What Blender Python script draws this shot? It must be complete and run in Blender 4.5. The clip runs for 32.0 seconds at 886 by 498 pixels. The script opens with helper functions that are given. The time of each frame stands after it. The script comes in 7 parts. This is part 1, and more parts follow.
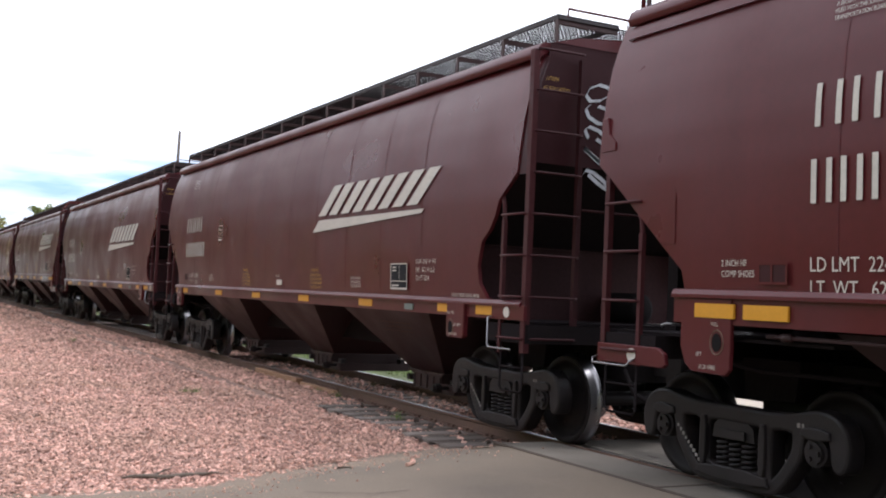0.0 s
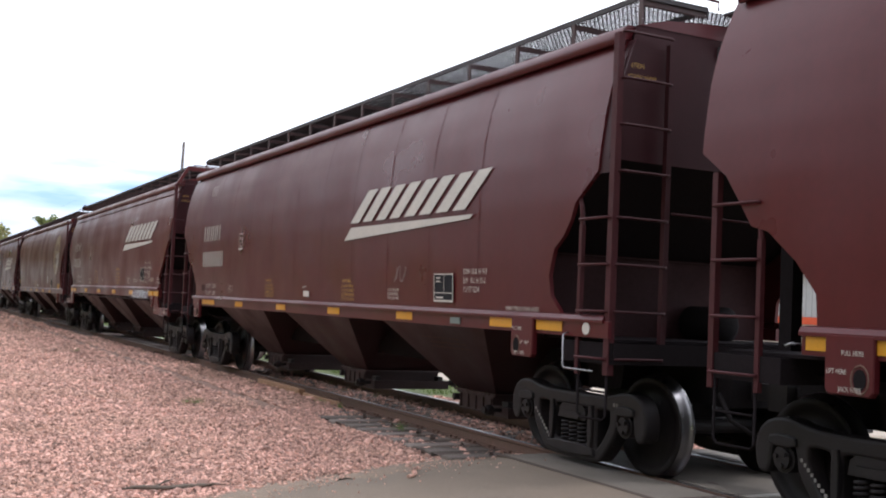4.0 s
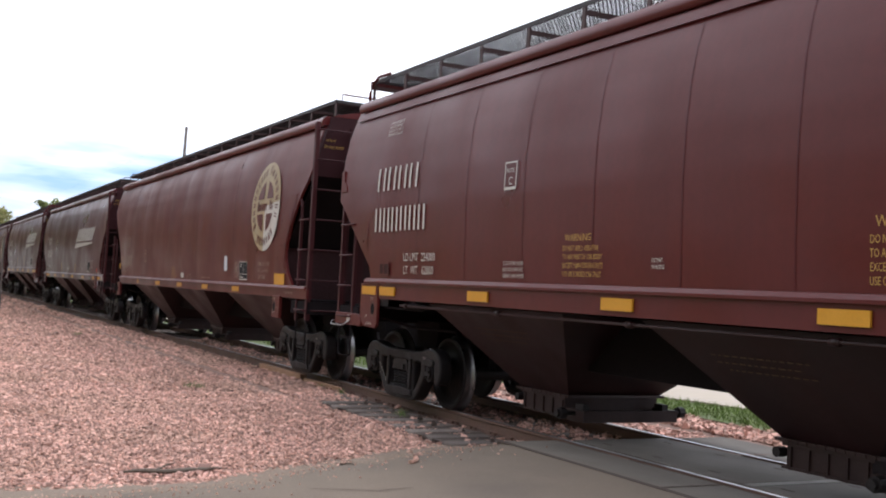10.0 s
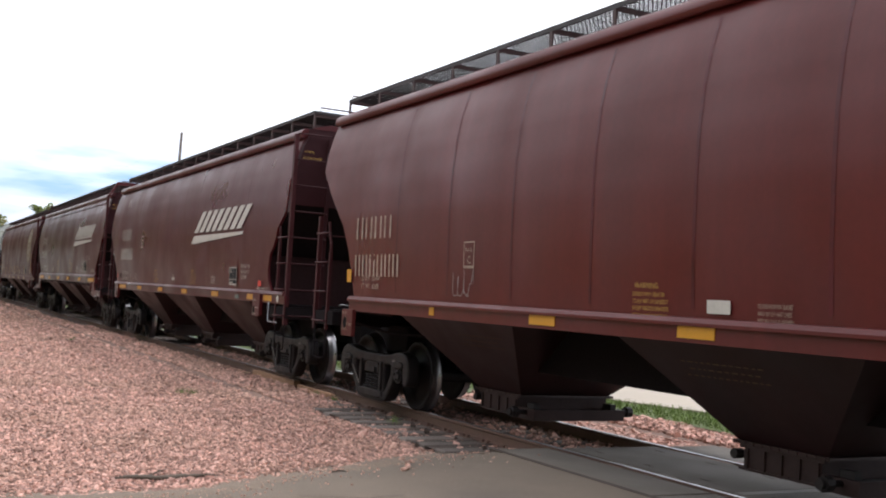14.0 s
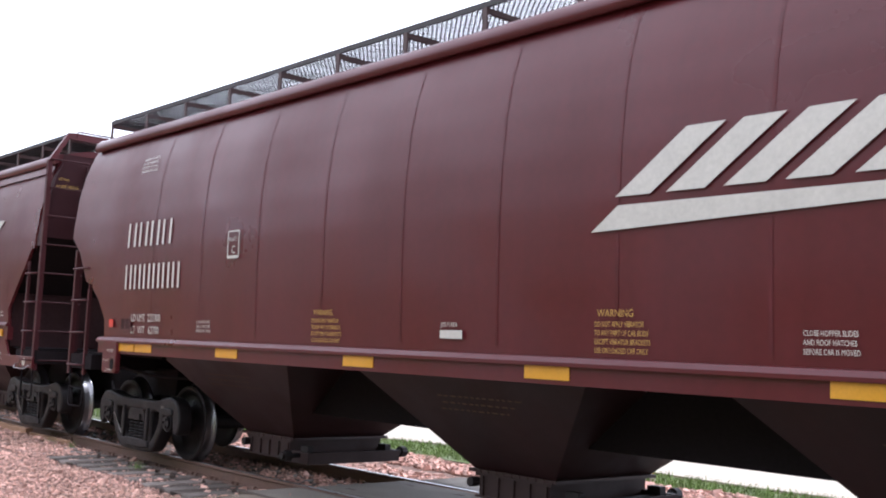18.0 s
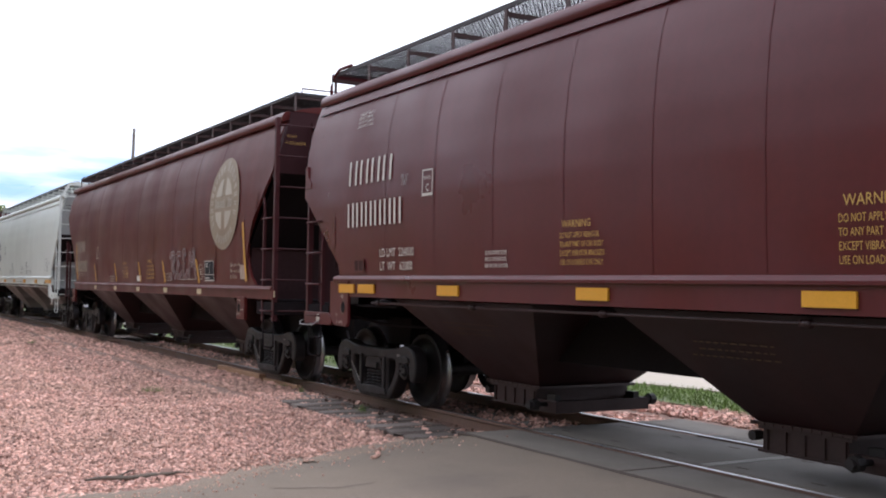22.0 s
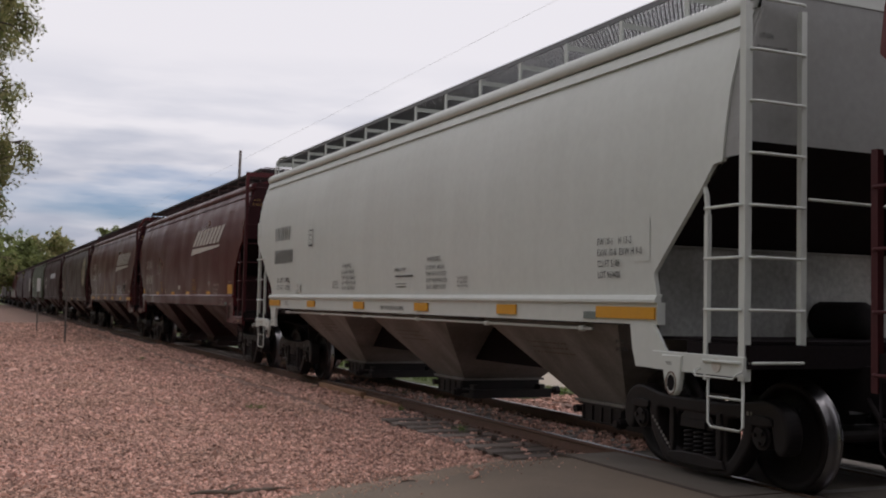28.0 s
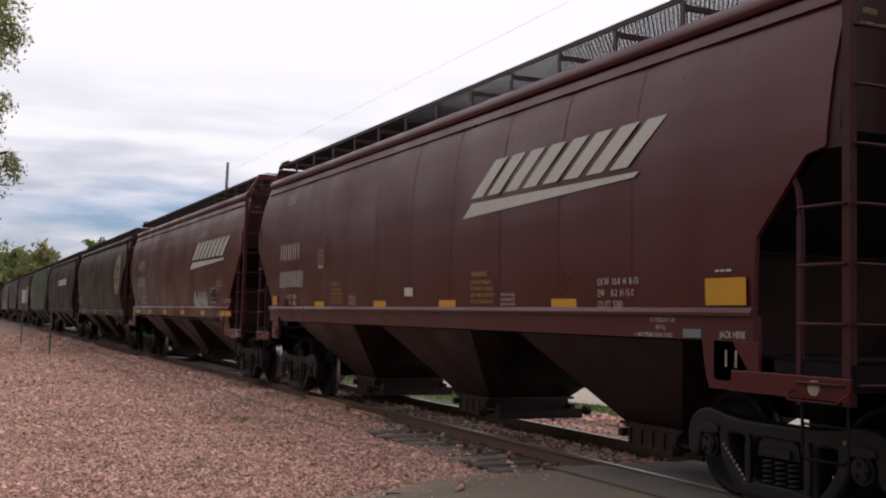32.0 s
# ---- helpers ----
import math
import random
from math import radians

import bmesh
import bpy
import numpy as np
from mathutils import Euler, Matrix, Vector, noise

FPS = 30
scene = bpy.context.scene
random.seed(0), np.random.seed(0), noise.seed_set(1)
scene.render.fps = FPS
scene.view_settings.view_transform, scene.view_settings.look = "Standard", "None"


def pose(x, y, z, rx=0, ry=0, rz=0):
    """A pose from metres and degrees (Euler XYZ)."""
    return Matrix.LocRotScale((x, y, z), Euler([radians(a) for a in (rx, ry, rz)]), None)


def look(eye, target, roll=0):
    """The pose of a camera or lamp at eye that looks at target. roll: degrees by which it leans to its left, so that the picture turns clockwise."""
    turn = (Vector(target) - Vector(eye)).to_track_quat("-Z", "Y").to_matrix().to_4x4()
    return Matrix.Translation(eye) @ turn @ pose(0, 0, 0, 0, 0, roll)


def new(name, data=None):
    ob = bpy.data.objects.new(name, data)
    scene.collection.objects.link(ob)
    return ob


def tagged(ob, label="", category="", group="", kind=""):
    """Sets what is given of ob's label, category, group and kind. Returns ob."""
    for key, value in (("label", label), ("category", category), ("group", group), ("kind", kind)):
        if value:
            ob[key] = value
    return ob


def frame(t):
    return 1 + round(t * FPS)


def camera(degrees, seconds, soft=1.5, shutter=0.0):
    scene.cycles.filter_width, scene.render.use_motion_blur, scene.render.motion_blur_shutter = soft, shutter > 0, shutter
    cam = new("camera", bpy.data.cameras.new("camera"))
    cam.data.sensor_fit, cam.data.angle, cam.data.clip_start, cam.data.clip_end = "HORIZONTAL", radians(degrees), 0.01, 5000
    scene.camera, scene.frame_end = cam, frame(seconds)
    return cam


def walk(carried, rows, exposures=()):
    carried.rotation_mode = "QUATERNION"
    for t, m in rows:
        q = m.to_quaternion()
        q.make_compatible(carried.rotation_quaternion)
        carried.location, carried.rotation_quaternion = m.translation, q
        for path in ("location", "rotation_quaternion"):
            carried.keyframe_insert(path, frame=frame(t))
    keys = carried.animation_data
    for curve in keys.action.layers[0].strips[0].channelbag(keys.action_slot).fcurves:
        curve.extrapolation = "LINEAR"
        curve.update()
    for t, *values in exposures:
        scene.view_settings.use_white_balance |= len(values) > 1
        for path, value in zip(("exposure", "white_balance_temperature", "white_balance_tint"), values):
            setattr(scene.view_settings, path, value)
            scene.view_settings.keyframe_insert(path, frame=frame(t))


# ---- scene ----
from collections import OrderedDict

cam = camera(45.71, 32.0, soft=2.0)
PATH = [
    (0, pose(-0.007, -7.512, 1.574, 92.50, -2.53, 62.24)),
    (0.5, pose(-0.010, -7.502, 1.576, 92.54, -2.52, 62.82)),
    (1, pose(0.008, -7.495, 1.575, 92.97, -2.30, 62.20)),
    (1.5, pose(0.001, -7.501, 1.570, 93.07, -2.50, 62.20)),
    (2, pose(-0.009, -7.492, 1.567, 93.26, -2.60, 62.25)),
    (2.5, pose(-0.018, -7.476, 1.571, 93.21, -2.36, 62.08)),
    (3, pose(-0.027, -7.477, 1.574, 93.13, -2.28, 61.74)),
    (3.5, pose(-0.010, -7.483, 1.581, 93.12, -2.37, 62.06)),
    (5.5, pose(-0.010, -7.514, 1.563, 92.98, -3.12, 63.06)),
    (6, pose(-0.007, -7.519, 1.569, 93.06, -3.29, 62.75)),
    (6.5, pose(-0.007, -7.533, 1.571, 92.79, -3.17, 64.21)),
    (7, pose(-0.005, -7.518, 1.569, 92.69, -2.68, 64.70)),
    (7.5, pose(-0.007, -7.514, 1.553, 93.01, -3.06, 63.89)),
    (8, pose(-0.009, -7.522, 1.550, 92.51, -2.81, 64.01)),
    (8.5, pose(-0.030, -7.525, 1.545, 92.79, -3.30, 63.90)),
    (9, pose(0.003, -7.522, 1.556, 92.49, -3.31, 62.80)),
    (9.5, pose(-0.033, -7.505, 1.563, 92.41, -3.24, 62.74)),
    (10, pose(-0.044, -7.492, 1.565, 92.38, -3.11, 62.51)),
    (10.5, pose(-0.055, -7.488, 1.554, 92.38, -3.12, 62.21)),
    (11, pose(-0.057, -7.481, 1.555, 92.27, -3.07, 62.10)),
    (11.5, pose(-0.048, -7.470, 1.566, 92.22, -2.97, 62.22)),
    (12, pose(-0.033, -7.468, 1.566, 92.21, -3.06, 62.33)),
    (12.5, pose(-0.017, -7.469, 1.569, 92.24, -3.04, 62.33)),
    (13, pose(-0.036, -7.485, 1.555, 92.65, -3.48, 62.11)),
    (13.5, pose(-0.017, -7.493, 1.568, 92.76, -3.47, 62.19)),
    (14, pose(-0.013, -7.489, 1.573, 92.77, -3.40, 62.22)),
    (14.5, pose(-0.023, -7.495, 1.585, 92.79, -3.69, 62.56)),
    (16.5, pose(-0.044, -7.468, 1.573, 96.18, -1.70, 54.47)),
    (17, pose(-0.034, -7.454, 1.583, 95.74, -2.44, 53.77)),
    (17.5, pose(-0.041, -7.461, 1.581, 95.53, -2.94, 51.86)),
    (18, pose(-0.028, -7.472, 1.558, 95.52, -2.45, 48.78)),
    (18.5, pose(-0.024, -7.496, 1.588, 95.91, -1.69, 49.04)),
    (19, pose(-0.024, -7.534, 1.612, 95.66, -0.54, 51.58)),
    (19.5, pose(-0.003, -7.571, 1.612, 96.65, -1.58, 55.02)),
    (20, pose(0.036, -7.574, 1.607, 94.75, -0.84, 59.25)),
    (20.5, pose(0.040, -7.566, 1.586, 93.36, -0.16, 61.41)),
    (21, pose(0.019, -7.538, 1.600, 93.52, 0.35, 61.96)),
    (21.5, pose(0.040, -7.529, 1.585, 92.08, -0.41, 61.37)),
    (22, pose(0.045, -7.526, 1.592, 92.03, -0.90, 60.16)),
    (22.5, pose(0.036, -7.515, 1.590, 92.04, -1.18, 59.11)),
    (23, pose(0.016, -7.516, 1.582, 91.39, -0.74, 58.38)),
    (23.5, pose(0.033, -7.526, 1.602, 91.51, -0.25, 60.15)),
    (24, pose(0.070, -7.555, 1.598, 92.06, -0.13, 63.36)),
    (24.5, pose(0.042, -7.551, 1.578, 92.24, -0.55, 64.33)),
    (25, pose(0.065, -7.547, 1.579, 92.77, -0.62, 64.67)),
    (25.5, pose(0.061, -7.527, 1.584, 92.91, -0.67, 65.02)),
    (27.5, pose(0.023, -7.506, 1.579, 92.94, -1.17, 65.62)),
    (28, pose(0.025, -7.505, 1.583, 93.02, -1.24, 65.60)),
    (28.5, pose(0.028, -7.513, 1.585, 93.14, -1.45, 65.13)),
    (29, pose(0.030, -7.511, 1.593, 93.11, -1.52, 65.41)),
    (29.5, pose(0.042, -7.514, 1.594, 93.22, -1.65, 65.71)),
    (30, pose(0.024, -7.500, 1.590, 93.58, -1.83, 65.73)),
    (30.5, pose(0.002, -7.490, 1.582, 93.84, -1.83, 65.61)),
    (31, pose(0.016, -7.487, 1.570, 93.83, -1.77, 65.67)),
    (31.5, pose(0.015, -7.491, 1.584, 93.58, -1.40, 65.42)),
    (32, pose(0.012, -7.477, 1.570, 93.74, -1.39, 64.92)),
]
EXPOSURES = [(0, -0.53, 5920, 13), (3.5, -0.53, 5920, 13), (6, -0.76, 5920, 13), (10.5, -0.66, 5920, 13), (14.5, -0.7, 6070, 12), (16.5, -1.25, 5850, 13), (17.0, -0.62, 5800, 13), (17.3, -0.55, 5800, 13), (18.0, 0.0, 5600, 15), (19.0, 0.27, 5360, 16), (20.0, -0.58, 5700, 14), (20.5, -0.63, 5750, 14), (22.0, -0.58, 5750, 14), (23, -0.13, 5750, 14), (24, -0.25, 5850, 13), (25.0, -0.98, 6070, 13), (25.5, -1.25, 6070, 13), (27.5, -1.9, 6310, 17), (28.6, -1.67, 6360, 17), (30, -1.7, 6360, 17), (31.0, -1.77, 6360, 17), (32, -1.53, 6360, 17)]
walk(cam, PATH, EXPOSURES)

# ---------------------------------------------------------------- light
world = bpy.data.worlds.new("overcast_sky")
scene.world = world
world.use_nodes = True
wn, wl = world.node_tree.nodes, world.node_tree.links
wn.clear()


def wnode(kind, **kw):
    n = wn.new(kind)
    for k, v in kw.items():
        n.inputs[k].default_value = v
    return n


sky = wn.new("ShaderNodeTexSky")
sky.sky_type, sky.sun_disc = "NISHITA", False
sky.sun_elevation, sky.sun_rotation = radians(66), radians(15)
w_geo = wn.new("ShaderNodeTexCoord")
w_sep = wn.new("ShaderNodeSeparateXYZ")
w_map = wn.new("ShaderNodeMapping")
w_map.inputs["Scale"].default_value = (1.0, 1.0, 6.5)
w_noise = wnode("ShaderNodeTexNoise", Scale=3.1, Detail=6.0, Roughness=0.55)
w_ramp = wn.new("ShaderNodeValToRGB")
w_ramp.color_ramp.elements[0].position, w_ramp.color_ramp.elements[1].position = 0.34, 0.52
w_ramp.color_ramp.elements[0].color, w_ramp.color_ramp.elements[1].color = (0, 0, 0, 1), (1, 1, 1, 1)
w_noise2 = wnode("ShaderNodeTexNoise", Scale=4.5, Detail=5.0, Roughness=0.5)
w_tone = wn.new("ShaderNodeValToRGB")
w_tone.color_ramp.elements[0].position, w_tone.color_ramp.elements[1].position = 0.38, 0.60
w_tone.color_ramp.elements[0].color, w_tone.color_ramp.elements[1].color = (0.57, 0.62, 0.70, 1), (1.0, 1.0, 1.0, 1)
w_skybg = wnode("ShaderNodeBackground", Strength=0.33)
w_cloud = wnode("ShaderNodeBackground", Strength=1.0)
w_dot = wn.new("ShaderNodeVectorMath")
w_dot.operation = "DOT_PRODUCT"
w_dot.inputs[1].default_value = (-0.32, 0.52, 0.79)
w_glow = wn.new("ShaderNodeMapRange")
w_glow.inputs[1].default_value, w_glow.inputs[2].default_value = -0.40, 0.22
w_glow.inputs[3].default_value, w_glow.inputs[4].default_value = 0.42, 2.85
w_mix = wn.new("ShaderNodeMixShader")
w_out = wn.new("ShaderNodeOutputWorld")
w_up = wn.new("ShaderNodeMapRange")
w_up.inputs[1].default_value, w_up.inputs[2].default_value = 0.10, 0.17
w_max = wn.new("ShaderNodeMath")
w_max.operation, w_max.use_clamp = "ADD", True
wl.new(w_geo.outputs["Generated"], w_map.inputs[0])
wl.new(w_geo.outputs["Generated"], w_sep.inputs[0])
wl.new(w_map.outputs[0], w_noise.inputs["Vector"])
wl.new(w_map.outputs[0], w_noise2.inputs["Vector"])
wl.new(w_noise.outputs["Fac"], w_ramp.inputs[0])
wl.new(w_noise2.outputs["Fac"], w_tone.inputs[0])
wl.new(w_sep.outputs["Z"], w_up.inputs[0])
wl.new(w_geo.outputs["Generated"], w_dot.inputs[0])
wl.new(w_dot.outputs["Value"], w_glow.inputs[0])
w_low = wn.new("ShaderNodeMapRange")
w_low.inputs[1].default_value, w_low.inputs[2].default_value = 0.02, 0.17
w_low.inputs[3].default_value, w_low.inputs[4].default_value = 0.86, 1.0
w_dim = wn.new("ShaderNodeMath")
w_dim.operation = "MULTIPLY"
wl.new(w_sep.outputs["Z"], w_low.inputs[0])
wl.new(w_low.outputs[0], w_dim.inputs[0])
wl.new(w_glow.outputs[0], w_dim.inputs[1])
wl.new(w_dim.outputs[0], w_cloud.inputs["Strength"])
wl.new(w_ramp.outputs[0], w_max.inputs[0])
wl.new(w_up.outputs[0], w_max.inputs[1])
w_blue = wn.new("ShaderNodeMix")
w_blue.data_type, w_blue.blend_type = "RGBA", "MULTIPLY"
w_blue.inputs[0].default_value = 1.0
w_blue.inputs[7].default_value = (0.66, 0.76, 0.95, 1)
wl.new(sky.outputs[0], w_blue.inputs[6])
wl.new(w_blue.outputs[2], w_skybg.inputs[0])
w_even = wn.new("ShaderNodeMix")
w_even.data_type = "RGBA"
w_even.inputs[7].default_value = (1.0, 1.0, 1.0, 1)
w_high = wn.new("ShaderNodeMapRange")
w_high.inputs[1].default_value, w_high.inputs[2].default_value = 0.13, 0.23
wl.new(w_sep.outputs["Z"], w_high.inputs[0])
wl.new(w_high.outputs[0], w_even.inputs[0])
wl.new(w_tone.outputs[0], w_even.inputs[6])
wl.new(w_even.outputs[2], w_cloud.inputs[0])
wl.new(w_max.outputs[0], w_mix.inputs[0])
wl.new(w_skybg.outputs[0], w_mix.inputs[1])
wl.new(w_cloud.outputs[0], w_mix.inputs[2])
wl.new(w_mix.outputs[0], w_out.inputs[0])

sun_data = bpy.data.lights.new("sun", "SUN")
sun_data.energy, sun_data.angle, sun_data.color = 1.6, radians(10), (1.0, 0.95, 0.88)
sun = new("sun", sun_data)
sun.matrix_world = look((0, 0, 40), (-0.10, -0.40, 39.09))

# ---------------------------------------------------------------- materials
MATS = {}


def material(name, base, rough=0.6, metal=0.0, spread=0.12, scale=3.0, fine=40.0, bump=0.0, bump_scale=60.0, second=None, second_amount=0.5,
             spec=0.5, streaks=0.0, tint=None, random_tint=0.0, rough_spread=0.12):
    """A procedural surface: base colour varied at two scales, a second colour in patches, streaks, and fine relief."""
    m = bpy.data.materials.new(name)
    m.use_nodes = True
    nt = m.node_tree
    n, l = nt.nodes, nt.links
    b = n["Principled BSDF"]
    tc = n.new("ShaderNodeTexCoord")
    big = n.new("ShaderNodeTexNoise")
    big.inputs["Scale"].default_value, big.inputs["Detail"].default_value = scale, 5.0
    small = n.new("ShaderNodeTexNoise")
    small.inputs["Scale"].default_value, small.inputs["Detail"].default_value = fine, 4.0
    l.new(tc.outputs["Object"], big.inputs["Vector"])
    l.new(tc.outputs["Object"], small.inputs["Vector"])
    colour = n.new("ShaderNodeRGB")
    colour.outputs[0].default_value = (*base, 1)
    last = colour.outputs[0]
    if second:
        ramp = n.new("ShaderNodeValToRGB")
        ramp.color_ramp.elements[0].position, ramp.color_ramp.elements[1].position = 0.5 - 0.1, 0.5 + 0.18
        l.new(big.outputs["Fac"], ramp.inputs[0])
        mul = n.new("ShaderNodeMath")
        mul.operation = "MULTIPLY"
        mul.inputs[1].default_value = second_amount
        l.new(ramp.outputs[0], mul.inputs[0])
        mix = n.new("ShaderNodeMix")
        mix.data_type = "RGBA"
        l.new(mul.outputs[0], mix.inputs[0])
        l.new(last, mix.inputs[6])
        mix.inputs[7].default_value = (*second, 1)
        last = mix.outputs[2]
    if streaks:
        mp = n.new("ShaderNodeMapping")
        mp.inputs["Scale"].default_value = (2.4, 0.2, 0.25)
        st = n.new("ShaderNodeTexNoise")
        st.inputs["Scale"].default_value, st.inputs["Detail"].default_value, st.inputs["Roughness"].default_value = 1.6, 3.0, 0.5
        l.new(tc.outputs["Object"], mp.inputs[0])
        l.new(mp.outputs[0], st.inputs["Vector"])
        rg = n.new("ShaderNodeMapRange")
        rg.inputs[1].default_value, rg.inputs[2].default_value = 0.38, 0.68
        rg.inputs[3].default_value, rg.inputs[4].default_value = 1 - streaks, 1 + streaks * 0.7
        l.new(st.outputs["Fac"], rg.inputs[0])
        hs = n.new("ShaderNodeHueSaturation")
        l.new(rg.outputs[0], hs.inputs["Value"])
        l.new(last, hs.inputs["Color"])
        last = hs.outputs[0]
    vary = n.new("ShaderNodeMapRange")
    vary.inputs[1].default_value, vary.inputs[2].default_value = 0.3, 0.7
    vary.inputs[3].default_value, vary.inputs[4].default_value = 1 - spread, 1 + spread
    add = n.new("ShaderNodeMath")
    add.operation = "ADD"
    half = n.new("ShaderNodeMath")
    half.operation = "MULTIPLY"
    half.inputs[1].default_value = 0.5
    l.new(big.outputs["Fac"], add.inputs[0])
    l.new(small.outputs["Fac"], add.inputs[1])
    l.new(add.outputs[0], half.inputs[0])
    l.new(half.outputs[0], vary.inputs[0])
    value = vary.outputs[0]
    if random_tint:
        info = n.new("ShaderNodeNewGeometry") if random_tint < 0 else n.new("ShaderNodeObjectInfo")
        rr = n.new("ShaderNodeMapRange")
        amount = abs(random_tint)
        rr.inputs[3].default_value, rr.inputs[4].default_value = 1 - amount, 1 + amount
        l.new(info.outputs["Random Per Island" if random_tint < 0 else "Random"], rr.inputs[0])
        mm = n.new("ShaderNodeMath")
        mm.operation = "MULTIPLY"
        l.new(value, mm.inputs[0])
        l.new(rr.outputs[0], mm.inputs[1])
        value = mm.outputs[0]
    hv = n.new("ShaderNodeHueSaturation")
    l.new(value, hv.inputs["Value"])
    l.new(last, hv.inputs["Color"])
    l.new(hv.outputs[0], b.inputs["Base Color"])
    rv = n.new("ShaderNodeMapRange")
    rv.inputs[1].default_value, rv.inputs[2].default_value = 0.3, 0.7
    rv.inputs[3].default_value, rv.inputs[4].default_value = max(0.03, rough - rough_spread), min(1, rough + rough_spread)
    l.new(big.outputs["Fac"], rv.inputs[0])
    l.new(rv.outputs[0], b.inputs["Roughness"])
    b.inputs["Metallic"].default_value = metal
    b.inputs["Specular IOR Level"].default_value = spec
    if bump:
        bt = n.new("ShaderNodeTexNoise")
        bt.inputs["Scale"].default_value, bt.inputs["Detail"].default_value = bump_scale, 5.0
        l.new(tc.outputs["Object"], bt.inputs["Vector"])
        bp = n.new("ShaderNodeBump")
        bp.inputs["Strength"].default_value, bp.inputs["Distance"].default_value = min(1, bump), 0.02
        l.new(bt.outputs["Fac"], bp.inputs["Height"])
        l.new(bp.outputs[0], b.inputs["Normal"])
    MATS[name] = m
    return m


BROWN = material("mineral_brown_paint", (0.090, 0.0116, 0.0150), rough=0.36, spec=0.32, spread=0.10, scale=0.7, fine=14, streaks=0.06, second=(0.070, 0.0104, 0.0133), second_amount=0.6, bump=0.02, bump_scale=3.0)
FOX = material("weathered_red_brown_paint", (0.106, 0.0160, 0.0156), rough=0.38, spec=0.30, spread=0.12, scale=0.7, fine=14, streaks=0.07, second=(0.083, 0.0146, 0.0146), second_amount=0.6, bump=0.02, bump_scale=3.0)
RED = material("faded_oxide_red_paint", (0.115, 0.0155, 0.0145), rough=0.38, spec=0.30, spread=0.12, scale=0.6, fine=14, streaks=0.09, second=(0.074, 0.0150, 0.0140), second_amount=0.6, bump=0.02, bump_scale=3.0)
RUST = material("dull_oxide_red_paint", (0.092, 0.0135, 0.0120), rough=0.43, spec=0.23, spread=0.12, scale=0.6, fine=14, streaks=0.10, second=(0.068, 0.0125, 0.0115), second_amount=0.6, bump=0.02, bump_scale=3.0)
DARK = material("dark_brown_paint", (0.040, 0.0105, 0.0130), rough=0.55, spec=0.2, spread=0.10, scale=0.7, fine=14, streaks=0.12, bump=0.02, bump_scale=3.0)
GREY = material("light_grey_paint", (0.60, 0.62, 0.59), rough=0.45, spread=0.05, scale=0.7, fine=12, streaks=0.02, second=(0.54, 0.555, 0.53), second_amount=0.5, bump=0.015, bump_scale=3.0)
UMBER = material("dark_umber_paint", (0.050, 0.021, 0.0165), spec=0.3, rough=0.5, spread=0.12, scale=0.7, fine=14, streaks=0.15)
OLIVE = material("faded_green_paint", (0.07, 0.08, 0.05), spec=0.25, rough=0.55, spread=0.12, scale=0.7, fine=14, streaks=0.15)
GALV = material("grimy_galvanised_grating", (0.050, 0.043, 0.046), rough=0.7, metal=0.0, spread=0.2, scale=4)
GALVL = material("clean_galvanised_grating", (0.16, 0.16, 0.165), rough=0.5, metal=0.3, spread=0.15, scale=4)
IRON = material("grimy_cast_iron", (0.0148, 0.0120, 0.0132), rough=0.56, spec=0.28, spread=0.3, scale=5, fine=60, second=(0.022, 0.0155, 0.0150), second_amount=0.6, bump=0.15, bump_scale=90)
WHEEL = material("rusted_wheel_steel", (0.0115, 0.0090, 0.0096), rough=0.55, spec=0.16, spread=0.25, scale=3, fine=50, second=(0.0135, 0.0105, 0.0102), bump=0.06, bump_scale=80)
TREAD = material("polished_steel", (0.31, 0.30, 0.31), rough=0.33, metal=1.0, spread=0.08, scale=8, rough_spread=0.08)
BLACK = material("black_grime", (0.0135, 0.0112, 0.0120), rough=0.8, spec=0.08, spread=0.3, scale=4, fine=50)
WHITE = material("white_stencil_paint", (0.54, 0.50, 0.455), rough=0.6, spread=0.12, scale=4, fine=30)
CREAM = material("cream_decal_film", (0.46, 0.385, 0.255), rough=0.5, spread=0.12, scale=2, fine=20, second=(0.56, 0.50, 0.40), second_amount=0.7)
YELLOW = material("yellow_reflective_sheet", (0.60, 0.28, 0.015), rough=0.4, spread=0.10, scale=9, fine=60)
OCHRE = material("weathered_yellow_sheet", (0.48, 0.24, 0.03), rough=0.55, spread=0.2, scale=6, fine=40)
GOLD = material("yellow_stencil_paint", (0.46, 0.27, 0.06), rough=0.6, spread=0.12, scale=6, fine=30)
FADED = material("worn_stencil_paint", (0.40, 0.31, 0.25), rough=0.6, spread=0.3, scale=5, fine=20, second=(0.16, 0.085, 0.065), second_amount=0.7)
SAGE = material("grey_green_tag", (0.15, 0.18, 0.17), rough=0.5)
PALE = material("faded_reflective_sheet", (0.55, 0.46, 0.30), rough=0.5, spread=0.15, scale=9, fine=60)
INK = material("black_stencil_paint", (0.014, 0.014, 0.018), spec=0.12, rough=0.6, spread=0.15, scale=6)
SPRAY = material("pale_spray_paint", (0.55, 0.56, 0.60), rough=0.6, spread=0.25, scale=7, fine=25)
MIST = material("thin_pale_spray_paint", (0.30, 0.27, 0.27), rough=0.6, spread=0.4, scale=9, fine=25, second=(0.12, 0.06, 0.06), second_amount=0.7)
ROSE = material("dull_pink_spray_paint", (0.15, 0.055, 0.050), rough=0.6, spread=0.25, scale=7, fine=25)
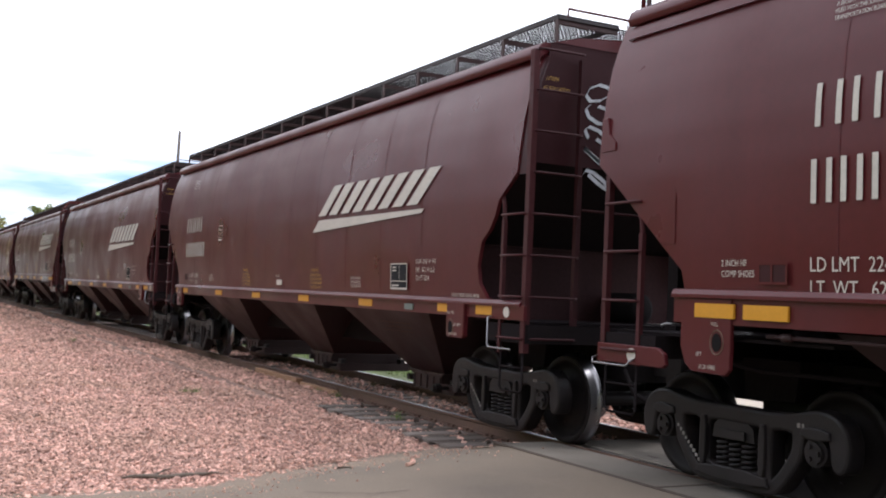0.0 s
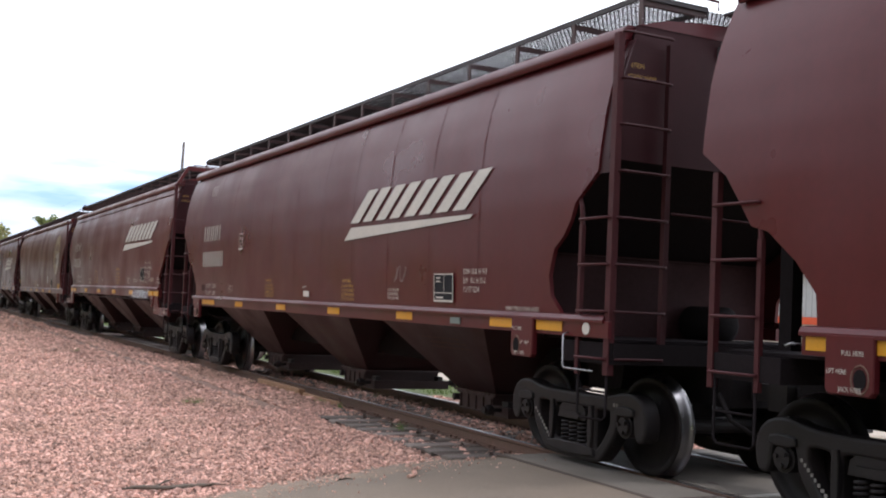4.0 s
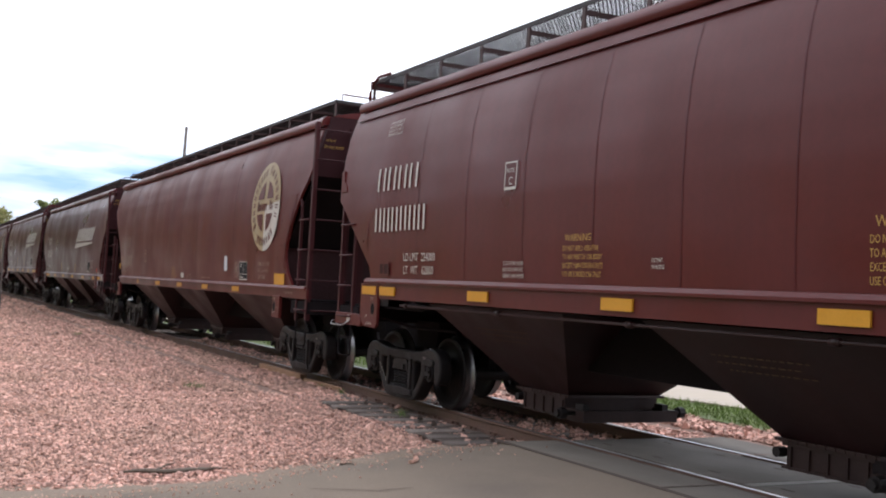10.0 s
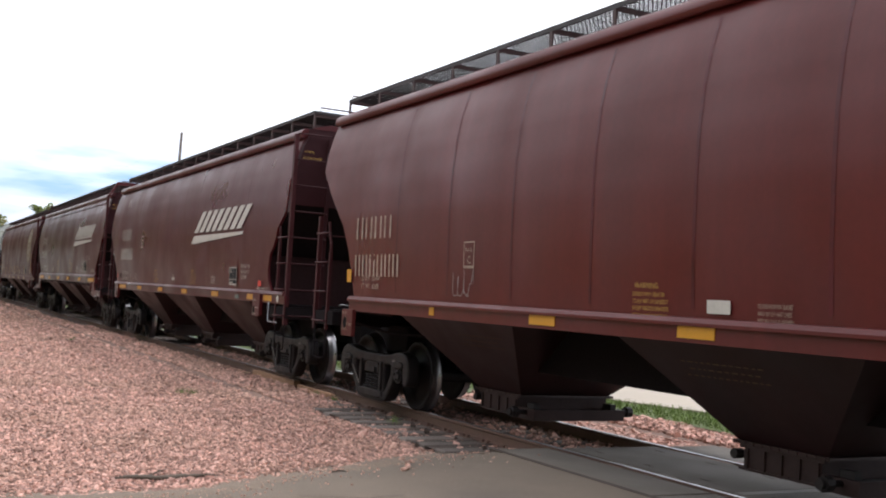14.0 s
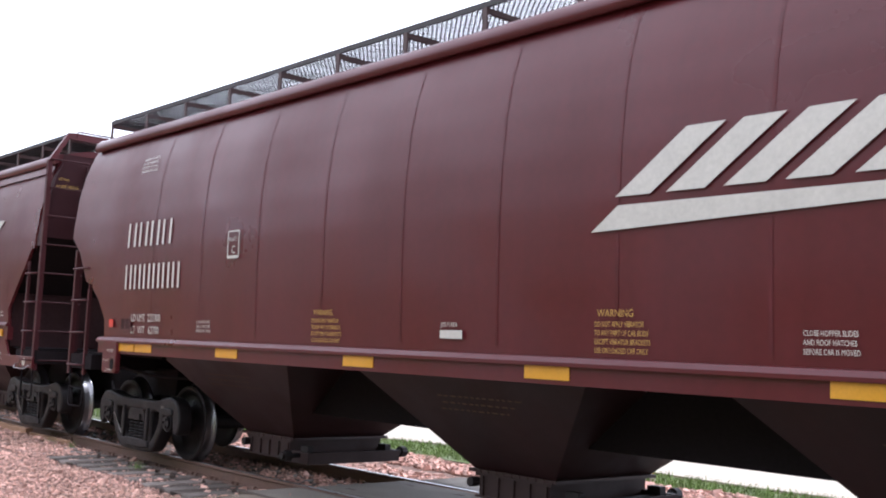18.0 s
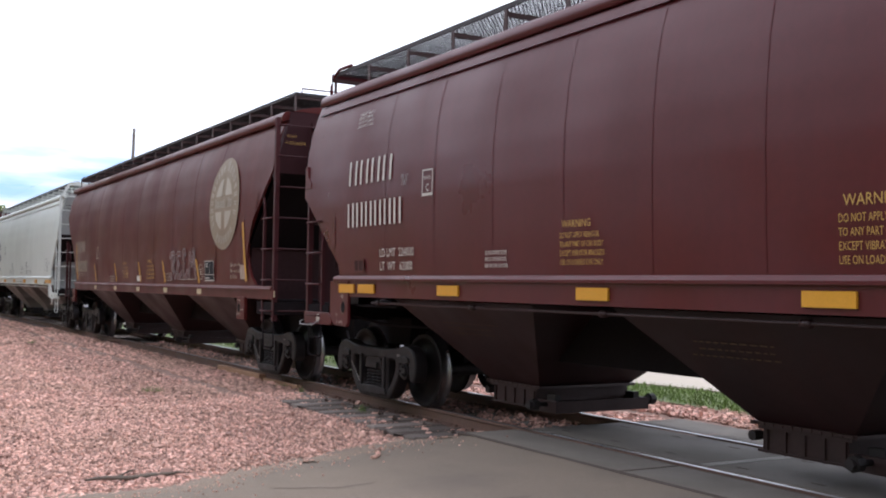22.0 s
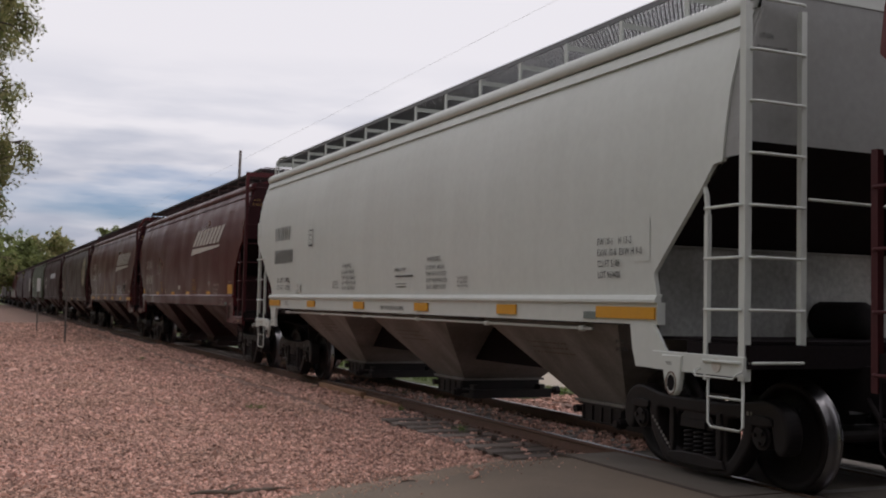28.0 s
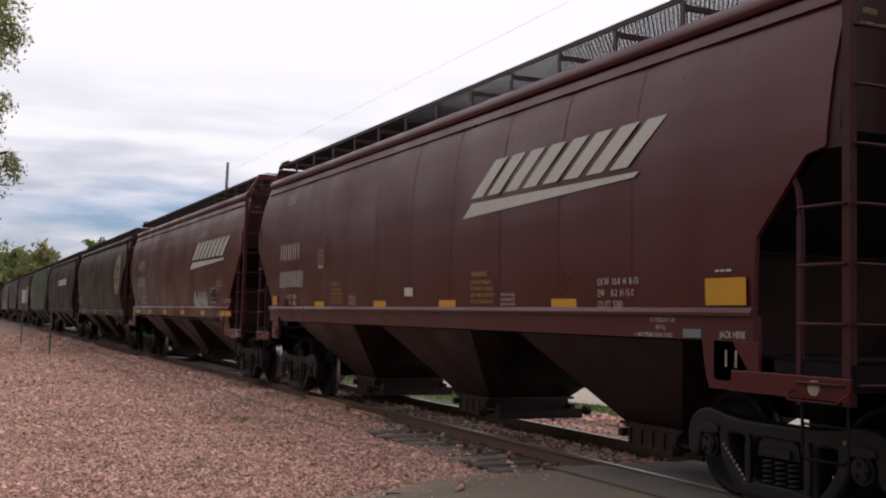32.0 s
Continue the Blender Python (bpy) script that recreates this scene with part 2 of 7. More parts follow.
SIGNRED = material("red_placard", (0.60, 0.05, 0.03), rough=0.5)
RAIL = material("rusty_rail_steel", (0.120, 0.066, 0.048), rough=0.65, spread=0.3, scale=2, fine=40, bump=0.08, bump_scale=70)
TIE = material("weathered_timber", (0.165, 0.132, 0.115), rough=0.85, spread=0.3, scale=3, fine=30, second=(0.17, 0.14, 0.12), random_tint=0.25, bump=0.5, bump_scale=40)
PINK = material("pink_quartzite_chips", (0.57, 0.335, 0.268), rough=0.85, spread=0.18, scale=0.5, fine=60, random_tint=-0.55, second=(0.42, 0.265, 0.205), second_amount=0.85)
GRAVEL = material("pink_gravel_bed", (0.27, 0.160, 0.122), rough=0.9, spread=0.4, scale=0.6, fine=45, second=(0.20, 0.135, 0.105), second_amount=0.9, bump=1.0, bump_scale=28)
DUST = material("sandy_dirt", (0.225, 0.168, 0.122), rough=0.95, spread=0.35, scale=2.5, fine=45, second=(0.165, 0.122, 0.092), second_amount=0.8, bump=0.6, bump_scale=60)
ASPHALT = material("worn_grey_asphalt", (0.185, 0.142, 0.104), rough=0.9, spread=0.30, scale=0.8, fine=70, second=(0.118, 0.094, 0.074), second_amount=0.9, bump=0.25, bump_scale=110)
PANEL = material("concrete_crossing_panel", (0.168, 0.143, 0.118), rough=0.85, spread=0.18, scale=1.5, fine=50, second=(0.118, 0.100, 0.084), second_amount=0.8, bump=0.15, bump_scale=80)
SANDY = material("sand_filled_joint", (0.060, 0.038, 0.026), rough=0.9, spread=0.35, scale=3, fine=40, second=(0.06, 0.045, 0.036), second_amount=0.8)
RUBBER = material("old_rubber_seal", (0.06, 0.05, 0.045), rough=0.8, spread=0.3, scale=5)
CONCRETE = material("pale_concrete", (0.40, 0.34, 0.27), rough=0.9, spread=0.10, scale=0.8, fine=30)
GRASS = material("spring_grass", (0.125, 0.185, 0.038), rough=0.8, spread=0.35, scale=2, fine=25, random_tint=-0.3)
STRAW = material("dry_grass", (0.24, 0.19, 0.085), rough=0.9, spread=0.3, scale=4, fine=25)
TURF = material("turf_soil", (0.10, 0.125, 0.035), rough=0.9, spread=0.3, scale=2, fine=25)
BARK = material("grey_bark", (0.12, 0.095, 0.075), rough=0.9, spread=0.3, scale=6, fine=40, bump=0.6, bump_scale=25)
LEAF = material("young_leaf", (0.24, 0.285, 0.105), rough=0.6, spread=0.3, scale=0.6, fine=9, random_tint=-0.35, second=(0.20, 0.20, 0.08), second_amount=0.6)
CATKIN = material("budding_leaf", (0.37, 0.345, 0.165), rough=0.7, spread=0.3, scale=0.6, fine=9, random_tint=-0.3)
for leafy in (LEAF, CATKIN):
    ln = leafy.node_tree
    body = ln.nodes["Principled BSDF"]
    thin, blend = ln.nodes.new("ShaderNodeBsdfTranslucent"), ln.nodes.new("ShaderNodeMixShader")
    blend.inputs[0].default_value = 0.55
    ln.links.new(body.inputs["Base Color"].links[0].from_socket, thin.inputs["Color"])
    ln.links.new(body.outputs[0], blend.inputs[1])
    ln.links.new(thin.outputs[0], blend.inputs[2])
    ln.links.new(blend.outputs[0], ln.nodes["Material Output"].inputs["Surface"])
POLE = material("weathered_pole", (0.13, 0.11, 0.10), rough=0.85, spread=0.2, scale=3)
SIGN = material("white_sign_sheet", (0.62, 0.62, 0.60), rough=0.5)
WALL = material("grey_metal_siding", (0.36, 0.37, 0.37), rough=0.6, spread=0.08, scale=1)
ORANGE = material("orange_red_paint", (0.55, 0.075, 0.02), rough=0.4, spread=0.08, scale=1)
SOOT = material("oily_dark_ballast", (0.075, 0.052, 0.042), rough=0.9, spread=0.35, scale=2, fine=35, second=(0.10, 0.07, 0.06), second_amount=0.4, bump=1.0, bump_scale=30)
# grimy brown, darkened further to stand in for shade under the body
BELLY = material("grimy_shade_dark_underside", (0.024, 0.0072, 0.0080), spec=0.4, rough=0.45, spread=0.2, scale=1.2, fine=20, streaks=0.12, second=(0.030, 0.0105, 0.0100), second_amount=0.5)
# near-black colour carries the shade of the car-end recesses and hopper gaps
CAVE = material("shade_dark_end_framing", (0.0150, 0.0115, 0.0128), spec=0.06, rough=0.85, spread=0.25, scale=2, fine=30)
# patchy grey, darker than the light grey side paint
GREYLOW = material("darker_grey_underside", (0.24, 0.225, 0.215), rough=0.6, spread=0.2, scale=1.2, fine=20, streaks=0.2, second=(0.12, 0.105, 0.095), second_amount=0.7)
SEAM = material("dark_weld_streak", (0.084, 0.0112, 0.0144), spec=0.29, rough=0.40, spread=0.3, scale=1.2, fine=9)
SEAMRUST = material("dark_rusty_weld_streak", (0.070, 0.0110, 0.0102), spec=0.12, rough=0.5, spread=0.3, scale=1.2, fine=9)
SEAMGREY = material("grey_weld_streak", (0.57, 0.585, 0.555), rough=0.6, spread=0.2, scale=3)
FAINT2 = material("old_chalk", (0.22, 0.20, 0.19), rough=0.8, spread=0.3, scale=9)
FAINT = material("faded_yellow_print", (0.11, 0.07, 0.04), rough=0.7, spread=0.3, scale=3)
BRICKS = material("brown_brick_wall", (0.20, 0.10, 0.075), rough=0.85, spread=0.2, scale=2, fine=20)
MAROON = material("dark_red_sign_paint", (0.22, 0.02, 0.03), rough=0.5)
TAN = material("sun_bleached_decal_film", (0.27, 0.205, 0.14), rough=0.55, spread=0.15, scale=2, fine=20, second=(0.21, 0.15, 0.105), second_amount=0.7)
HONEY = material("yellowed_decal_film", (0.39, 0.30, 0.18), rough=0.5, spread=0.14, scale=2, fine=20, second=(0.33, 0.235, 0.125), second_amount=0.7)
IVORY = material("faded_ivory_lettering", (0.40, 0.345, 0.28), rough=0.55, spread=0.15, scale=3, fine=20)
GRIME = material("darker_grey_paint", (0.30, 0.30, 0.295), rough=0.55, spread=0.12, scale=0.9, fine=14, streaks=0.10, second=(0.22, 0.215, 0.205), second_amount=0.7)
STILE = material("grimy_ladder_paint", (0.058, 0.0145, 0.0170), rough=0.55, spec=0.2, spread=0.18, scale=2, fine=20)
STRUT = material("dusty_bracket_paint", (0.080, 0.046, 0.046), rough=0.6, spread=0.2, scale=3, fine=30)
RUSTY = material("rusty_gate_iron", (0.034, 0.0155, 0.0145), rough=0.65, spec=0.3, spread=0.3, scale=3, fine=30, second=(0.020, 0.0125, 0.0120), second_amount=0.7)
STRIPE = material("worn_white_road_paint", (0.34, 0.32, 0.29), rough=0.85, spread=0.3, scale=4, fine=40, second=(0.19, 0.17, 0.15), second_amount=0.8)
# duller, darker tones of the brown and grey body colours
BULK = material("dull_brown_bulkhead_paint", (0.046, 0.0200, 0.0215), rough=0.7, spec=0.12, spread=0.25, scale=1.4, fine=20, streaks=0.25, second=(0.030, 0.0160, 0.0170), second_amount=0.7)
BULKGREY = material("stained_grey_bulkhead_paint", (0.46, 0.46, 0.45), rough=0.7, spec=0.12, spread=0.3, scale=1.4, fine=20, streaks=0.45, second=(0.22, 0.215, 0.205), second_amount=0.8)
BEAM = material("rusty_orange_steel", (0.36, 0.20, 0.115), rough=0.8, spread=0.3, scale=4, fine=30, second=(0.16, 0.09, 0.06))


# ---------------------------------------------------------------- mesh tools
class Geo:
    """Vertices and faces of one part."""

    def __init__(self):
        self.v, self.f = [], []

    def face(self, *pts):
        k = len(self.v)
        self.v += [tuple(p) for p in pts]
        self.f.append(tuple(range(k, k + len(pts))))
        return self

    def hexa(self, a, b):
        """Eight corners: a quad a and its opposite b."""
        k = len(self.v)
        self.v += [tuple(p) for p in a] + [tuple(p) for p in b]
        self.f += [(k + 3, k + 2, k + 1, k), (k + 4, k + 5, k + 6, k + 7)]
        self.f += [(k + i, k + (i + 1) % 4, k + 4 + (i + 1) % 4, k + 4 + i) for i in range(4)]
        return self

    def box(self, x0, x1, y0, y1, z0, z1, c=0.0):
        """A box; c chamfers its upper edges."""
        if c:
            self.hexa([(x0, y0, z0), (x1, y0, z0), (x1, y1, z0), (x0, y1, z0)], [(x0, y0, z1 - c), (x1, y0, z1 - c), (x1, y1, z1 - c), (x0, y1, z1 - c)])
            return self.hexa([(x0, y0, z1 - c), (x1, y0, z1 - c), (x1, y1, z1 - c), (x0, y1, z1 - c)], [(x0 + c, y0 + c, z1), (x1 - c, y0 + c, z1), (x1 - c, y1 - c, z1), (x0 + c, y1 - c, z1)])
        return self.hexa([(x0, y0, z0), (x1, y0, z0), (x1, y1, z0), (x0, y1, z0)], [(x0, y0, z1), (x1, y0, z1), (x1, y1, z1), (x0, y1, z1)])

    def tube(self, pts, r, n=6, cap=True):
        """A round bar along points."""
        pts = [Vector(p) for p in pts]
        k = len(self.v)
        for i, p in enumerate(pts):
            d = (pts[min(i + 1, len(pts) - 1)] - pts[max(i - 1, 0)]).normalized()
            u = d.orthogonal().normalized() if abs(d.z) > 0.9 else d.cross(Vector((0, 0, 1))).normalized()
            w = d.cross(u)
            rr = r[i] if isinstance(r, (list, tuple)) else r
            for j in range(n):
                a = 2 * math.pi * j / n
                self.v.append(tuple(p + u * math.cos(a) * rr + w * math.sin(a) * rr))
        for i in range(len(pts) - 1):
            for j in range(n):
                a, b = k + i * n + j, k + i * n + (j + 1) % n
                self.f.append((a, b, b + n, a + n))
        if cap:
            self.f.append(tuple(k + j for j in reversed(range(n))))
            self.f.append(tuple(k + (len(pts) - 1) * n + j for j in range(n)))
        return self

    def prism(self, outline, y0, y1):
        """An outline in x, z drawn out from y0 to y1."""
        k, n = len(self.v), len(outline)
        self.v += [(x, y0, z) for x, z in outline] + [(x, y1, z) for x, z in outline]
        self.f += [tuple(k + i for i in range(n)), tuple(k + n + i for i in reversed(range(n)))]
        self.f += [(k + (i + 1) % n, k + i, k + n + i, k + n + (i + 1) % n) for i in range(n)]
        return self

    def lathe(self, prof, n=40, cx=0.0, cz=0.0):
        """A profile of (radius, y) turned round the y axis."""
        k, m = len(self.v), len(prof)
        for j in range(n):
            a = 2 * math.pi * j / n
            self.v += [(cx + r * math.cos(a), y, cz + r * math.sin(a)) for r, y in prof]
        for j in range(n):
            for i in range(m - 1):
                a, b = k + j * m + i, k + ((j + 1) % n) * m + i
                self.f.append((a, a + 1, b + 1, b))
        return self

    def grid(self, rows, flip=False):
        """A sheet through rows of points."""
        k, m = len(self.v), len(rows[0])
        for r in rows:
            self.v += [tuple(p) for p in r]
        for i in range(len(rows) - 1):
            for j in range(m - 1):
                q = (k + i * m + j, k + i * m + j + 1, k + (i + 1) * m + j + 1, k + (i + 1) * m + j)
                self.f.append(q[::-1] if flip else q)
        return self

    def mesh(self, name, mat, smooth=False):
        me = bpy.data.meshes.new(name)
        me.from_pydata(self.v, [], self.f)
        me.materials.append(mat)
        if smooth:
            me.shade_smooth()
        me.update()
        return me


CACHE = {}


def part(name, geo, mat, parent=None, label="", smooth=False, at=None, key=None):
    """One mesh object, under a thing or a part. geo: a Geo, or a function that makes one, kept under key."""
    if key is not None:
        if (key, mat.name) not in CACHE:
            CACHE[(key, mat.name)] = (geo() if callable(geo) else geo).mesh(name, mat, smooth)
        me = CACHE[(key, mat.name)]
    else:
        me = (geo() if callable(geo) else geo).mesh(name, mat, smooth)
    ob = new(name, me)
    if parent is not None:
        ob.parent = parent
    if at is not None:
        ob.matrix_basis = at if isinstance(at, Matrix) else Matrix.Translation(at)
    if label:
        tagged(ob, label)
    return ob


def thing(name, label, category, at=(0, 0, 0), group="", kind=""):
    ob = new(name)
    ob.empty_display_size = 0.2
    ob.location = at
    return tagged(ob, label, category, group, kind)


# ---------------------------------------------------------------- ground
def lie(x, y):
    """Height of the ground over the rail head at a place."""
    e = float(np.interp(y, [-10, -4.9, -3.5, -2.4, -1.2], [-8.95, -9.05, -9.75, -10.05, -10.2])) if y < 0 else -9.9
    road = min(1, max(0, (x - e + 0.25) / 0.7))
    ay = abs(y)
    bed = -0.16 if ay < 1.5 else -0.16 - 0.10 * min(1, (ay - 1.5) / 2.2)
    if y > 2.4:
        bed = -0.14
    if -2.0 < y < -0.7 and x < -10.4:
        bed -= 0.032 * min(1, (y + 2.0) / 0.3)
        if y < -0.9:
            bed += 0.055 * min(1, max(0, (-14.6 - x) / 1.6))
    top = -0.012 if ay < 1.7 else -0.012 - 0.035 * (ay - 1.7)
    if y > 1.7:
        top = -0.02
    if ay < 1.62 and x > -10.6:
        road = 1 if x > -9.9 else road
        bed = -0.16
    top = max(top, -0.28)
    return bed * (1 - road) + top * road


def sheet(x0, x1, y0, y1, nx, ny, dz=0.0, wob=0.0, sink=0.0):
    g = Geo()
    rows = []
    for i in range(nx + 1):
        x = x0 + (x1 - x0) * i / nx
        row = []
        for j in range(ny + 1):
            y = y0 + (y1 - y0) * j / ny
            drop = sink * min(1, max(0, (float(np.interp(y, [-10, -4.9, -3.5, -2.4, -1.2], [-8.95, -9.05, -9.75, -10.05, -10.6])) + 0.05 - x) / 0.25)) if sink else 0.0
            row.append((x, y, lie(x, y) - drop + dz + wob * noise.noise((x * 0.9, y * 0.9, 3.1))))
        rows.append(row)
    return g.grid(rows, flip=False)


def build_ground():
    g = Geo()
    g.face((-3000, -3000, -0.45), (3000, -3000, -0.45), (3000, 3000, -0.45), (-3000, 3000, -0.45))
    tagged(part("ground", g, TURF), "wide flat grassy ground out to the horizon", "ground", kind="structure")
    tagged(part("gravel_bed", sheet(-200, -8.6, -14, 3.6, 480, 60, -0.004, 0.03), GRAVEL, smooth=True), "bed of pink crushed stone beside the rails", "gravel", kind="structure")
    tagged(part("road", sheet(-10.3, 30, -16, -1.62, 160, 60, 0.012, 0.004, 0.10), ASPHALT, smooth=True), "worn grey asphalt road up to the rail crossing", "road", kind="structure")
    tagged(part("gravel_beyond", sheet(-8.7, 30, 1.66, 3.5, 120, 12, -0.03, 0.02), GRAVEL, smooth=True), "pink crushed stone on the far side of the crossing", "gravel", kind="structure")


build_ground()


# ---------------------------------------------------------------- track
def rail_mesh(x0, x1, y):
    g = Geo()
    prof = [(-0.035, 0.0), (0.035, 0.0), (0.036, -0.028), (0.012, -0.042), (0.009, -0.135), (0.07, -0.155), (0.07, -0.168), (-0.07, -0.168), (-0.07, -0.155), (-0.009, -0.135), (-0.012, -0.042), (-0.036, -0.028)]
    a, b = [(x0, y + p, z) for p, z in prof], [(x1, y + p, z) for p, z in prof]
    k = len(prof)
    g.v += a + b
    g.f += [(i, (i + 1) % k, k + (i + 1) % k, k + i) for i in range(k)]
    g.f += [tuple(range(k)), tuple(reversed(range(k, 2 * k)))]
    return g


for side in (-0.755, 0.755):
    rail = tagged(part("rail", rail_mesh(-400, 60, side), RAIL), "rusty steel rail with a polished head", "rail", "rails", "structure")
    band = Geo().box(-400, 60, side - 0.024, side + 0.024, -0.004, 0.003)
    part("rail_head", band, TREAD, rail, "polished running band")


# ---------------------------------------------------------------- hopper cars
RUN = [0.00, 2.35, 4.71, 7.07, 9.42, 11.79, 14.15, 16.51, 18.87, 21.21, 23.55, 25.87, 28.19, 30.51, 32.81, 35.11, 37.38, 39.63, 41.86, 44.11, 46.37, 48.62, 50.86, 53.11, 55.36, 57.62, 59.88, 62.12, 64.37, 66.63, 68.90, 71.17, 73.45, 75.72, 77.98, 80.24, 82.49, 84.73, 86.99, 89.24, 91.49, 93.75, 96.02, 98.29, 100.58, 102.87, 105.17, 107.46, 109.76, 112.07, 114.36, 116.65, 118.95, 121.25, 123.55, 125.84, 128.13, 130.41, 132.69, 135.01, 137.34, 139.69, 142.04, 144.40, 146.76]  # metres rolled, every half second


def rolled(t):
    k = min(63, int(t * 2))
    u = t * 2 - k
    p = RUN[max(0, k - 1)], RUN[k], RUN[k + 1], RUN[min(64, k + 2)]
    if k == 0:
        p = (2 * p[1] - p[2],) + p[1:]
    if k == 63:
        p = p[:3] + (2 * p[2] - p[1],)
    return p[1] + 0.5 * u * (p[2] - p[0] + u * (2 * p[0] - 5 * p[1] + 4 * p[2] - p[3] + u * (3 * (p[1] - p[2]) + p[3] - p[0])))


SIDE = [(1.30, 1.585), (1.6, 1.60), (2.1, 1.622), (2.7, 1.632), (3.1, 1.622), (3.5, 1.585), (3.8, 1.53), (4.05, 1.455), (4.22, 1.385)]


def half_width(z):
    for (a, p), (b, q) in zip(SIDE, SIDE[1:]):
        if z <= b:
            u = max(0, (z - a) / (b - a))
            return p + (q - p) * u
    return SIDE[-1][1]


# outlines of the side sheet's ends: how far in from the corner post, at which height
ENDS = {
    "round": ([(4.22, 0.15), (3.6, 0.18), (2.93, 0.22), (2.64, 0.58), (2.48, 0.65), (2.33, 0.76), (2.2, 0.93), (1.93, 1.02), (1.73, 0.99), (1.5, 0.75)],
              [(4.22, -0.06), (3.6, -0.13), (2.93, -0.16), (2.72, 0.13), (2.45, 0.32), (2.3, 0.42), (2.25, 0.60), (2.02, 0.88), (1.78, 1.07), (1.5, 1.08)]),
    "bowed": ([(4.22, 0.16), (3.43, 0.16), (2.97, 0.60), (2.90, 0.68), (2.6, 0.92), (2.3, 1.10), (2.0, 1.17), (1.77, 1.05), (1.5, 0.75)],
              [(4.22, -0.02), (3.45, 0.02), (2.9, 0.62), (2.58, 1.0), (2.2, 1.25), (1.85, 1.4), (1.5, 1.5)]),
    "straight": ([(4.22, 0.16), (3.42, 0.17), (3.0, 0.58), (2.62, 0.97), (2.32, 1.22), (2.1, 1.25), (1.9, 1.20), (1.7, 1.08), (1.5, 0.75)],
                 [(4.22, -0.02), (3.45, 0.02), (2.9, 0.62), (2.58, 1.0), (2.2, 1.25), (1.85, 1.4), (1.5, 1.5)]),
    "slant": ([(4.22, 0.15), (3.4, 0.22), (2.87, 0.26), (2.85, 0.38), (2.64, 0.55), (1.92, 1.25), (1.68, 1.21), (1.5, 1.2)],
              [(4.22, -0.10), (3.4, -0.13), (2.86, -0.14), (2.7, 0.08), (1.87, 1.06), (1.66, 1.11), (1.5, 1.11)]),
    "step": ([(4.22, 0.12), (2.92, 0.2), (2.88, 0.4), (2.49, 0.75), (2.28, 0.95), (1.64, 1.0), (1.5, 1.0)],
             [(4.22, -0.06), (3.6, -0.13), (2.93, -0.16), (2.6, 0.2), (2.25, 0.55), (1.9, 0.9), (1.5, 1.0)]),
}


def inset(ends, z):
    for (a, p), (b, q) in zip(ends, ends[1:]):
        if z >= b:
            return p + (q - p) * (a - z) / (a - b) if a > b else q
    return ends[-1][1]


SILL_TOP, SILL_LOW = 1.50, 1.34


def side_sheet(post, kind, sign, bulge, panels):
    """The curved side from the sill up to the eave, in bowed panels; its ends follow the type's outline."""
    right, left = ENDS[kind]
    if sign > 0:
        right, left = left, right
    zs = sorted({round(z, 3) for z, _ in right + left} | {1.5, 4.22})
    for i in range(1, 28):
        z = 1.5 + 0.1 * i
        if min(abs(z - q) for q in zs) > 0.045:
            zs.append(z)
    zs.sort()
    g, rows = Geo(), []
    n = panels * 6
    k = int(1.75 / (2 * post) * n) + 1
    for z in zs:
        xr, xl = post - inset(right, z), -post + inset(left, z)
        row = []
        for i in range(n + 1):
            x = -post + 2 * post * i / n
            if i < k:
                x = xl + (-post + 2 * post * k / n - xl) * i / k
            elif i > n - k:
                x = xr + (post - 2 * post * k / n - xr) * (n - i) / k
            seam = abs(math.sin(math.pi * i / 6.0)) ** 0.6
            fade = min(1, max(0, (z - 1.5) / 0.3)) * min(1, max(0, (4.3 - z) / 0.4))
            row.append((x, sign * (half_width(z) + bulge * seam * fade * (k <= i <= n - k)), z))
        rows.append(row)
    for e in (0, -1):
        g.grid([[r[e] for r in rows], [(r[e][0], r[e][1] - sign * 0.045, r[e][2]) for r in rows]], flip=(sign > 0) == (e == 0))
    return g.grid(rows, flip=sign > 0)


def on_side(z, off=0.02):
    return -(half_width(z) + off)


def eave(post, sign):
    pts = [(4.215, 1.36), (4.205, 1.42), (4.185, 1.43), (4.19, 1.462), (4.25, 1.475), (4.315, 1.45), (4.36, 1.39), (4.355, 1.30)]
    g = Geo()
    g.grid([[(x, sign * y, z) for z, y in pts] for x in (-post + 0.02, post - 0.14)], flip=sign < 0)
    for x in (-post + 0.02, post - 0.14):
        g.face(*[(x, sign * y, z) for z, y in pts])
    return g


def eave_lip(post, sign):
    """Flat lap strip under the eave."""
    g = Geo()
    rows = [[(x, sign * (half_width(z) + d), z) for z, d in ((4.05, 0.002), (4.05, 0.03), (4.10, 0.034), (4.165, 0.034), (4.165, 0.0))] for x in (-post + 0.04, post - 0.16)]
    return g.grid(rows, flip=sign < 0)


def roof(post):
    pts = [(-1.33, 4.35), (-1.0, 4.44), (-0.5, 4.495), (0, 4.515), (0.5, 4.495), (1.0, 4.44), (1.33, 4.35)]
    g = Geo().grid([[(x, y, z) for y, z in pts] for x in (-post + 0.05, -post / 2, 0, post / 2, post - 0.06)])
    for e in (-post + 0.05, post - 0.06):
        g.face(*[(e, y, z) for y, z in pts])
    return g


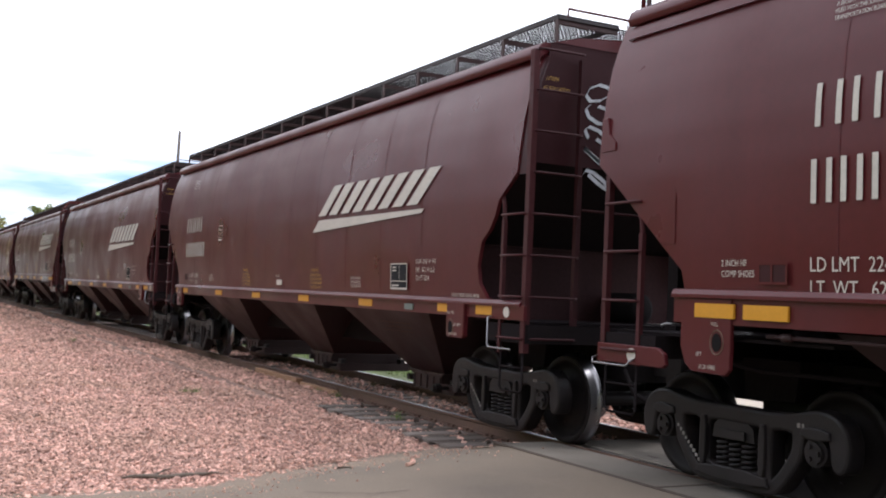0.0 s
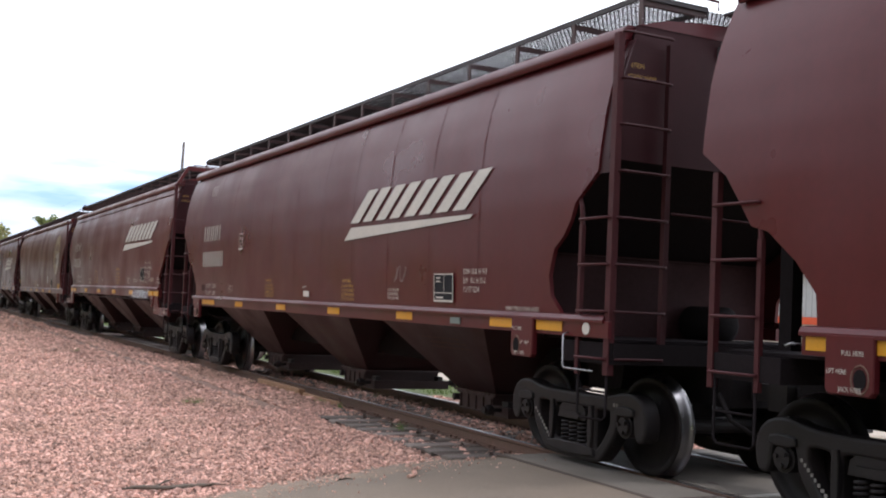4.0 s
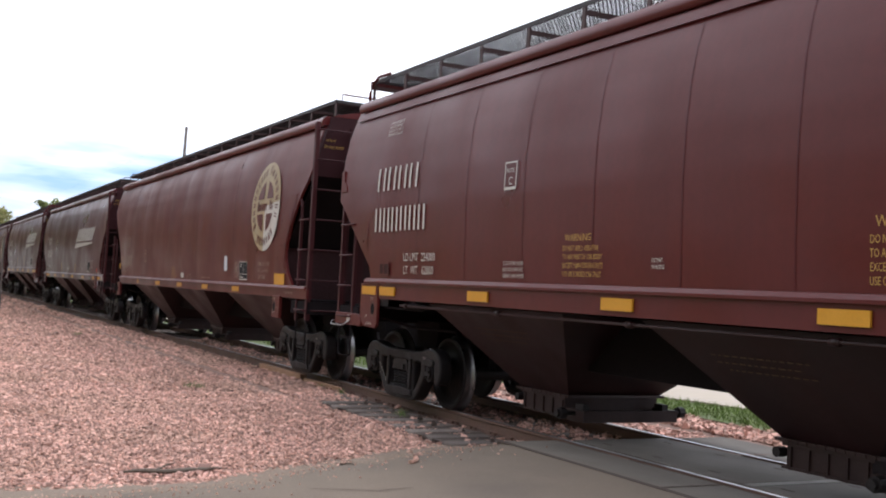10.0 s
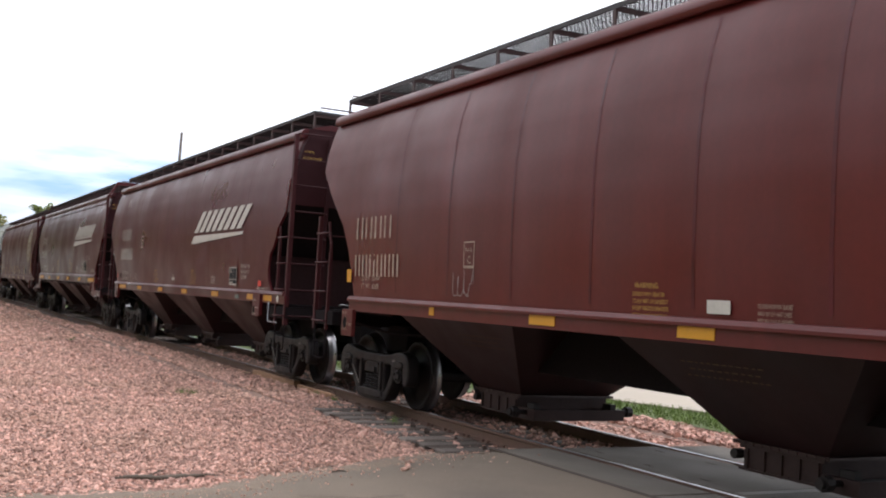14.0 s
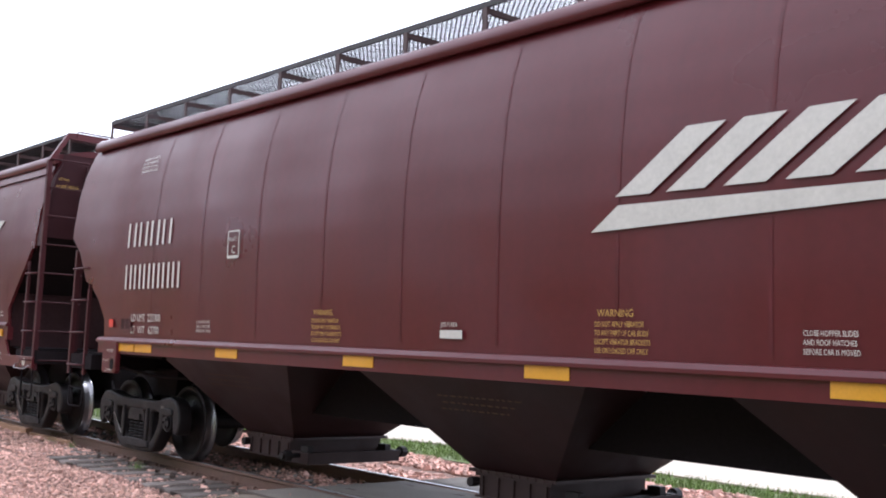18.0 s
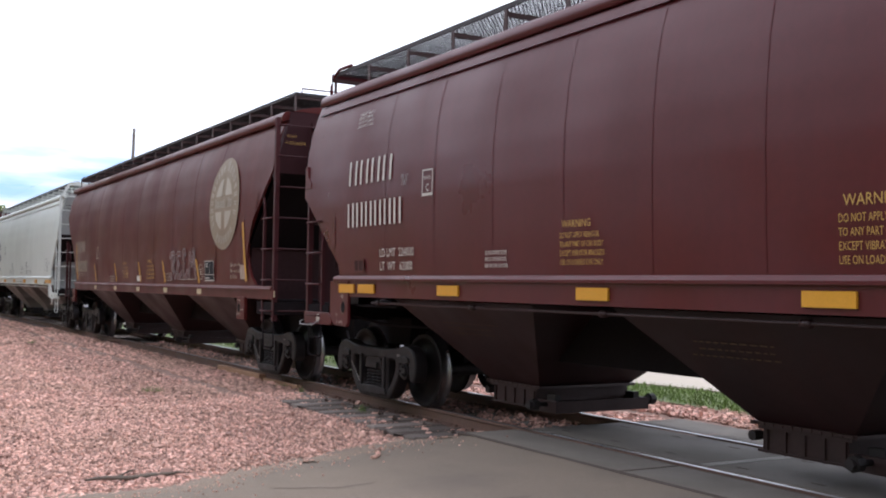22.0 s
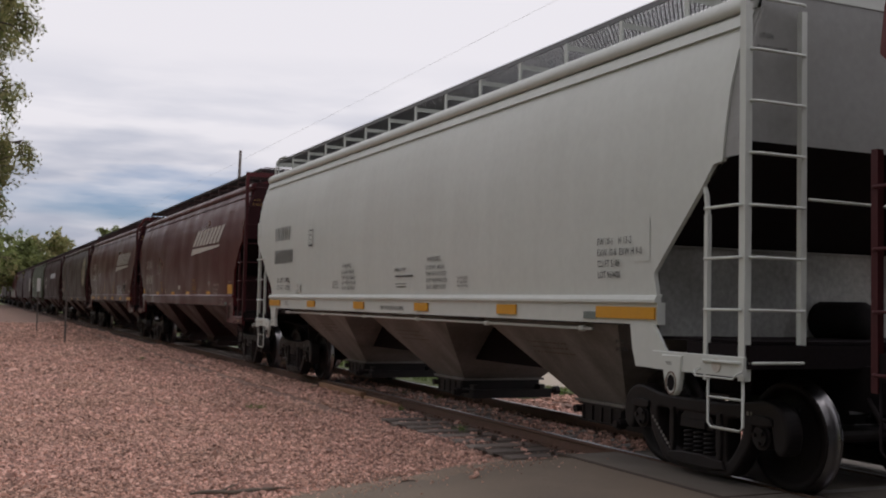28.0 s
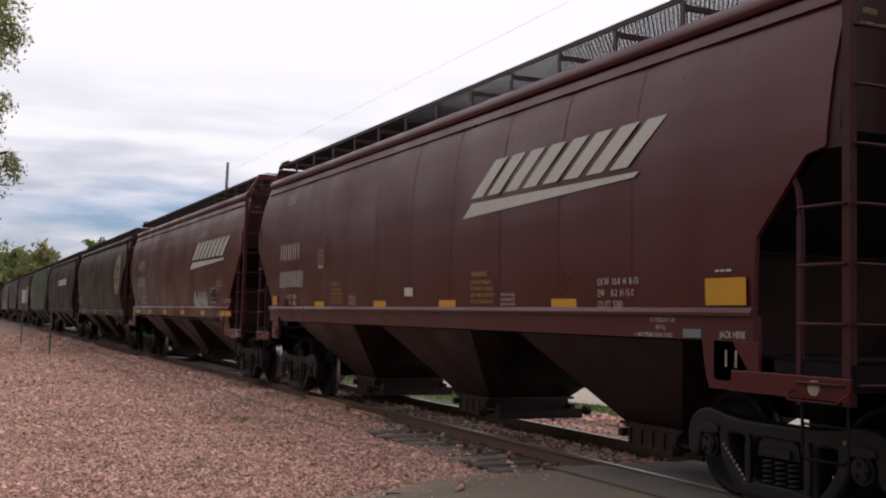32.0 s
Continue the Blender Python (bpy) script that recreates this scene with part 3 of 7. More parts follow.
def end_sheet(post, sign, low):
    """The flat end wall below the roof and the slope sheet under it."""
    x = sign * (post - (0.07 if sign > 0 else 0.10))
    zs = [low + (4.22 - low) * i / 6 for i in range(7)]
    crown = [(-1.36, 4.34), (-1.0, 4.445), (-0.5, 4.50), (0, 4.52), (0.5, 4.50), (1.0, 4.445), (1.36, 4.34)]
    rim = [(-half_width(z) + 0.01, z) for z in zs] + crown + [(half_width(z) - 0.01, z) for z in reversed(zs)]
    g = Geo()
    g.face(*[(x, y, z) for y, z in (rim if sign < 0 else rim[::-1])])
    return g


def slope_sheet(post, sign, low, f):
    x = sign * (post - (0.07 if sign > 0 else 0.10))
    return Geo().grid([[(x, -1.57, low), (x, 1.57, low)], [(f, -1.52, 1.36), (f, 1.52, 1.36)]], flip=sign > 0)


BULK_TOP, BULK_IN = 2.19, 1.28


def bulkhead(post):
    """Upright plate under the slope sheet, with a stiffening lip."""
    x = post - BULK_IN
    g = Geo()
    g.box(x - 0.012, x, -1.53, 1.53, 1.33, BULK_TOP - 0.012)
    return g.box(x, x + 0.06, -1.53, 1.53, BULK_TOP - 0.012, BULK_TOP)


def end_slope(post, low):
    """Underside of the bin between the end wall and the bulkhead."""
    x0, x1 = post - 0.07, post - BULK_IN
    return Geo().grid([[(x0, -1.57, low), (x0, 1.57, low)], [(x1, -1.56, BULK_TOP), (x1, 1.56, BULK_TOP)]], flip=True)


def hopper_bay(cx):
    """One hopper: a funnel from the sill down to its outlet, with a bolted flange round the foot."""
    g = Geo()
    top = [(cx - 1.42, -1.53, 1.42), (cx + 1.58, -1.53, 1.42), (cx + 1.58, 1.53, 1.42), (cx - 1.42, 1.53, 1.42)]
    low = [(cx - 0.52, -0.64, 0.47), (cx + 0.46, -0.64, 0.47), (cx + 0.46, 0.64, 0.47), (cx - 0.52, 0.64, 0.47)]
    for i in range(4):
        j = (i + 1) % 4
        g.face(top[i], low[i], low[j], top[j])
    for y in (-0.69, 0.63):
        g.box(cx - 0.58, cx + 0.52, y, y + 0.06, 0.455, 0.485)
    for x in (cx - 0.58, cx + 0.46):
        g.box(x, x + 0.06, -0.63, 0.63, 0.455, 0.485)
    for k in range(11):
        x = cx - 0.53 + 0.1 * k
        g.box(x - 0.014, x + 0.014, -0.698, -0.69, 0.458, 0.482)
    return g


def bay_saddle(xa, xb):
    """The inverted trough between two hoppers, over the centre sill; its dark colour stands for the recess's shade."""
    g = Geo()
    g.prism([(xa - 0.1, 1.41), (xa - 0.78, 0.79), (xb + 0.62, 0.79), (xb + 0.1, 1.41)], -0.66, 0.66)
    g.face((xa - 0.02, -1.52, 1.415), (xb + 0.02, -1.52, 1.415), (xb + 0.02, 1.52, 1.415), (xa - 0.02, 1.52, 1.415))
    return g


def outlet_gate():
    g = Geo()
    g.box(-0.46, 0.42, -0.66, 0.66, 0.23, 0.455)
    g.box(-0.50, 0.46, -0.68, -0.66, 0.425, 0.452).box(-0.50, 0.46, -0.68, -0.66, 0.23, 0.25)
    for y in (-0.66, 0.60):
        g.box(0.42, 0.80, y, y + 0.06, 0.21, 0.34)
    g.box(0.78, 0.80, -0.60, 0.60, 0.21, 0.34)
    for k in range(5):
        g.box(-0.42 + 0.2 * k, -0.40 + 0.2 * k, -0.678, -0.66, 0.225, 0.425)
    return g


def gate_drive():
    g = Geo()
    g.tube([(0.62, -0.80, 0.30), (0.62, 0.80, 0.30)], 0.028, 8)
    for y in (-0.84, 0.84):
        g.tube([(0.62, y - 0.07, 0.30), (0.62, y - 0.03, 0.30)], 0.045, 8)
        g.tube([(0.62, y - 0.03, 0.30), (0.62, y + 0.05, 0.30)], 0.066, 8)
    for y in (-0.56, 0.56):
        g.box(0.55, 0.70, y - 0.04, y + 0.04, 0.24, 0.40)
    return g


def lock_shaft():
    g = Geo()
    g.tube([(-0.54, -0.62, 0.36), (-0.54, 0.62, 0.36)], 0.026, 6)
    for y in (-0.66, 0.66):
        g.tube([(-0.54, y - 0.05, 0.36), (-0.54, y + 0.05, 0.36)], 0.046, 8)
    return g


# ---- trucks
def wheel_mesh():
    prof = [(0.05, -0.87), (0.12, -0.87), (0.135, -0.83), (0.17, -0.80), (0.32, -0.765), (0.40, -0.785), (0.417, -0.826), (0.474, -0.830), (0.481, -0.818)]
    g = Geo().lathe(prof, 40)
    g.lathe([(0.516, -0.690), (0.496, -0.677), (0.41, -0.677), (0.37, -0.70), (0.17, -0.73), (0.12, -0.68), (0.05, -0.68)], 40)
    for k in range(3):
        a = 2.1 * k + 0.4
        g.box(0.25 * math.cos(a) - 0.03, 0.25 * math.cos(a) + 0.03, -0.782, -0.772, 0.25 * math.sin(a) - 0.012, 0.25 * math.sin(a) + 0.012)
    return g


def tread_mesh():
    return Geo().lathe([(0.481, -0.818), (0.484, -0.77), (0.488, -0.735), (0.507, -0.715), (0.518, -0.70), (0.516, -0.690)], 48)


def axle_mesh():
    g = Geo().tube([(0, -1.0, 0), (0, 1.0, 0)], 0.082, 14)
    for y in (-1, 1):
        g.tube([(0, y * 0.93, 0), (0, y * 1.12, 0)], 0.115, 16)
        g.tube([(0, y * 1.12, 0), (0, y * 1.15, 0)], 0.085, 16)
        for k in range(3):
            a = 2.094 * k
            g.tube([(0.055 * math.cos(a), y * 1.15, 0.055 * math.sin(a)), (0.055 * math.cos(a), y * 1.172, 0.055 * math.sin(a))], 0.02, 6)
    return g


def cast(g, outline, y0, y1, c=0.022):
    """A cast plate: an outline with its outer edge worn round."""
    n = len(outline)
    area = sum(p[0] * q[1] - q[0] * p[1] for p, q in zip(outline, outline[1:] + outline[:1]))
    if area < 0:
        outline = outline[::-1]
    inner = []
    for i in range(n):
        a, p, q = (Vector((*outline[k % n], 0)) for k in (i - 1, i, i + 1))
        d1, d2 = (p - a).normalized(), (q - p).normalized()
        m = Vector((-(d1.y + d2.y), d1.x + d2.x, 0))
        m = m.normalized() if m.length > 1e-4 else Vector((0, 0, 0))
        inner.append((p.x + m.x * c, p.y + m.y * c))
    k = len(g.v)
    g.v += [(x, y0, z) for x, z in inner] + [(x, y0 + c, z) for x, z in outline] + [(x, y1, z) for x, z in outline]
    g.f += [tuple(k + i for i in range(n)), tuple(k + 2 * n + i for i in reversed(range(n)))]
    for r in (0, n):
        g.f += [(k + r + (i + 1) % n, k + r + i, k + r + n + i, k + r + n + (i + 1) % n) for i in range(n)]


def rounded(pts, times=2, keep=0.25):
    """An outline with its corners cut round."""
    for _ in range(times):
        out = []
        for p, q in zip(pts, pts[1:] + pts[:1]):
            out += [(p[0] + (q[0] - p[0]) * keep, p[1] + (q[1] - p[1]) * keep), (q[0] + (p[0] - q[0]) * keep, q[1] + (p[1] - q[1]) * keep)]
        pts = out
    return pts


def casting(g, outlines, y, depth, bevel):
    """A cast plate in the x, z plane from an outline and its openings, with worn round edges, its middle at y."""
    cu = bpy.data.curves.new("casting", "CURVE")
    cu.dimensions, cu.fill_mode = "2D", "BOTH"
    cu.extrude, cu.bevel_depth, cu.bevel_resolution = depth / 2 - bevel, bevel, 1
    for pts in outlines:
        sp = cu.splines.new("POLY")
        sp.points.add(len(pts) - 1)
        for p, (x, z) in zip(sp.points, pts):
            p.co = (x, z, 0, 1)
        sp.use_cyclic_u = True
    ob = bpy.data.objects.new("casting", cu)
    scene.collection.objects.link(ob)
    bpy.context.view_layer.update()
    me = bpy.data.meshes.new_from_object(ob)
    k = len(g.v)
    g.v += [(v.co.x, y - v.co.z, v.co.y) for v in me.vertices]
    g.f += [tuple(k + i for i in p.vertices) for p in me.polygons]
    bpy.data.objects.remove(ob)
    bpy.data.curves.remove(cu)
    bpy.data.meshes.remove(me)


def side_frame_mesh():
    """A cast three-piece truck side, drawn about the truck's middle; outer face on the camera's side."""
    g = Geo()
    half = [(0.0, 0.715), (0.40, 0.71), (0.66, 0.735), (0.86, 0.785), (1.02, 0.775), (1.14, 0.70), (1.19, 0.56), (1.17, 0.40), (1.10, 0.36), (1.055, 0.42), (1.045, 0.56), (1.0, 0.635), (0.78, 0.635), (0.735, 0.55), (0.72, 0.40), (0.62, 0.27), (0.50, 0.12), (0.36, 0.085), (0.0, 0.085)]
    outline = half + [(-x, z) for x, z in reversed(half[1:-1])]
    wing = [(0.40, 0.615), (0.54, 0.64), (0.665, 0.62), (0.665, 0.46), (0.55, 0.28), (0.44, 0.17), (0.395, 0.20), (0.39, 0.46)]
    window = [(-0.33, 0.20), (0.33, 0.20), (0.34, 0.36), (0.335, 0.60), (0.26, 0.63), (-0.26, 0.63), (-0.335, 0.60), (-0.34, 0.36)]
    casting(g, [rounded(outline), rounded(wing, 2, 0.18), rounded([(-x, z) for x, z in reversed(wing)], 2, 0.18), rounded(window, 2, 0.18)], -1.03, 0.19, 0.028)
    for s in (-1, 1):
        casting(g, [rounded([(s * 0.76, 0.59), (s * 1.03, 0.59), (s * 1.02, 0.66), (s * 0.77, 0.66)], 1)], -1.02, 0.26, 0.014)
        casting(g, [rounded([(s * 0.325, 0.22), (s * 0.375, 0.22), (s * 0.375, 0.62), (s * 0.325, 0.62)], 1)], -1.05, 0.22, 0.012)
    casting(g, [rounded([(-0.42, 0.12), (0.42, 0.12), (0.38, 0.215), (-0.38, 0.215)], 1)], -1.03, 0.26, 0.014)
    return g


def chalk_mesh():
    g = Geo()
    rnd = random.Random(4)
    for k in range(9):
        u = k / 9
        x, z = -0.70 + 0.32 * u, 0.50 - 0.30 * u
        w = 0.010 + 0.008 * rnd.random()
        g.box(x - w, x + w, -1.127, -1.12, z - 0.016, z + 0.012)
    g.box(0.70, 0.73, -1.127, -1.12, 0.655, 0.69).box(0.75, 0.77, -1.127, -1.12, 0.655, 0.69)
    return g


def spring_mesh():
    g = Geo()
    pts = [(0.062 * math.cos(a * 0.785), 0.062 * math.sin(a * 0.785), 0.215 + 0.0054 * a) for a in range(45)]
    return g.tube(pts, 0.016, 5)


def bolster_mesh():
    g = Geo().prism([(-0.25, 0.46), (0.25, 0.46), (0.23, 0.57), (0.18, 0.61), (-0.18, 0.61), (-0.23, 0.57)], -1.13, 1.13)
    g.box(-0.16, 0.16, -1.16, -1.14, 0.47, 0.54)
    g.box(-0.3, 0.3, -0.5, 0.5, 0.56, 0.78)
    return g


def brake_beam_mesh():
    g = Geo()
    for x in (-0.36, 0.36):
        g.tube([(x, -0.75, 0.40), (x, 0.75, 0.40)], 0.04, 6)
        for y in (-0.76, 0.76):
            g.box(x - 0.04, x + 0.04, y - 0.07, y + 0.07, 0.30, 0.56)
    g.box(-0.62, 0.62, -0.05, 0.05, 0.44, 0.74)
    return g


WHEELSETS = []


def truck(car, cx):
    for s in (-1, 1):
        rot = Matrix.Rotation(math.pi, 4, "Z") if s > 0 else Matrix()
        fr = part("side_frame", side_frame_mesh, IRON, car, "grimy cast iron side frame", key="frame", smooth=False, at=Matrix.Translation((cx, 0, 0)) @ rot)
        if s < 0:
            tagged(part("chalk_mark", chalk_mesh, FAINT2, fr, key="chalk"), kind="stuff")
        for k in range(3):
            for j in range(2):
                part("spring", spring_mesh, IRON, fr, key="spring", smooth=True, at=((k - 1) * 0.15, -1.07 + 0.12 * j, 0))
    part("bolster", bolster_mesh, IRON, car, key="bolster", at=(cx, 0, 0))
    part("brake_beam", brake_beam_mesh, IRON, car, key="beam", at=(cx, 0, 0))
    for dx in (-0.889, 0.889):
        ws = part("wheelset", axle_mesh, IRON, car, "axle with roller bearing caps", key="axle", at=(cx + dx, 0, 0.483))
        for s in (-1, 1):
            rot = Matrix.Rotation(math.pi, 4, "Z") if s > 0 else Matrix()
            part("wheel", wheel_mesh, WHEEL, ws, "rusty pressed steel wheel", key="wheel", smooth=True, at=rot)
            part("tread", tread_mesh, TREAD, ws, "bright polished wheel tread", key="tread", smooth=True, at=rot)
        WHEELSETS.append((ws, cx + dx))


# ---- roof walk
def grating(length, width):
    """Diamond steel grating, thin crossing bars."""
    g = Geo()
    p, t, lean = 0.070, 0.0120, 1.25
    run = width * lean
    for k in range(int((length + run) / p) + 1):
        x0 = -length / 2 + k * p - run
        a, b = max(x0, -length / 2), min(x0 + run, length / 2)
        u0, u1 = (a - x0) / lean, (b - x0) / lean
        if u1 - u0 < 0.02:
            continue
        for ya, yb in ((u0, u1), (width - u0, width - u1)):
            g.face((a - t, ya, 0), (a + t, ya, 0), (b + t, yb, 0), (b - t, yb, 0))
            g.face((a, ya, -0.0072), (b, yb, -0.0072), (b, yb, 0.002), (a, ya, 0.002))
    return g


def walk_frame(length, width):
    g = Geo()
    for y in (0, width):
        g.box(-length / 2, length / 2, y - 0.012, y + 0.012, -0.03, 0.025)
    for e in (-length / 2, length / 2):
        g.box(e - 0.02, e + 0.02, 0, width, -0.03, 0.02)
    return g


def bracket(width):
    g = Geo().box(-0.028, 0.028, -0.01, 0.012, 4.30, 4.65)
    g.box(-0.022, 0.022, 0, width, 4.575, 4.628)
    return g


def hatch_cover(length):
    prof = [(-0.30, 4.46), (-0.30, 4.53), (-0.22, 4.565), (0.22, 4.565), (0.30, 4.53), (0.30, 4.46)]
    g = Geo().grid([[(x, y, z) for y, z in prof] for x in (-length / 2, length / 2)])
    for e in (-length / 2, length / 2):
        g.face(*[(e, y, z) for y, z in prof])
    return g


# ---- stencils
FONTS = {}


def words(text, size, bold=0.0):
    """Flat outlines of words as (u, v) triangles, in the built-in font."""
    k = (text, size, bold)
    if k not in FONTS:
        cu = bpy.data.curves.new("words", "FONT")
        cu.body, cu.size, cu.offset, cu.resolution_u = text, size, bold, 2
        ob = bpy.data.objects.new("words", cu)
        scene.collection.objects.link(ob)
        bpy.context.view_layer.update()
        me = bpy.data.meshes.new_from_object(ob)
        FONTS[k] = [tuple(v.co[:2]) for v in me.vertices], [tuple(p.vertices) for p in me.polygons]
        bpy.data.objects.remove(ob)
        bpy.data.curves.remove(cu)
        bpy.data.meshes.remove(me)
    return FONTS[k]


def stencil(car, text, x, z, size, mat, name="stencil", bold=0.0, squeeze=1.0, label="", flat=None):
    """Words on the near side; x, z: the lower left corner, z the cap height's foot."""
    g = Geo()
    for i, line in enumerate(text.split("|")):
        vs, fs = words(line, size, bold)
        k = len(g.v)
        zz = z - i * size * 1.12
        g.v += [(x + u * squeeze, on_side(zz + v) if flat is None else -flat, zz + v) for u, v in vs]
        g.f += [tuple(k + a for a in f) for f in fs]
    return tagged(part(name, g, mat, car, label), kind="stuff")


def plate(g, x0, x1, z0, z1, shear=0.0, steps=1, off=0.02, bulge=0.0):
    """A painted bar that follows the side's curve."""
    n = max(steps, int((z1 - z0) / 0.12) + 1)
    rows = []
    for i in range(n + 1):
        z = z0 + (z1 - z0) * i / n
        d = shear * (z - z0)
        rows.append([(x0 + d, on_side(z, off), z), (x1 + d, on_side(z, off), z)])
    return g.grid(rows)


def bars(car, x, z, count, w, h, gap, mat, name="mark"):
    """Plain upright bars, a pair for each character."""
    for i in range(count):
        x0, t = x + i * (w + gap), h * 0.16
        g = plate(Geo(), x0, x0 + t, z, z + h, off=0.016)
        part(name, plate(g, x0 + w - t, x0 + w, z, z + h, off=0.016), mat, car)


def lines(car, x, z, rows, mat, name="small_print"):
    """Small print that cannot be read: rows of (length, height)."""
    g = Geo()
    for ln, h in rows:
        u = x
        while u < x + ln - 0.02:
            w = min(x + ln - u, 0.03 + 0.06 * random.random())
            plate(g, u, u + w, z - h * 0.5, z)
            u += w + 0.016
        z -= h * 1.75
    return tagged(part(name, g, mat, car), kind="stuff")


def slanted_logo(car, x, z, w, mat):
    """Four pairs of slanted bars over a long slanted bar: plain shapes."""
    sl, z0, z1 = 1.35, z + 0.056 * w, z + 0.160 * w
    wedge, rows, n = Geo(), [], 10
    for i in range(n + 1):
        u = i / n
        low, top = z - 0.002 * w + u * w * 0.031, z + 0.041 * w
        xx = x + u * w * 0.90
        rows.append([(xx, on_side(low), low), (xx + sl * (top - low), on_side(top), top)])
    wedge.grid(rows)
    emblem = part("slanted_emblem", wedge, mat, car, "long pale bar under slanted bars")
    for i in range(4):
        x0 = x + 0.052 * w + i * w * 0.213
        bw, hh = w * 0.175, z1 - z0
        g = Geo()
        plate(g, x0, x0 + bw * 0.42, z0, z1, sl, 4)
        plate(g, x0 + bw * 0.60, x0 + bw * 1.02, z0, z1, sl, 4)
        part("emblem_block", g, mat, emblem)
    return emblem


def round_logo(car, cx, cz, r, mat, dark, fresh=None):
    """A pale disc with a cross cut into it, plain shapes."""
    ring = Geo()
    n = 48

    def at(rad, a, off):
        z = cz + rad * math.sin(a)
        return (cx + rad * math.cos(a), on_side(z, off), z)
    for k in range(n):
        a, b = 2 * math.pi * k / n, 2 * math.pi * (k + 1) / n
        for r0, r1 in ((0.0, 0.35), (0.35, 0.7), (0.7, 1.0)):
            ring.face(at(r * r0, a, 0.02), at(r * r1, a, 0.02), at(r * r1, b, 0.02), at(r * r0, b, 0.02))
    disc = part("round_emblem", ring, mat, car, "cream round emblem with a dark cross ring")
    if fresh:
        quarter, b0 = Geo(), -math.pi / 2
        for k in range(12):
            a, b = b0 + 1.66 * k / 12, b0 + 1.66 * (k + 1) / 12
            for r0, r1 in ((0.0, 0.35), (0.35, 0.7), (0.7, 0.995)):
                quarter.face(at(r * r0, a, 0.0235), at(r * r1, a, 0.0235), at(r * r1, b, 0.0235), at(r * r0, b, 0.0235))
        part("film_patch", quarter, fresh, disc, "cleaner white quarter of the film")
    for sx, sz in ((1, 1), (-1, 1), (-1, -1), (1, -1)):
        ax, az, rr = 0.105, 0.17, 0.57
        a0, a1 = math.asin(az / rr), math.acos(ax / rr)
        rim = [(rr * math.cos(a0 + (a1 - a0) * k / 8), rr * math.sin(a0 + (a1 - a0) * k / 8)) for k in range(9)]
        quarters = Geo()
        for (u0, v0), (u1, v1) in zip(rim, rim[1:]):
            pts = [(ax, az), (u0, v0), (u1, v1)]
            quarters.face(*[(cx + sx * r * u, on_side(cz + sz * r * v, 0.027), cz + sz * r * v) for u, v in (pts if sx * sz > 0 else pts[::-1])])
        part("emblem_quarter", quarters, dark, disc)
    # rim marks in three runs, two over the top and one along the foot
    for first, last, count in ((3.72, 1.80, 10), (1.42, -0.28, 8), (4.22, 5.45, 7)):
        for k in range(count):
            a = first + (last - first) * k / (count - 1)
            for da in (-0.036, 0.036):
                marks = Geo()
                tall = 0.93 if k == 0 else 0.88
                marks.face(at(r * 0.71, a + da - 0.021, 0.027), at(r * tall, a + da - 0.018, 0.027), at(r * tall, a + da + 0.018, 0.027), at(r * 0.71, a + da + 0.021, 0.027))
                part("rim_mark", marks, dark, disc)
    for k in range(8):
        if k == 5:
            continue
        for d in (0.0, 0.075):
            mid, x0 = Geo(), cx - r * 0.56 + k * r * 0.142 + d * r
            plate(mid, x0, x0 + r * 0.04, cz - r * 0.09, cz + r * (0.12 if k in (0, 6) else 0.07), off=0.027)
            part("centre_mark", mid, dark, disc)


def framed_box(car, x, z, w, h, mat):
    """A square outline with lines inside."""
    g = Geo()
    t = 0.016
    plate(g, x, x + w, z, z + t * 2)
    plate(g, x, x + w, z + h - t, z + h)
    plate(g, x, x + t, z + t * 2, z + h - t)
    plate(g, x + w - t, x + w, z + t * 2, z + h - t)
    return part("data_frame", g, mat, car)


def consolidated_stencil(car, x, z, w, h):
    """Black data panel with a white border and dividing lines."""
    g = Geo()
    h *= 1.1
    plate(g, x, x + w, z, z + h, off=0.018)
    pan = part("data_panel", g, INK, car, "black data panel with a white border")
    g = Geo()
    t = 0.015
    plate(g, x, x + w, z, z + t * 1.6, off=0.022)
    plate(g, x, x + w, z + h - t, z + h, off=0.022)
    plate(g, x, x + t, z + t * 1.6, z + h - t, off=0.022)
    plate(g, x + w - t, x + w, z + t * 1.6, z + h - t, off=0.022)
    plate(g, x + w * 0.52, x + w * 0.52 + t * 0.6, z + h * 0.3, z + h - t, off=0.022)
    plate(g, x + t, x + w - t, z + h * 0.3, z + h * 0.3 + t * 0.7, off=0.022)
    part("border", g, WHITE, pan)
    g = Geo()
    for k in range(2):
        plate(g, x + w * 0.12, x + w * 0.34, z + h * (0.82 - 0.12 * k), z + h * (0.87 - 0.12 * k), off=0.022)
    plate(g, x + w * 0.1, x + w * 0.5, z + h * 0.12, z + h * 0.18, off=0.022)
    part("panel_print", g, WHITE, pan)


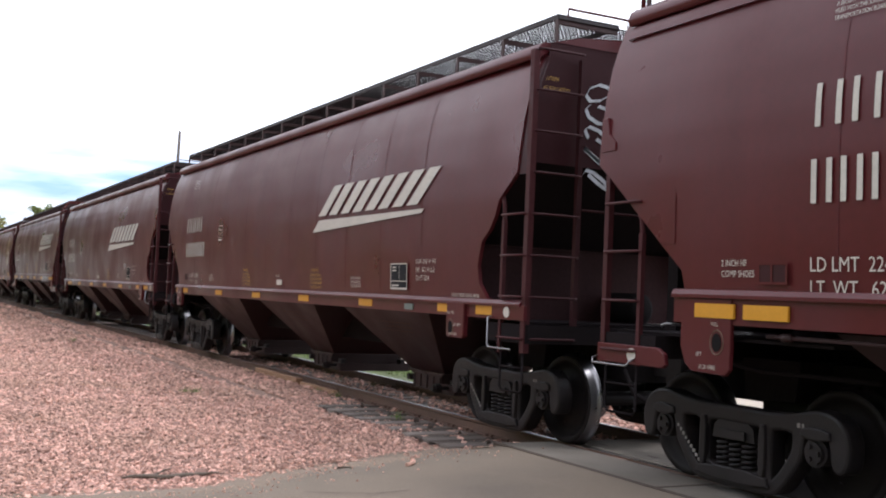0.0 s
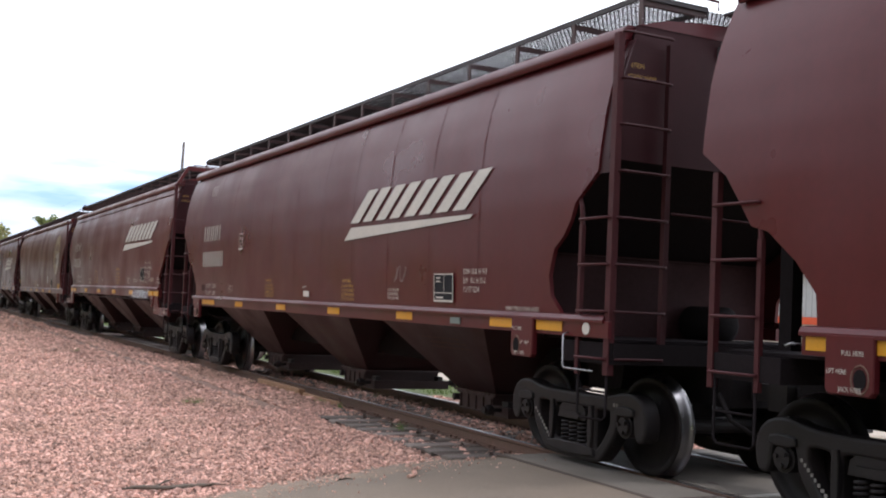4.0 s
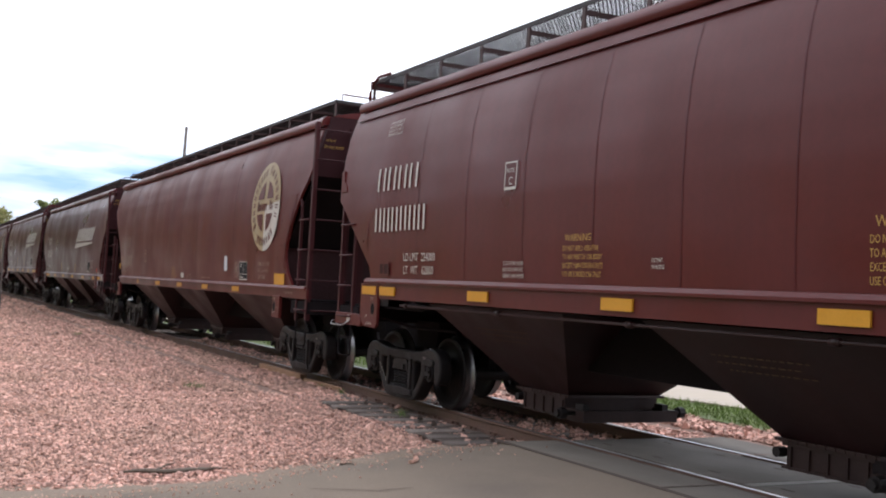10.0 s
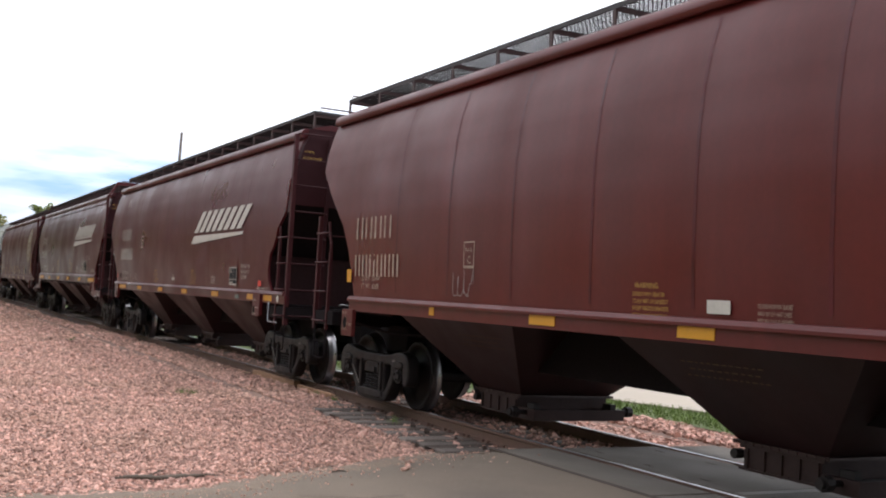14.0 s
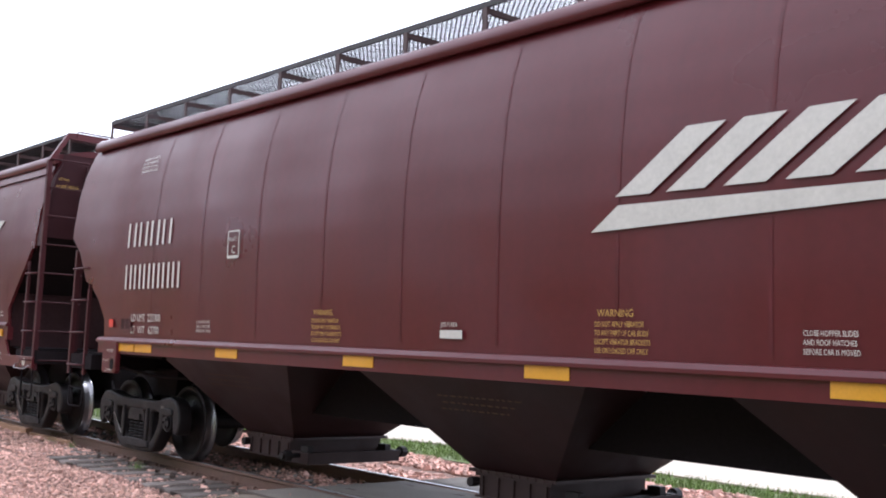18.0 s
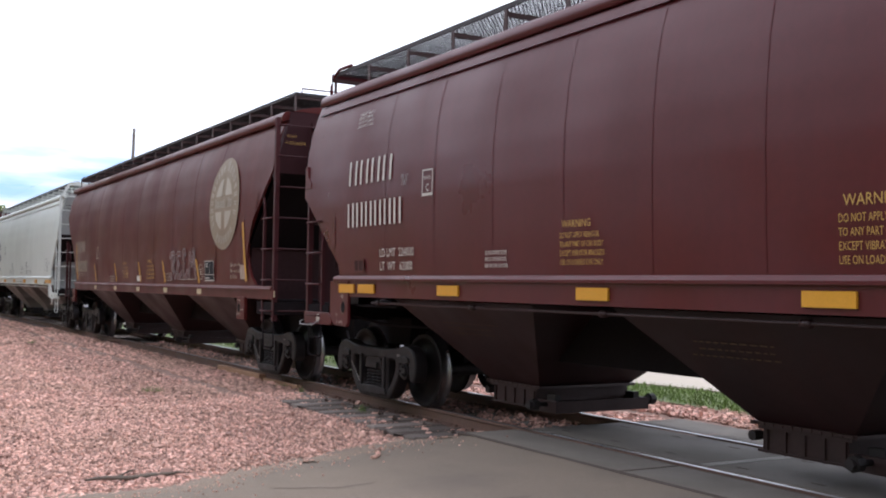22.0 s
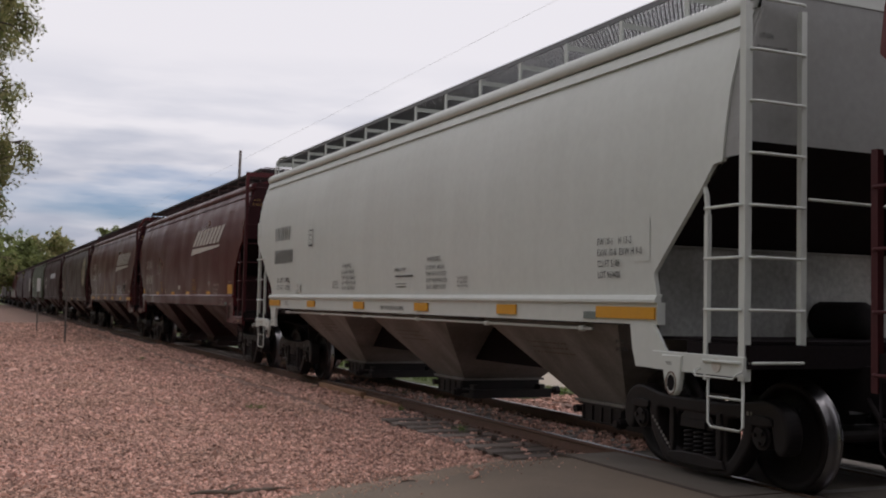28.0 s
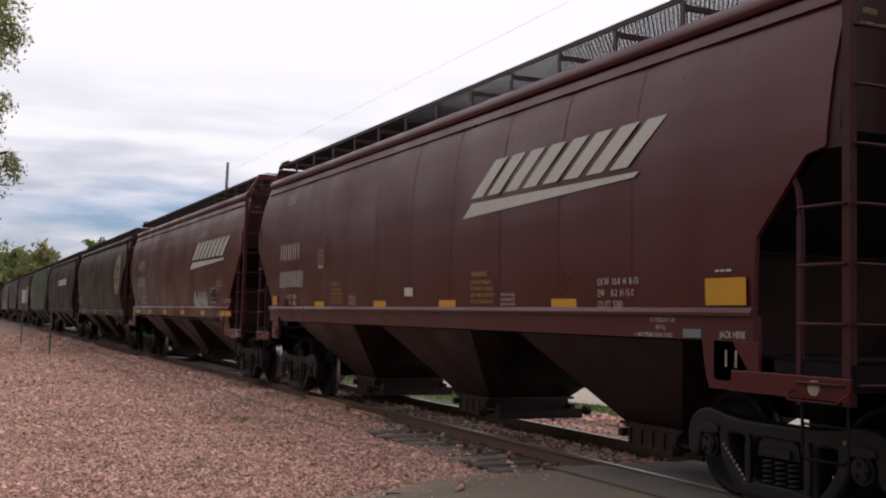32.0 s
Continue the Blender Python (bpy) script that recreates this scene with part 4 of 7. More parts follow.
def sill_mesh(post, kind, sign):
    """Side sill: a channel with a ledge along its top."""
    g = Geo()
    ir, il = (ENDS[kind][0][-1][1], ENDS[kind][1][-1][1])
    if sign > 0:
        ir, il = il, ir
    low, top, y = (SILL_LOW, SILL_TOP, 1.62)
    if kind in ("slant", "step"):
        low, top = 1.435, 1.665
    a, b = -post + il - 0.12, post - ir + (0.02 if kind in ("slant", "step") else ir - 0.03)
    if sign > 0:
        a, b = -post + il - 0.12, post - ir + 0.05
    g.box(a, b, *sorted((sign * (y - 0.09), sign * y)), low, top - 0.02)
    edge = [(y - 0.06, top + 0.055), (y + 0.012, top + 0.045), (y + 0.036, top + 0.006), (y + 0.036, top - 0.022), (y - 0.02, top - 0.022)]
    g.grid([[(x, sign * v, z) for v, z in edge] for x in (a, b)], flip=sign > 0)
    for x in (a, b):
        g.face(*[(x, sign * v, z) for v, z in edge])
    return g


def ladders(car, post, paint):
    """Corner post and end ladder on one corner, side ladder, and the short ladder on the other."""
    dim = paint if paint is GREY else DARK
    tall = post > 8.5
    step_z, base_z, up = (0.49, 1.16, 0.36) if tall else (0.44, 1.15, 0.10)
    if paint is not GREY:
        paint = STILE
    g = Geo().box(post - 0.045, post + 0.03, -1.625, -1.555, 1.0, 4.22)
    cp_ = part("corner_post", g, paint, car)
    g = Geo().box(post - 0.02, post + 0.035, -1.02, -0.96, 1.15, 4.18)
    part("ladder_stile", g, dim, car)
    g = Geo().box(post - 0.50, post - 0.455, -1.625, -1.58, 0.98, 2.32 + up)
    g.tube([(post - 0.478, -1.60, 2.30 + up), (post - 0.50, -1.60, 2.5 + up), (post - 0.56, -1.59, 2.62 + up)], 0.024, 6)
    part("ladder_stile", g, paint, car)
    for k in range(7 if tall else 8):
        z = base_z + step_z * k
        part("end_rung", lambda: Geo().tube([(0.03, -1.58, 0), (0.055, -1.52, 0), (0.055, -1.02, 0), (0.03, -0.98, 0)], 0.014, 6), dim, car, key="end_rung", at=(post, 0, z), smooth=True)
    for k in range(4):
        part("side_rung", lambda: Geo().tube([(-0.48, -1.63, 0), (-0.45, -1.66, 0), (-0.03, -1.66, 0), (0, -1.63, 0)], 0.014, 6), paint, car, key="side_rung", at=(post, 0, base_z + step_z * k), smooth=True)
    step = lambda: Geo().tube([(-0.46, -1.60, 1.15), (-0.46, -1.60, 0.62), (-0.42, -1.60, 0.58), (-0.05, -1.60, 0.58), (-0.01, -1.60, 0.62), (-0.01, -1.60, 1.15)], 0.013, 6).tube([(-0.46, -1.60, 0.84), (-0.01, -1.60, 0.84)], 0.011, 6)
    iron = paint if paint is GREY else CAVE
    part("sill_step", step, iron, car, key="step", at=(post, 0, 0), smooth=True)
    part("sill_step", step, iron, car, key="step", at=(-post + 0.5, 0, 0), smooth=True)
    q = -post
    part("ladder_stile", Geo().box(q - 0.03, q + 0.03, -1.625, -1.565, 1.02, 2.76), paint, car)
    g = Geo().box(q + 0.49, q + 0.535, -1.625, -1.58, 1.02, 2.2)
    g.tube([(q + 0.512, -1.60, 2.18), (q + 0.50, -1.60, 2.32), (q + 0.40, -1.59, 2.48), (q + 0.36, -1.59, 2.66)], 0.024, 6)
    part("ladder_stile", g, paint, car)
    for k in range(4):
        part("side_rung", lambda: Geo().tube([(0, -1.63, 0), (0.03, -1.66, 0), (0.49, -1.66, 0), (0.52, -1.63, 0)], 0.014, 6), paint, car, key="side_rung_b", at=(q, 0, 1.15 + 0.445 * k), smooth=True)
    for k in range(3):
        part("end_rung", lambda: Geo().tube([(-0.03, 1.58, 0), (-0.055, 1.52, 0), (-0.055, 1.02, 0), (-0.03, 0.98, 0)], 0.014, 6), dim, car, key="end_rung_b", at=(q, 0, 1.5 + 0.4 * k), smooth=True)


def end_gear(car, post, half, paint):
    """End sill, draft box, coupler, posts under the slope sheet and brake gear."""
    # framing coloured as dark as the shade inside the end recess
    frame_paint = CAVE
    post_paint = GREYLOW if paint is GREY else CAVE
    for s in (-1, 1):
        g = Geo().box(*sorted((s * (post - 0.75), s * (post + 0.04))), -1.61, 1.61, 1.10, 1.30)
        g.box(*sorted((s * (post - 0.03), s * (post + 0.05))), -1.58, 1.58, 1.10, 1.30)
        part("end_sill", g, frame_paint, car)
        g = Geo().box(*sorted((s * (post - 3.2), s * (half - 0.42))), -0.33, 0.33, 0.72, 1.12)
        part("draft_sill", g, BLACK, car)
        g = Geo().box(*sorted((s * (half - 0.55), s * (half - 0.12))), -0.09, 0.09, 0.80, 0.97)
        g.prism([(half - 0.16, 0.74), (half + 0.07, 0.74), (half + 0.07, 1.02), (half - 0.16, 1.02)] if s > 0 else [(-half - 0.07, 0.74), (-half + 0.16, 0.74), (-half + 0.16, 1.02), (-half - 0.07, 1.02)], -0.16 + 0.05 * s, 0.10 + 0.05 * s)
        part("coupler", g, IRON, car, "grimy cast knuckle coupler")
        hose = [(s * (half - 0.5), -0.42, 0.85), (s * (half - 0.3), -0.45, 0.62), (s * (half - 0.1), -0.3, 0.48), (s * half, -0.12, 0.50)]
        part("brake_hose", Geo().tube(hose, 0.024, 6), BLACK, car, smooth=True)
        for y in (-0.77, 0.77) if s < 0 else ():
            part("end_post", Geo().box(-post - 0.05, -post + 0.09, y - 0.06, y + 0.06, 1.30, 3.04), post_paint, car)
        part("grab_rail", Geo().tube([(s * (post + 0.05), -0.95, 2.55), (s * (post + 0.05), 1.5, 2.52)], 0.014, 6), paint if paint is GREY else DARK, car, smooth=True)
        if s < 0:
            lowz = 3.2 if post > 8.3 else 2.8
            part("centre_web", Geo().prism([(-post + 0.3, 1.12), (-post + 0.3, lowz), (-post + 2.4, 1.45), (-post + 2.4, 1.12)], -0.04, 0.04), frame_paint, car)
        part("body_bolster", Geo().prism([(s * (half - 1.92) - 0.28, 0.79), (s * (half - 1.92) + 0.28, 0.79), (s * (half - 1.92) + 0.34, 1.14), (s * (half - 1.92) - 0.34, 1.14)], -0.72, 0.72), frame_paint, car)
        part("shear_plate", Geo().box(*sorted((s * (post - 0.05), s * (post - (2.6 if s < 0 else 1.26)))), -1.50, 1.50, 1.305, 1.33), frame_paint, car)
    if post > 8.5:
        part("end_column", Geo().box(post - 0.06, post + 0.03, -0.83, -0.67, 1.30, 3.62, 0.01), DARK, car)
        part("brake_pipe", Geo().tube([(post - 0.02, -0.40, 2.30), (post - 0.02, -0.40, 3.62)], 0.026, 7), STILE, car, smooth=True)
        gear = Geo().box(post - 0.10, post + 0.02, -0.52, -0.24, 1.86, 2.20, 0.03).tube([(post + 0.05, -0.58, 2.36), (post + 0.08, -0.52, 2.18), (post + 0.08, -0.56, 1.80)], 0.014, 6)
        part("brake_gear_box", gear, BULK, car, "grimy hand brake gear box with a hanging lever")
    part("air_reservoir", Geo().tube([(post - 1.5, 0.5, 1.50), (post - 1.42, 0.5, 1.50), (post - 0.75, 0.5, 1.50), (post - 0.68, 0.5, 1.50)], [0.12, 0.2, 0.2, 0.12], 14), BLACK, car, smooth=True)
    part("brake_cylinder", Geo().tube([(-post + 0.6, -0.55, 1.52), (-post + 1.2, -0.55, 1.52)], 0.16, 14), BLACK, car, smooth=True)
    wheel = Geo()
    pts = [(-post - 0.12, 0.55 + 0.27 * math.cos(a * 0.3927), 2.35 + 0.27 * math.sin(a * 0.3927)) for a in range(17)]
    wheel.tube(pts, 0.018, 6)
    for a in range(4):
        wheel.tube([(-post - 0.12, 0.55, 2.35), (-post - 0.12, 0.55 + 0.27 * math.cos(a * 1.5708), 2.35 + 0.27 * math.sin(a * 1.5708))], 0.012, 5)
    part("hand_brake_wheel", wheel, paint, car, smooth=True)
    part("brake_rigging", Geo().tube([(-post + 1.2, -0.55, 1.5), (-post + 2.4, -0.4, 1.25), (-post + 3.6, -0.3, 0.9)], 0.03, 6), BLACK, car)
    valve = Geo().box(-post + 0.86, -post + 1.12, -1.32, -1.08, 1.33, 1.56).tube([(-post + 0.99, -1.2, 1.56), (-post + 0.99, -1.2, 1.64)], 0.07, 10)
    valve.tube([(-post + 0.86, -1.24, 1.42), (-post + 0.74, -1.26, 1.42), (-post + 0.70, -1.26, 1.34)], 0.03, 8)
    part("brake_valve", valve, RUSTY, car, "cast air brake control valve")
    part("air_pipe", Geo().tube([(-post + 0.72, -1.26, 1.36), (-post + 0.72, -1.22, 1.16), (-post + 1.5, -1.1, 1.06), (-post + 2.6, -1.0, 1.06)], 0.022, 6), frame_paint, car, smooth=True)
    part("valve_handle", Geo().tube([(-post + 0.80, -1.36, 1.40), (-post + 0.68, -1.44, 1.41), (-post + 0.66, -1.48, 1.39)], 0.012, 6), TREAD, car, "short bright steel handle", smooth=True)


def jack_pad(car, x, paint, kind):
    """Pull plate under the sill with an oval hole."""
    front = 1.66
    g = Geo()
    if kind == "step" and x > 0:
        cast(g, [(x - 0.02, 1.44), (x + 0.53, 1.44), (x + 0.53, 1.20), (x + 0.40, 1.10), (x + 0.02, 1.10), (x - 0.02, 1.14)], -1.634, -1.60, 0.008)
        pad = part("jack_pad", g, paint, car)
        for e in (x + 0.13, x + 0.25):
            part("paint_mark", Geo().box(e, e + 0.025, -1.637, -1.634, 1.22, 1.36), FADED, pad)
        return
    if paint is GREY and x > 0:
        x += 0.84
        cast(g, [(x - 0.15, 1.17), (x + 0.15, 1.17), (x + 0.12, 0.98), (x + 0.09, 0.86), (x + 0.04, 0.81), (x - 0.04, 0.81), (x - 0.09, 0.86), (x - 0.12, 0.98)], -1.66, -1.605, 0.012)
        hx, hz = x, 0.92
    elif paint is GREY:
        cast(g, [(x - 0.20, 1.44), (x + 0.20, 1.44), (x + 0.14, 1.24), (x + 0.19, 1.06), (x - 0.19, 1.06), (x - 0.14, 1.24)], -1.655, -1.60, 0.01)
        cast(g, [(x - 0.57, 1.17), (x - 0.27, 1.17), (x - 0.30, 0.98), (x - 0.36, 0.84), (x - 0.42, 0.80), (x - 0.48, 0.84), (x - 0.54, 0.98)], -1.662, -1.61, 0.01)
        hx, hz = x - 0.42, 0.93
    elif kind == "slant" and x > 0:
        cast(g, [(x - 0.15, 1.47), (x + 0.15, 1.47), (x + 0.14, 1.32), (x + 0.10, 1.23), (x + 0.04, 1.19), (x - 0.04, 1.19), (x - 0.10, 1.23), (x - 0.14, 1.32)], -1.662, -1.605, 0.012)
        hx, hz = x, 1.32
    elif kind == "slant":
        cast(g, [(x - 0.30, 1.64), (x + 0.29, 1.64), (x + 0.29, 1.08), (x + 0.24, 1.03), (x - 0.16, 1.04), (x - 0.24, 1.10), (x - 0.30, 1.24)], -1.637, -1.60, 0.008)
        hx, hz, front = x + 0.14, 1.29, 1.637
    elif kind == "bowed":
        cast(g, [(x - 0.19, 1.36), (x + 0.19, 1.36), (x + 0.19, 0.98), (x - 0.19, 0.98)], -1.655, -1.60, 0.01)
        hx, hz = x - 0.06, 1.17
    else:
        cast(g, [(x - 0.21, 1.50), (x + 0.21, 1.50), (x + 0.21, 1.12), (x + 0.18, 1.085), (x - 0.18, 1.085), (x - 0.21, 1.12)], -1.660, -1.60, 0.01)
        hx, hz = x + (0.10 if x < 0 else -0.10), 1.20
    pad = part("jack_pad", g, paint, car)
    hole = Geo()
    pts = [(hx + 0.055 * math.cos(a * 0.524), hz + 0.075 * math.sin(a * 0.524)) for a in range(12)]
    hole.prism(pts, -front - 0.004, -front + 0.004)
    part("pull_hole", hole, BLACK, pad)
    rim = Geo()
    pts = [(hx + 0.075 * math.cos(a * 0.524), -front, hz + 0.10 * math.sin(a * 0.524)) for a in range(13)]
    part("worn_rim", rim.tube(pts, 0.008, 5, False), RAIL, pad)


def pad_places(spec, post):
    if spec["paint"] is GREY:
        return post - 1.75, -post + 1.4
    if spec["kind"] == "slant":
        return post - 1.72, -post + spec.get("pad", 1.16)
    return post - 1.43, -post + 1.42


def corner_flange(post, kind):
    low = 3.3 if kind == "bowed" else 2.9
    zs = [low + (4.2 - low) * i / 8 for i in range(9)]
    g = Geo().grid([[(x, -(half_width(z) - 0.02), z) for z in zs] for x in (post - 0.34, post - 0.03)], flip=True)
    return g.grid([[(post - 0.03, -(half_width(z) - 0.02), z) for z in zs], [(post - 0.03, -(half_width(z) - 0.06), z) for z in zs]], flip=True)


def corner_plates(car, post, paint, kind):
    """Step plates at the two near corners, each with a bent step rod below it."""
    z0, z1 = (1.03, 1.20) if kind in ("slant", "step") else (1.34, 1.50)
    ln = 1.22 if kind in ("slant", "step") else 0.62
    part("corner_plate", Geo().box(post - ln, post + 0.04, -1.64, -1.60, z0, z1, 0.006), paint, car)
    if kind in ("slant", "step"):
        g = Geo()
        cast(g, [(-post - 0.05, z0), (-post - 0.05, z1), (-post + 0.80, z1), (-post + 0.90, z1 - 0.05), (-post + 0.92, z0 + 0.03), (-post + 0.88, z0)], -1.64, -1.60, 0.008)
        part("corner_plate", g, paint, car)
        part("gusset", Geo().prism([(post - 1.60, 1.44), (post - 1.22, 1.44), (post - 1.02, 1.20), (post - 1.04, 1.035), (post - 1.50, 1.035), (post - 1.56, 1.2)], -1.634, -1.604), paint, car)
        for e in (post - 0.52, -post - 0.04):
            part("grab_iron", Geo().tube([(e, -1.645, z0 + 0.05), (e, -1.70, z0 + 0.03), (e + 0.03, -1.72, z0 - 0.012), (e + 0.52, -1.72, z0 - 0.012), (e + 0.55, -1.70, z0 + 0.03), (e + 0.55, -1.645, z0 + 0.05)], 0.009, 6), paint if paint is GREY else (STILE if kind == "step" else TREAD), car, "worn grab iron", smooth=True)
        # raised doubler plates welded on near the ends
        left = ENDS[kind][1]
        for x, top in ((-post + 0.98, 2.52), (post - 1.30, 2.46)) if kind == "slant" else ():
            rows = [[(max(x - 0.27, -post + inset(left, z) + 0.015), on_side(z, 0.007), z), (x, on_side(z, 0.007), z)] for z in [top - 0.07 * k for k in range(7)]]
            part("doubler_plate", Geo().grid(rows, flip=True), paint, car)
        x = -post - 0.11
        bracket_sheet = Geo()
        cast(bracket_sheet, [(x, 2.98), (x, 3.30), (x + 0.09, 3.30), (x + 0.12, 3.14), (x + 0.22, 3.06), (x + 0.22, 2.98)], -1.637, -1.60, 0.006)
        part("corner_bracket", bracket_sheet, paint, car)
    elif kind == "bowed":
        edge = [(3.09, 1.05, 0.66), (2.95, 1.16, 0.72), (2.75, 1.31, 0.84), (2.59, 1.43, 0.96), (2.4, 1.58, 1.06), (2.23, 1.70, 1.13), (2.0, 1.69, 1.19), (1.81, 1.69, 1.13)]
        rows = [[(post - a, on_side(z, 0.010), z), (post - b - 0.03, on_side(z, 0.010), z)] for z, a, b in edge]
        patch = part("doubler_plate", Geo().grid(rows, flip=True), paint, car)
        rim = Geo()
        rim.tube([(post - a, on_side(z, 0.006), z) for z, a, b in edge], 0.006, 5)
        part("weld_bead", rim, SEAM, patch, smooth=True)
        for a, z in ((1.39, 2.66), (1.60, 2.44), (1.34, 2.24), (1.54, 2.01)):
            part("plug_weld", Geo().tube([(post - a, on_side(z, 0.008), z), (post - a, on_side(z, 0.016), z)], 0.022, 8), SEAM, patch)
    elif kind == "round":
        e = post - 0.60
        part("grab_iron", Geo().tube([(e, -1.645, 1.37), (e, -1.70, 1.35), (e + 0.01, -1.70, 1.06), (e + 0.04, -1.70, 1.03), (e + 0.50, -1.70, 1.03)], 0.009, 6), TREAD, car, "worn bright grab iron", smooth=True)


def hopper_car(spec):
    xr, xl = spec["ends"]
    half = (xr - xl) / 2
    post = half - 0.70
    kind, paint = spec["kind"], spec["paint"]
    near = spec.get("near", True)
    car = thing("hopper_car", spec["label"], "freight car", (spec["centre"], 0, 0), "cars of the freight train")
    panels = spec.get("panels", 13)
    for s in (-1, 1):
        part("side_sheet", side_sheet(post, spec.get("ends_cut", kind), s, spec.get("bulge", 0.0016 if kind == "round" else 0.0016), panels), paint, car, smooth=True)
        part("side_sill", sill_mesh(post, kind, s), paint, car)
        part("eave_rail", eave(post, s), paint, car, smooth=True)
        if kind in ("slant", "step"):
            part("eave_lip", eave_lip(post, s), paint, car)
    part("roof_sheet", roof(post), paint, car, smooth=True)
    low = 3.03 if kind != "bowed" else 3.35
    off, pitch = {"round": (-0.05, 4.08), "slant": (0.17, 4.25), "bowed": (0.15, 4.70), "step": (0.17, 4.25)}[kind]
    for s in (-1, 1):
        # end walls take a darker tone than the sides
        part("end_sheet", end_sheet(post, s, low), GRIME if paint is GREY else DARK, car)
        recess_paint = BULKGREY if paint is GREY else BULK
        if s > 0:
            # shade under the slope sheet is put into its colour
            part("slope_sheet", end_slope(post, low), CAVE, car, "slope sheet with shade put into its colour")
            part("bulkhead", bulkhead(post), recess_paint, car, "dull upright bulkhead plate")
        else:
            part("slope_sheet", slope_sheet(post, s, low, off - pitch - 1.46), recess_paint, car, "slope sheet with shade put into its colour")
    for i, c in enumerate((off - pitch, off, off + pitch)):
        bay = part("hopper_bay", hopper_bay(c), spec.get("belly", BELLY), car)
        if i < 2:
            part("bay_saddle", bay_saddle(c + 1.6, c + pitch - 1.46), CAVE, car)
        if near:
            part("outlet_gate", outlet_gate, IRON if paint is GREY else RUSTY, bay, key="gate", at=(c, 0, 0))
            part("gate_drive", gate_drive, IRON, bay, key="drive", at=(c, 0, 0))
            part("lock_shaft", lock_shaft, IRON, bay, key="lock", at=(c, 0, 0))
    part("centre_sill", Geo().box(-post + 1.0, post - 1.0, -0.18, 0.18, 0.79, 1.12), BLACK, car)
    if kind == "slant":
        pipe = Geo().tube([(-post + 2.0, -1.55, 1.365), (post - 2.4, -1.55, 1.365)], 0.018, 6)
        for k in range(6):
            xx = -post + 2.2 + (2 * post - 4.8) * k / 5
            pipe.tube([(xx - 0.05, -1.55, 1.365), (xx + 0.05, -1.55, 1.365)], 0.032, 8)
        part("air_pipe", pipe, paint if paint is GREY else BELLY, car, smooth=True)
    for cx in (-(half - 1.92), half - (2.16 if kind == "bowed" else 1.92)):
        truck(car, cx)
    walk_len, steel = 2 * post - 0.12, spec.get("steel", GALV)
    for s in (-1, 1):
        at = Matrix.Translation((-0.05, -1.25, spec.get("deck", 4.655))) if s < 0 else Matrix.Translation((-0.05, 0.45, spec.get("deck", 4.655)))
        wk = part("running_board", walk_frame(walk_len, 0.80), steel, car, at=at)
        part("grating", lambda: grating(walk_len, 0.80), steel, wk, key="grating%.2f" % walk_len)
    nb = int(walk_len / 1.08)
    for s in (-1, 1):
        for i in range(nb + 1):
            x = -walk_len / 2 + 0.03 + (walk_len - 0.06) * i / nb
            rot = Matrix.Rotation(math.pi, 4, "Z") if s > 0 else Matrix()
            part("walk_bracket", lambda: bracket(0.80), spec.get("trim", STRUT), car, key="bracket", at=Matrix.Translation((x - 0.05, 1.25 * s, 0)) @ rot)
    for s in (-1, 1):
        at = Matrix.Translation((s * (post - 0.05), 0, 0.02)) @ (Matrix.Rotation(math.pi, 4, "Z") if s < 0 else Matrix())
        part("end_platform", lambda: grating(0.56, 0.90), steel, car, key="platform", at=at @ Matrix.Translation((-0.32, -0.45, 4.62)))
        if kind in ("slant", "step") and near:
            top = spec.get("deck", 4.655) - (0.10 if kind == "step" else 0.0)
            g = Geo().box(s * (post - 0.02) - 0.025, s * (post - 0.02) + 0.025, -1.30, 1.30, top - 0.10, top + 0.012)
            if s > 0 and kind == "slant":
                g.hexa([(post - 0.045, -1.625, 4.20), (post + 0.03, -1.625, 4.20), (post + 0.03, -1.545, 4.20), (post - 0.045, -1.545, 4.20)], [(post - 0.045, -1.34, top), (post + 0.03, -1.34, top), (post + 0.03, -1.26, top), (post - 0.045, -1.26, top)])
            elif s > 0:
                g.box(post - 0.045, post + 0.03, -1.625, -1.555, 4.20, top).box(post - 0.03, post + 0.02, -1.555, -1.30, top - 0.10, top)
            part("platform_frame", g, spec.get("trim", paint), car)
        part("roof_grab", Geo().tube([(s * post, -1.2, 4.63), (s * post, -1.2, 4.72), (s * post, -0.4, 4.72), (s * post, -0.4, 4.63)], 0.014, 6), spec.get("trim", paint), car, smooth=True)
    if kind in ("slant", "step"):
        part("roof_handrail", Geo().tube([(-post + 0.03, -1.31, 4.34), (-post + 0.03, -1.31, 4.52), (-post + 0.10, -1.30, 4.64), (-post + 0.24, -1.28, 4.735), (-post + 0.62, -1.26, 4.735)], 0.024, 7), spec.get("trim", paint), car, smooth=True)
    part("hatch_cover", hatch_cover(walk_len - 0.5), spec.get("hatch", paint), car)
    if near:
        ladders(car, post, paint)
        end_gear(car, post, half, paint)
        corner_plates(car, post, paint, kind)
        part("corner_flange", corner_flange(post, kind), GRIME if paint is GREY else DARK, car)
        for x in pad_places(spec, post):
            jack_pad(car, x, paint, kind)
    else:
        part("corner_post", Geo().box(post - 0.045, post + 0.03, -1.625, -1.555, 1.0, 4.22), paint, car)
        for s in (-1, 1):
            part("draft_sill", Geo().box(*sorted((s * (post - 3.2), s * (half + 0.03))), -0.25, 0.25, 0.72, 1.12), BLACK, car)
            part("end_sill", Geo().box(*sorted((s * (post - 0.75), s * (post + 0.04))), -1.61, 1.61, 1.10, 1.30), paint, car)
    decorate(car, spec, post, half)
    return car


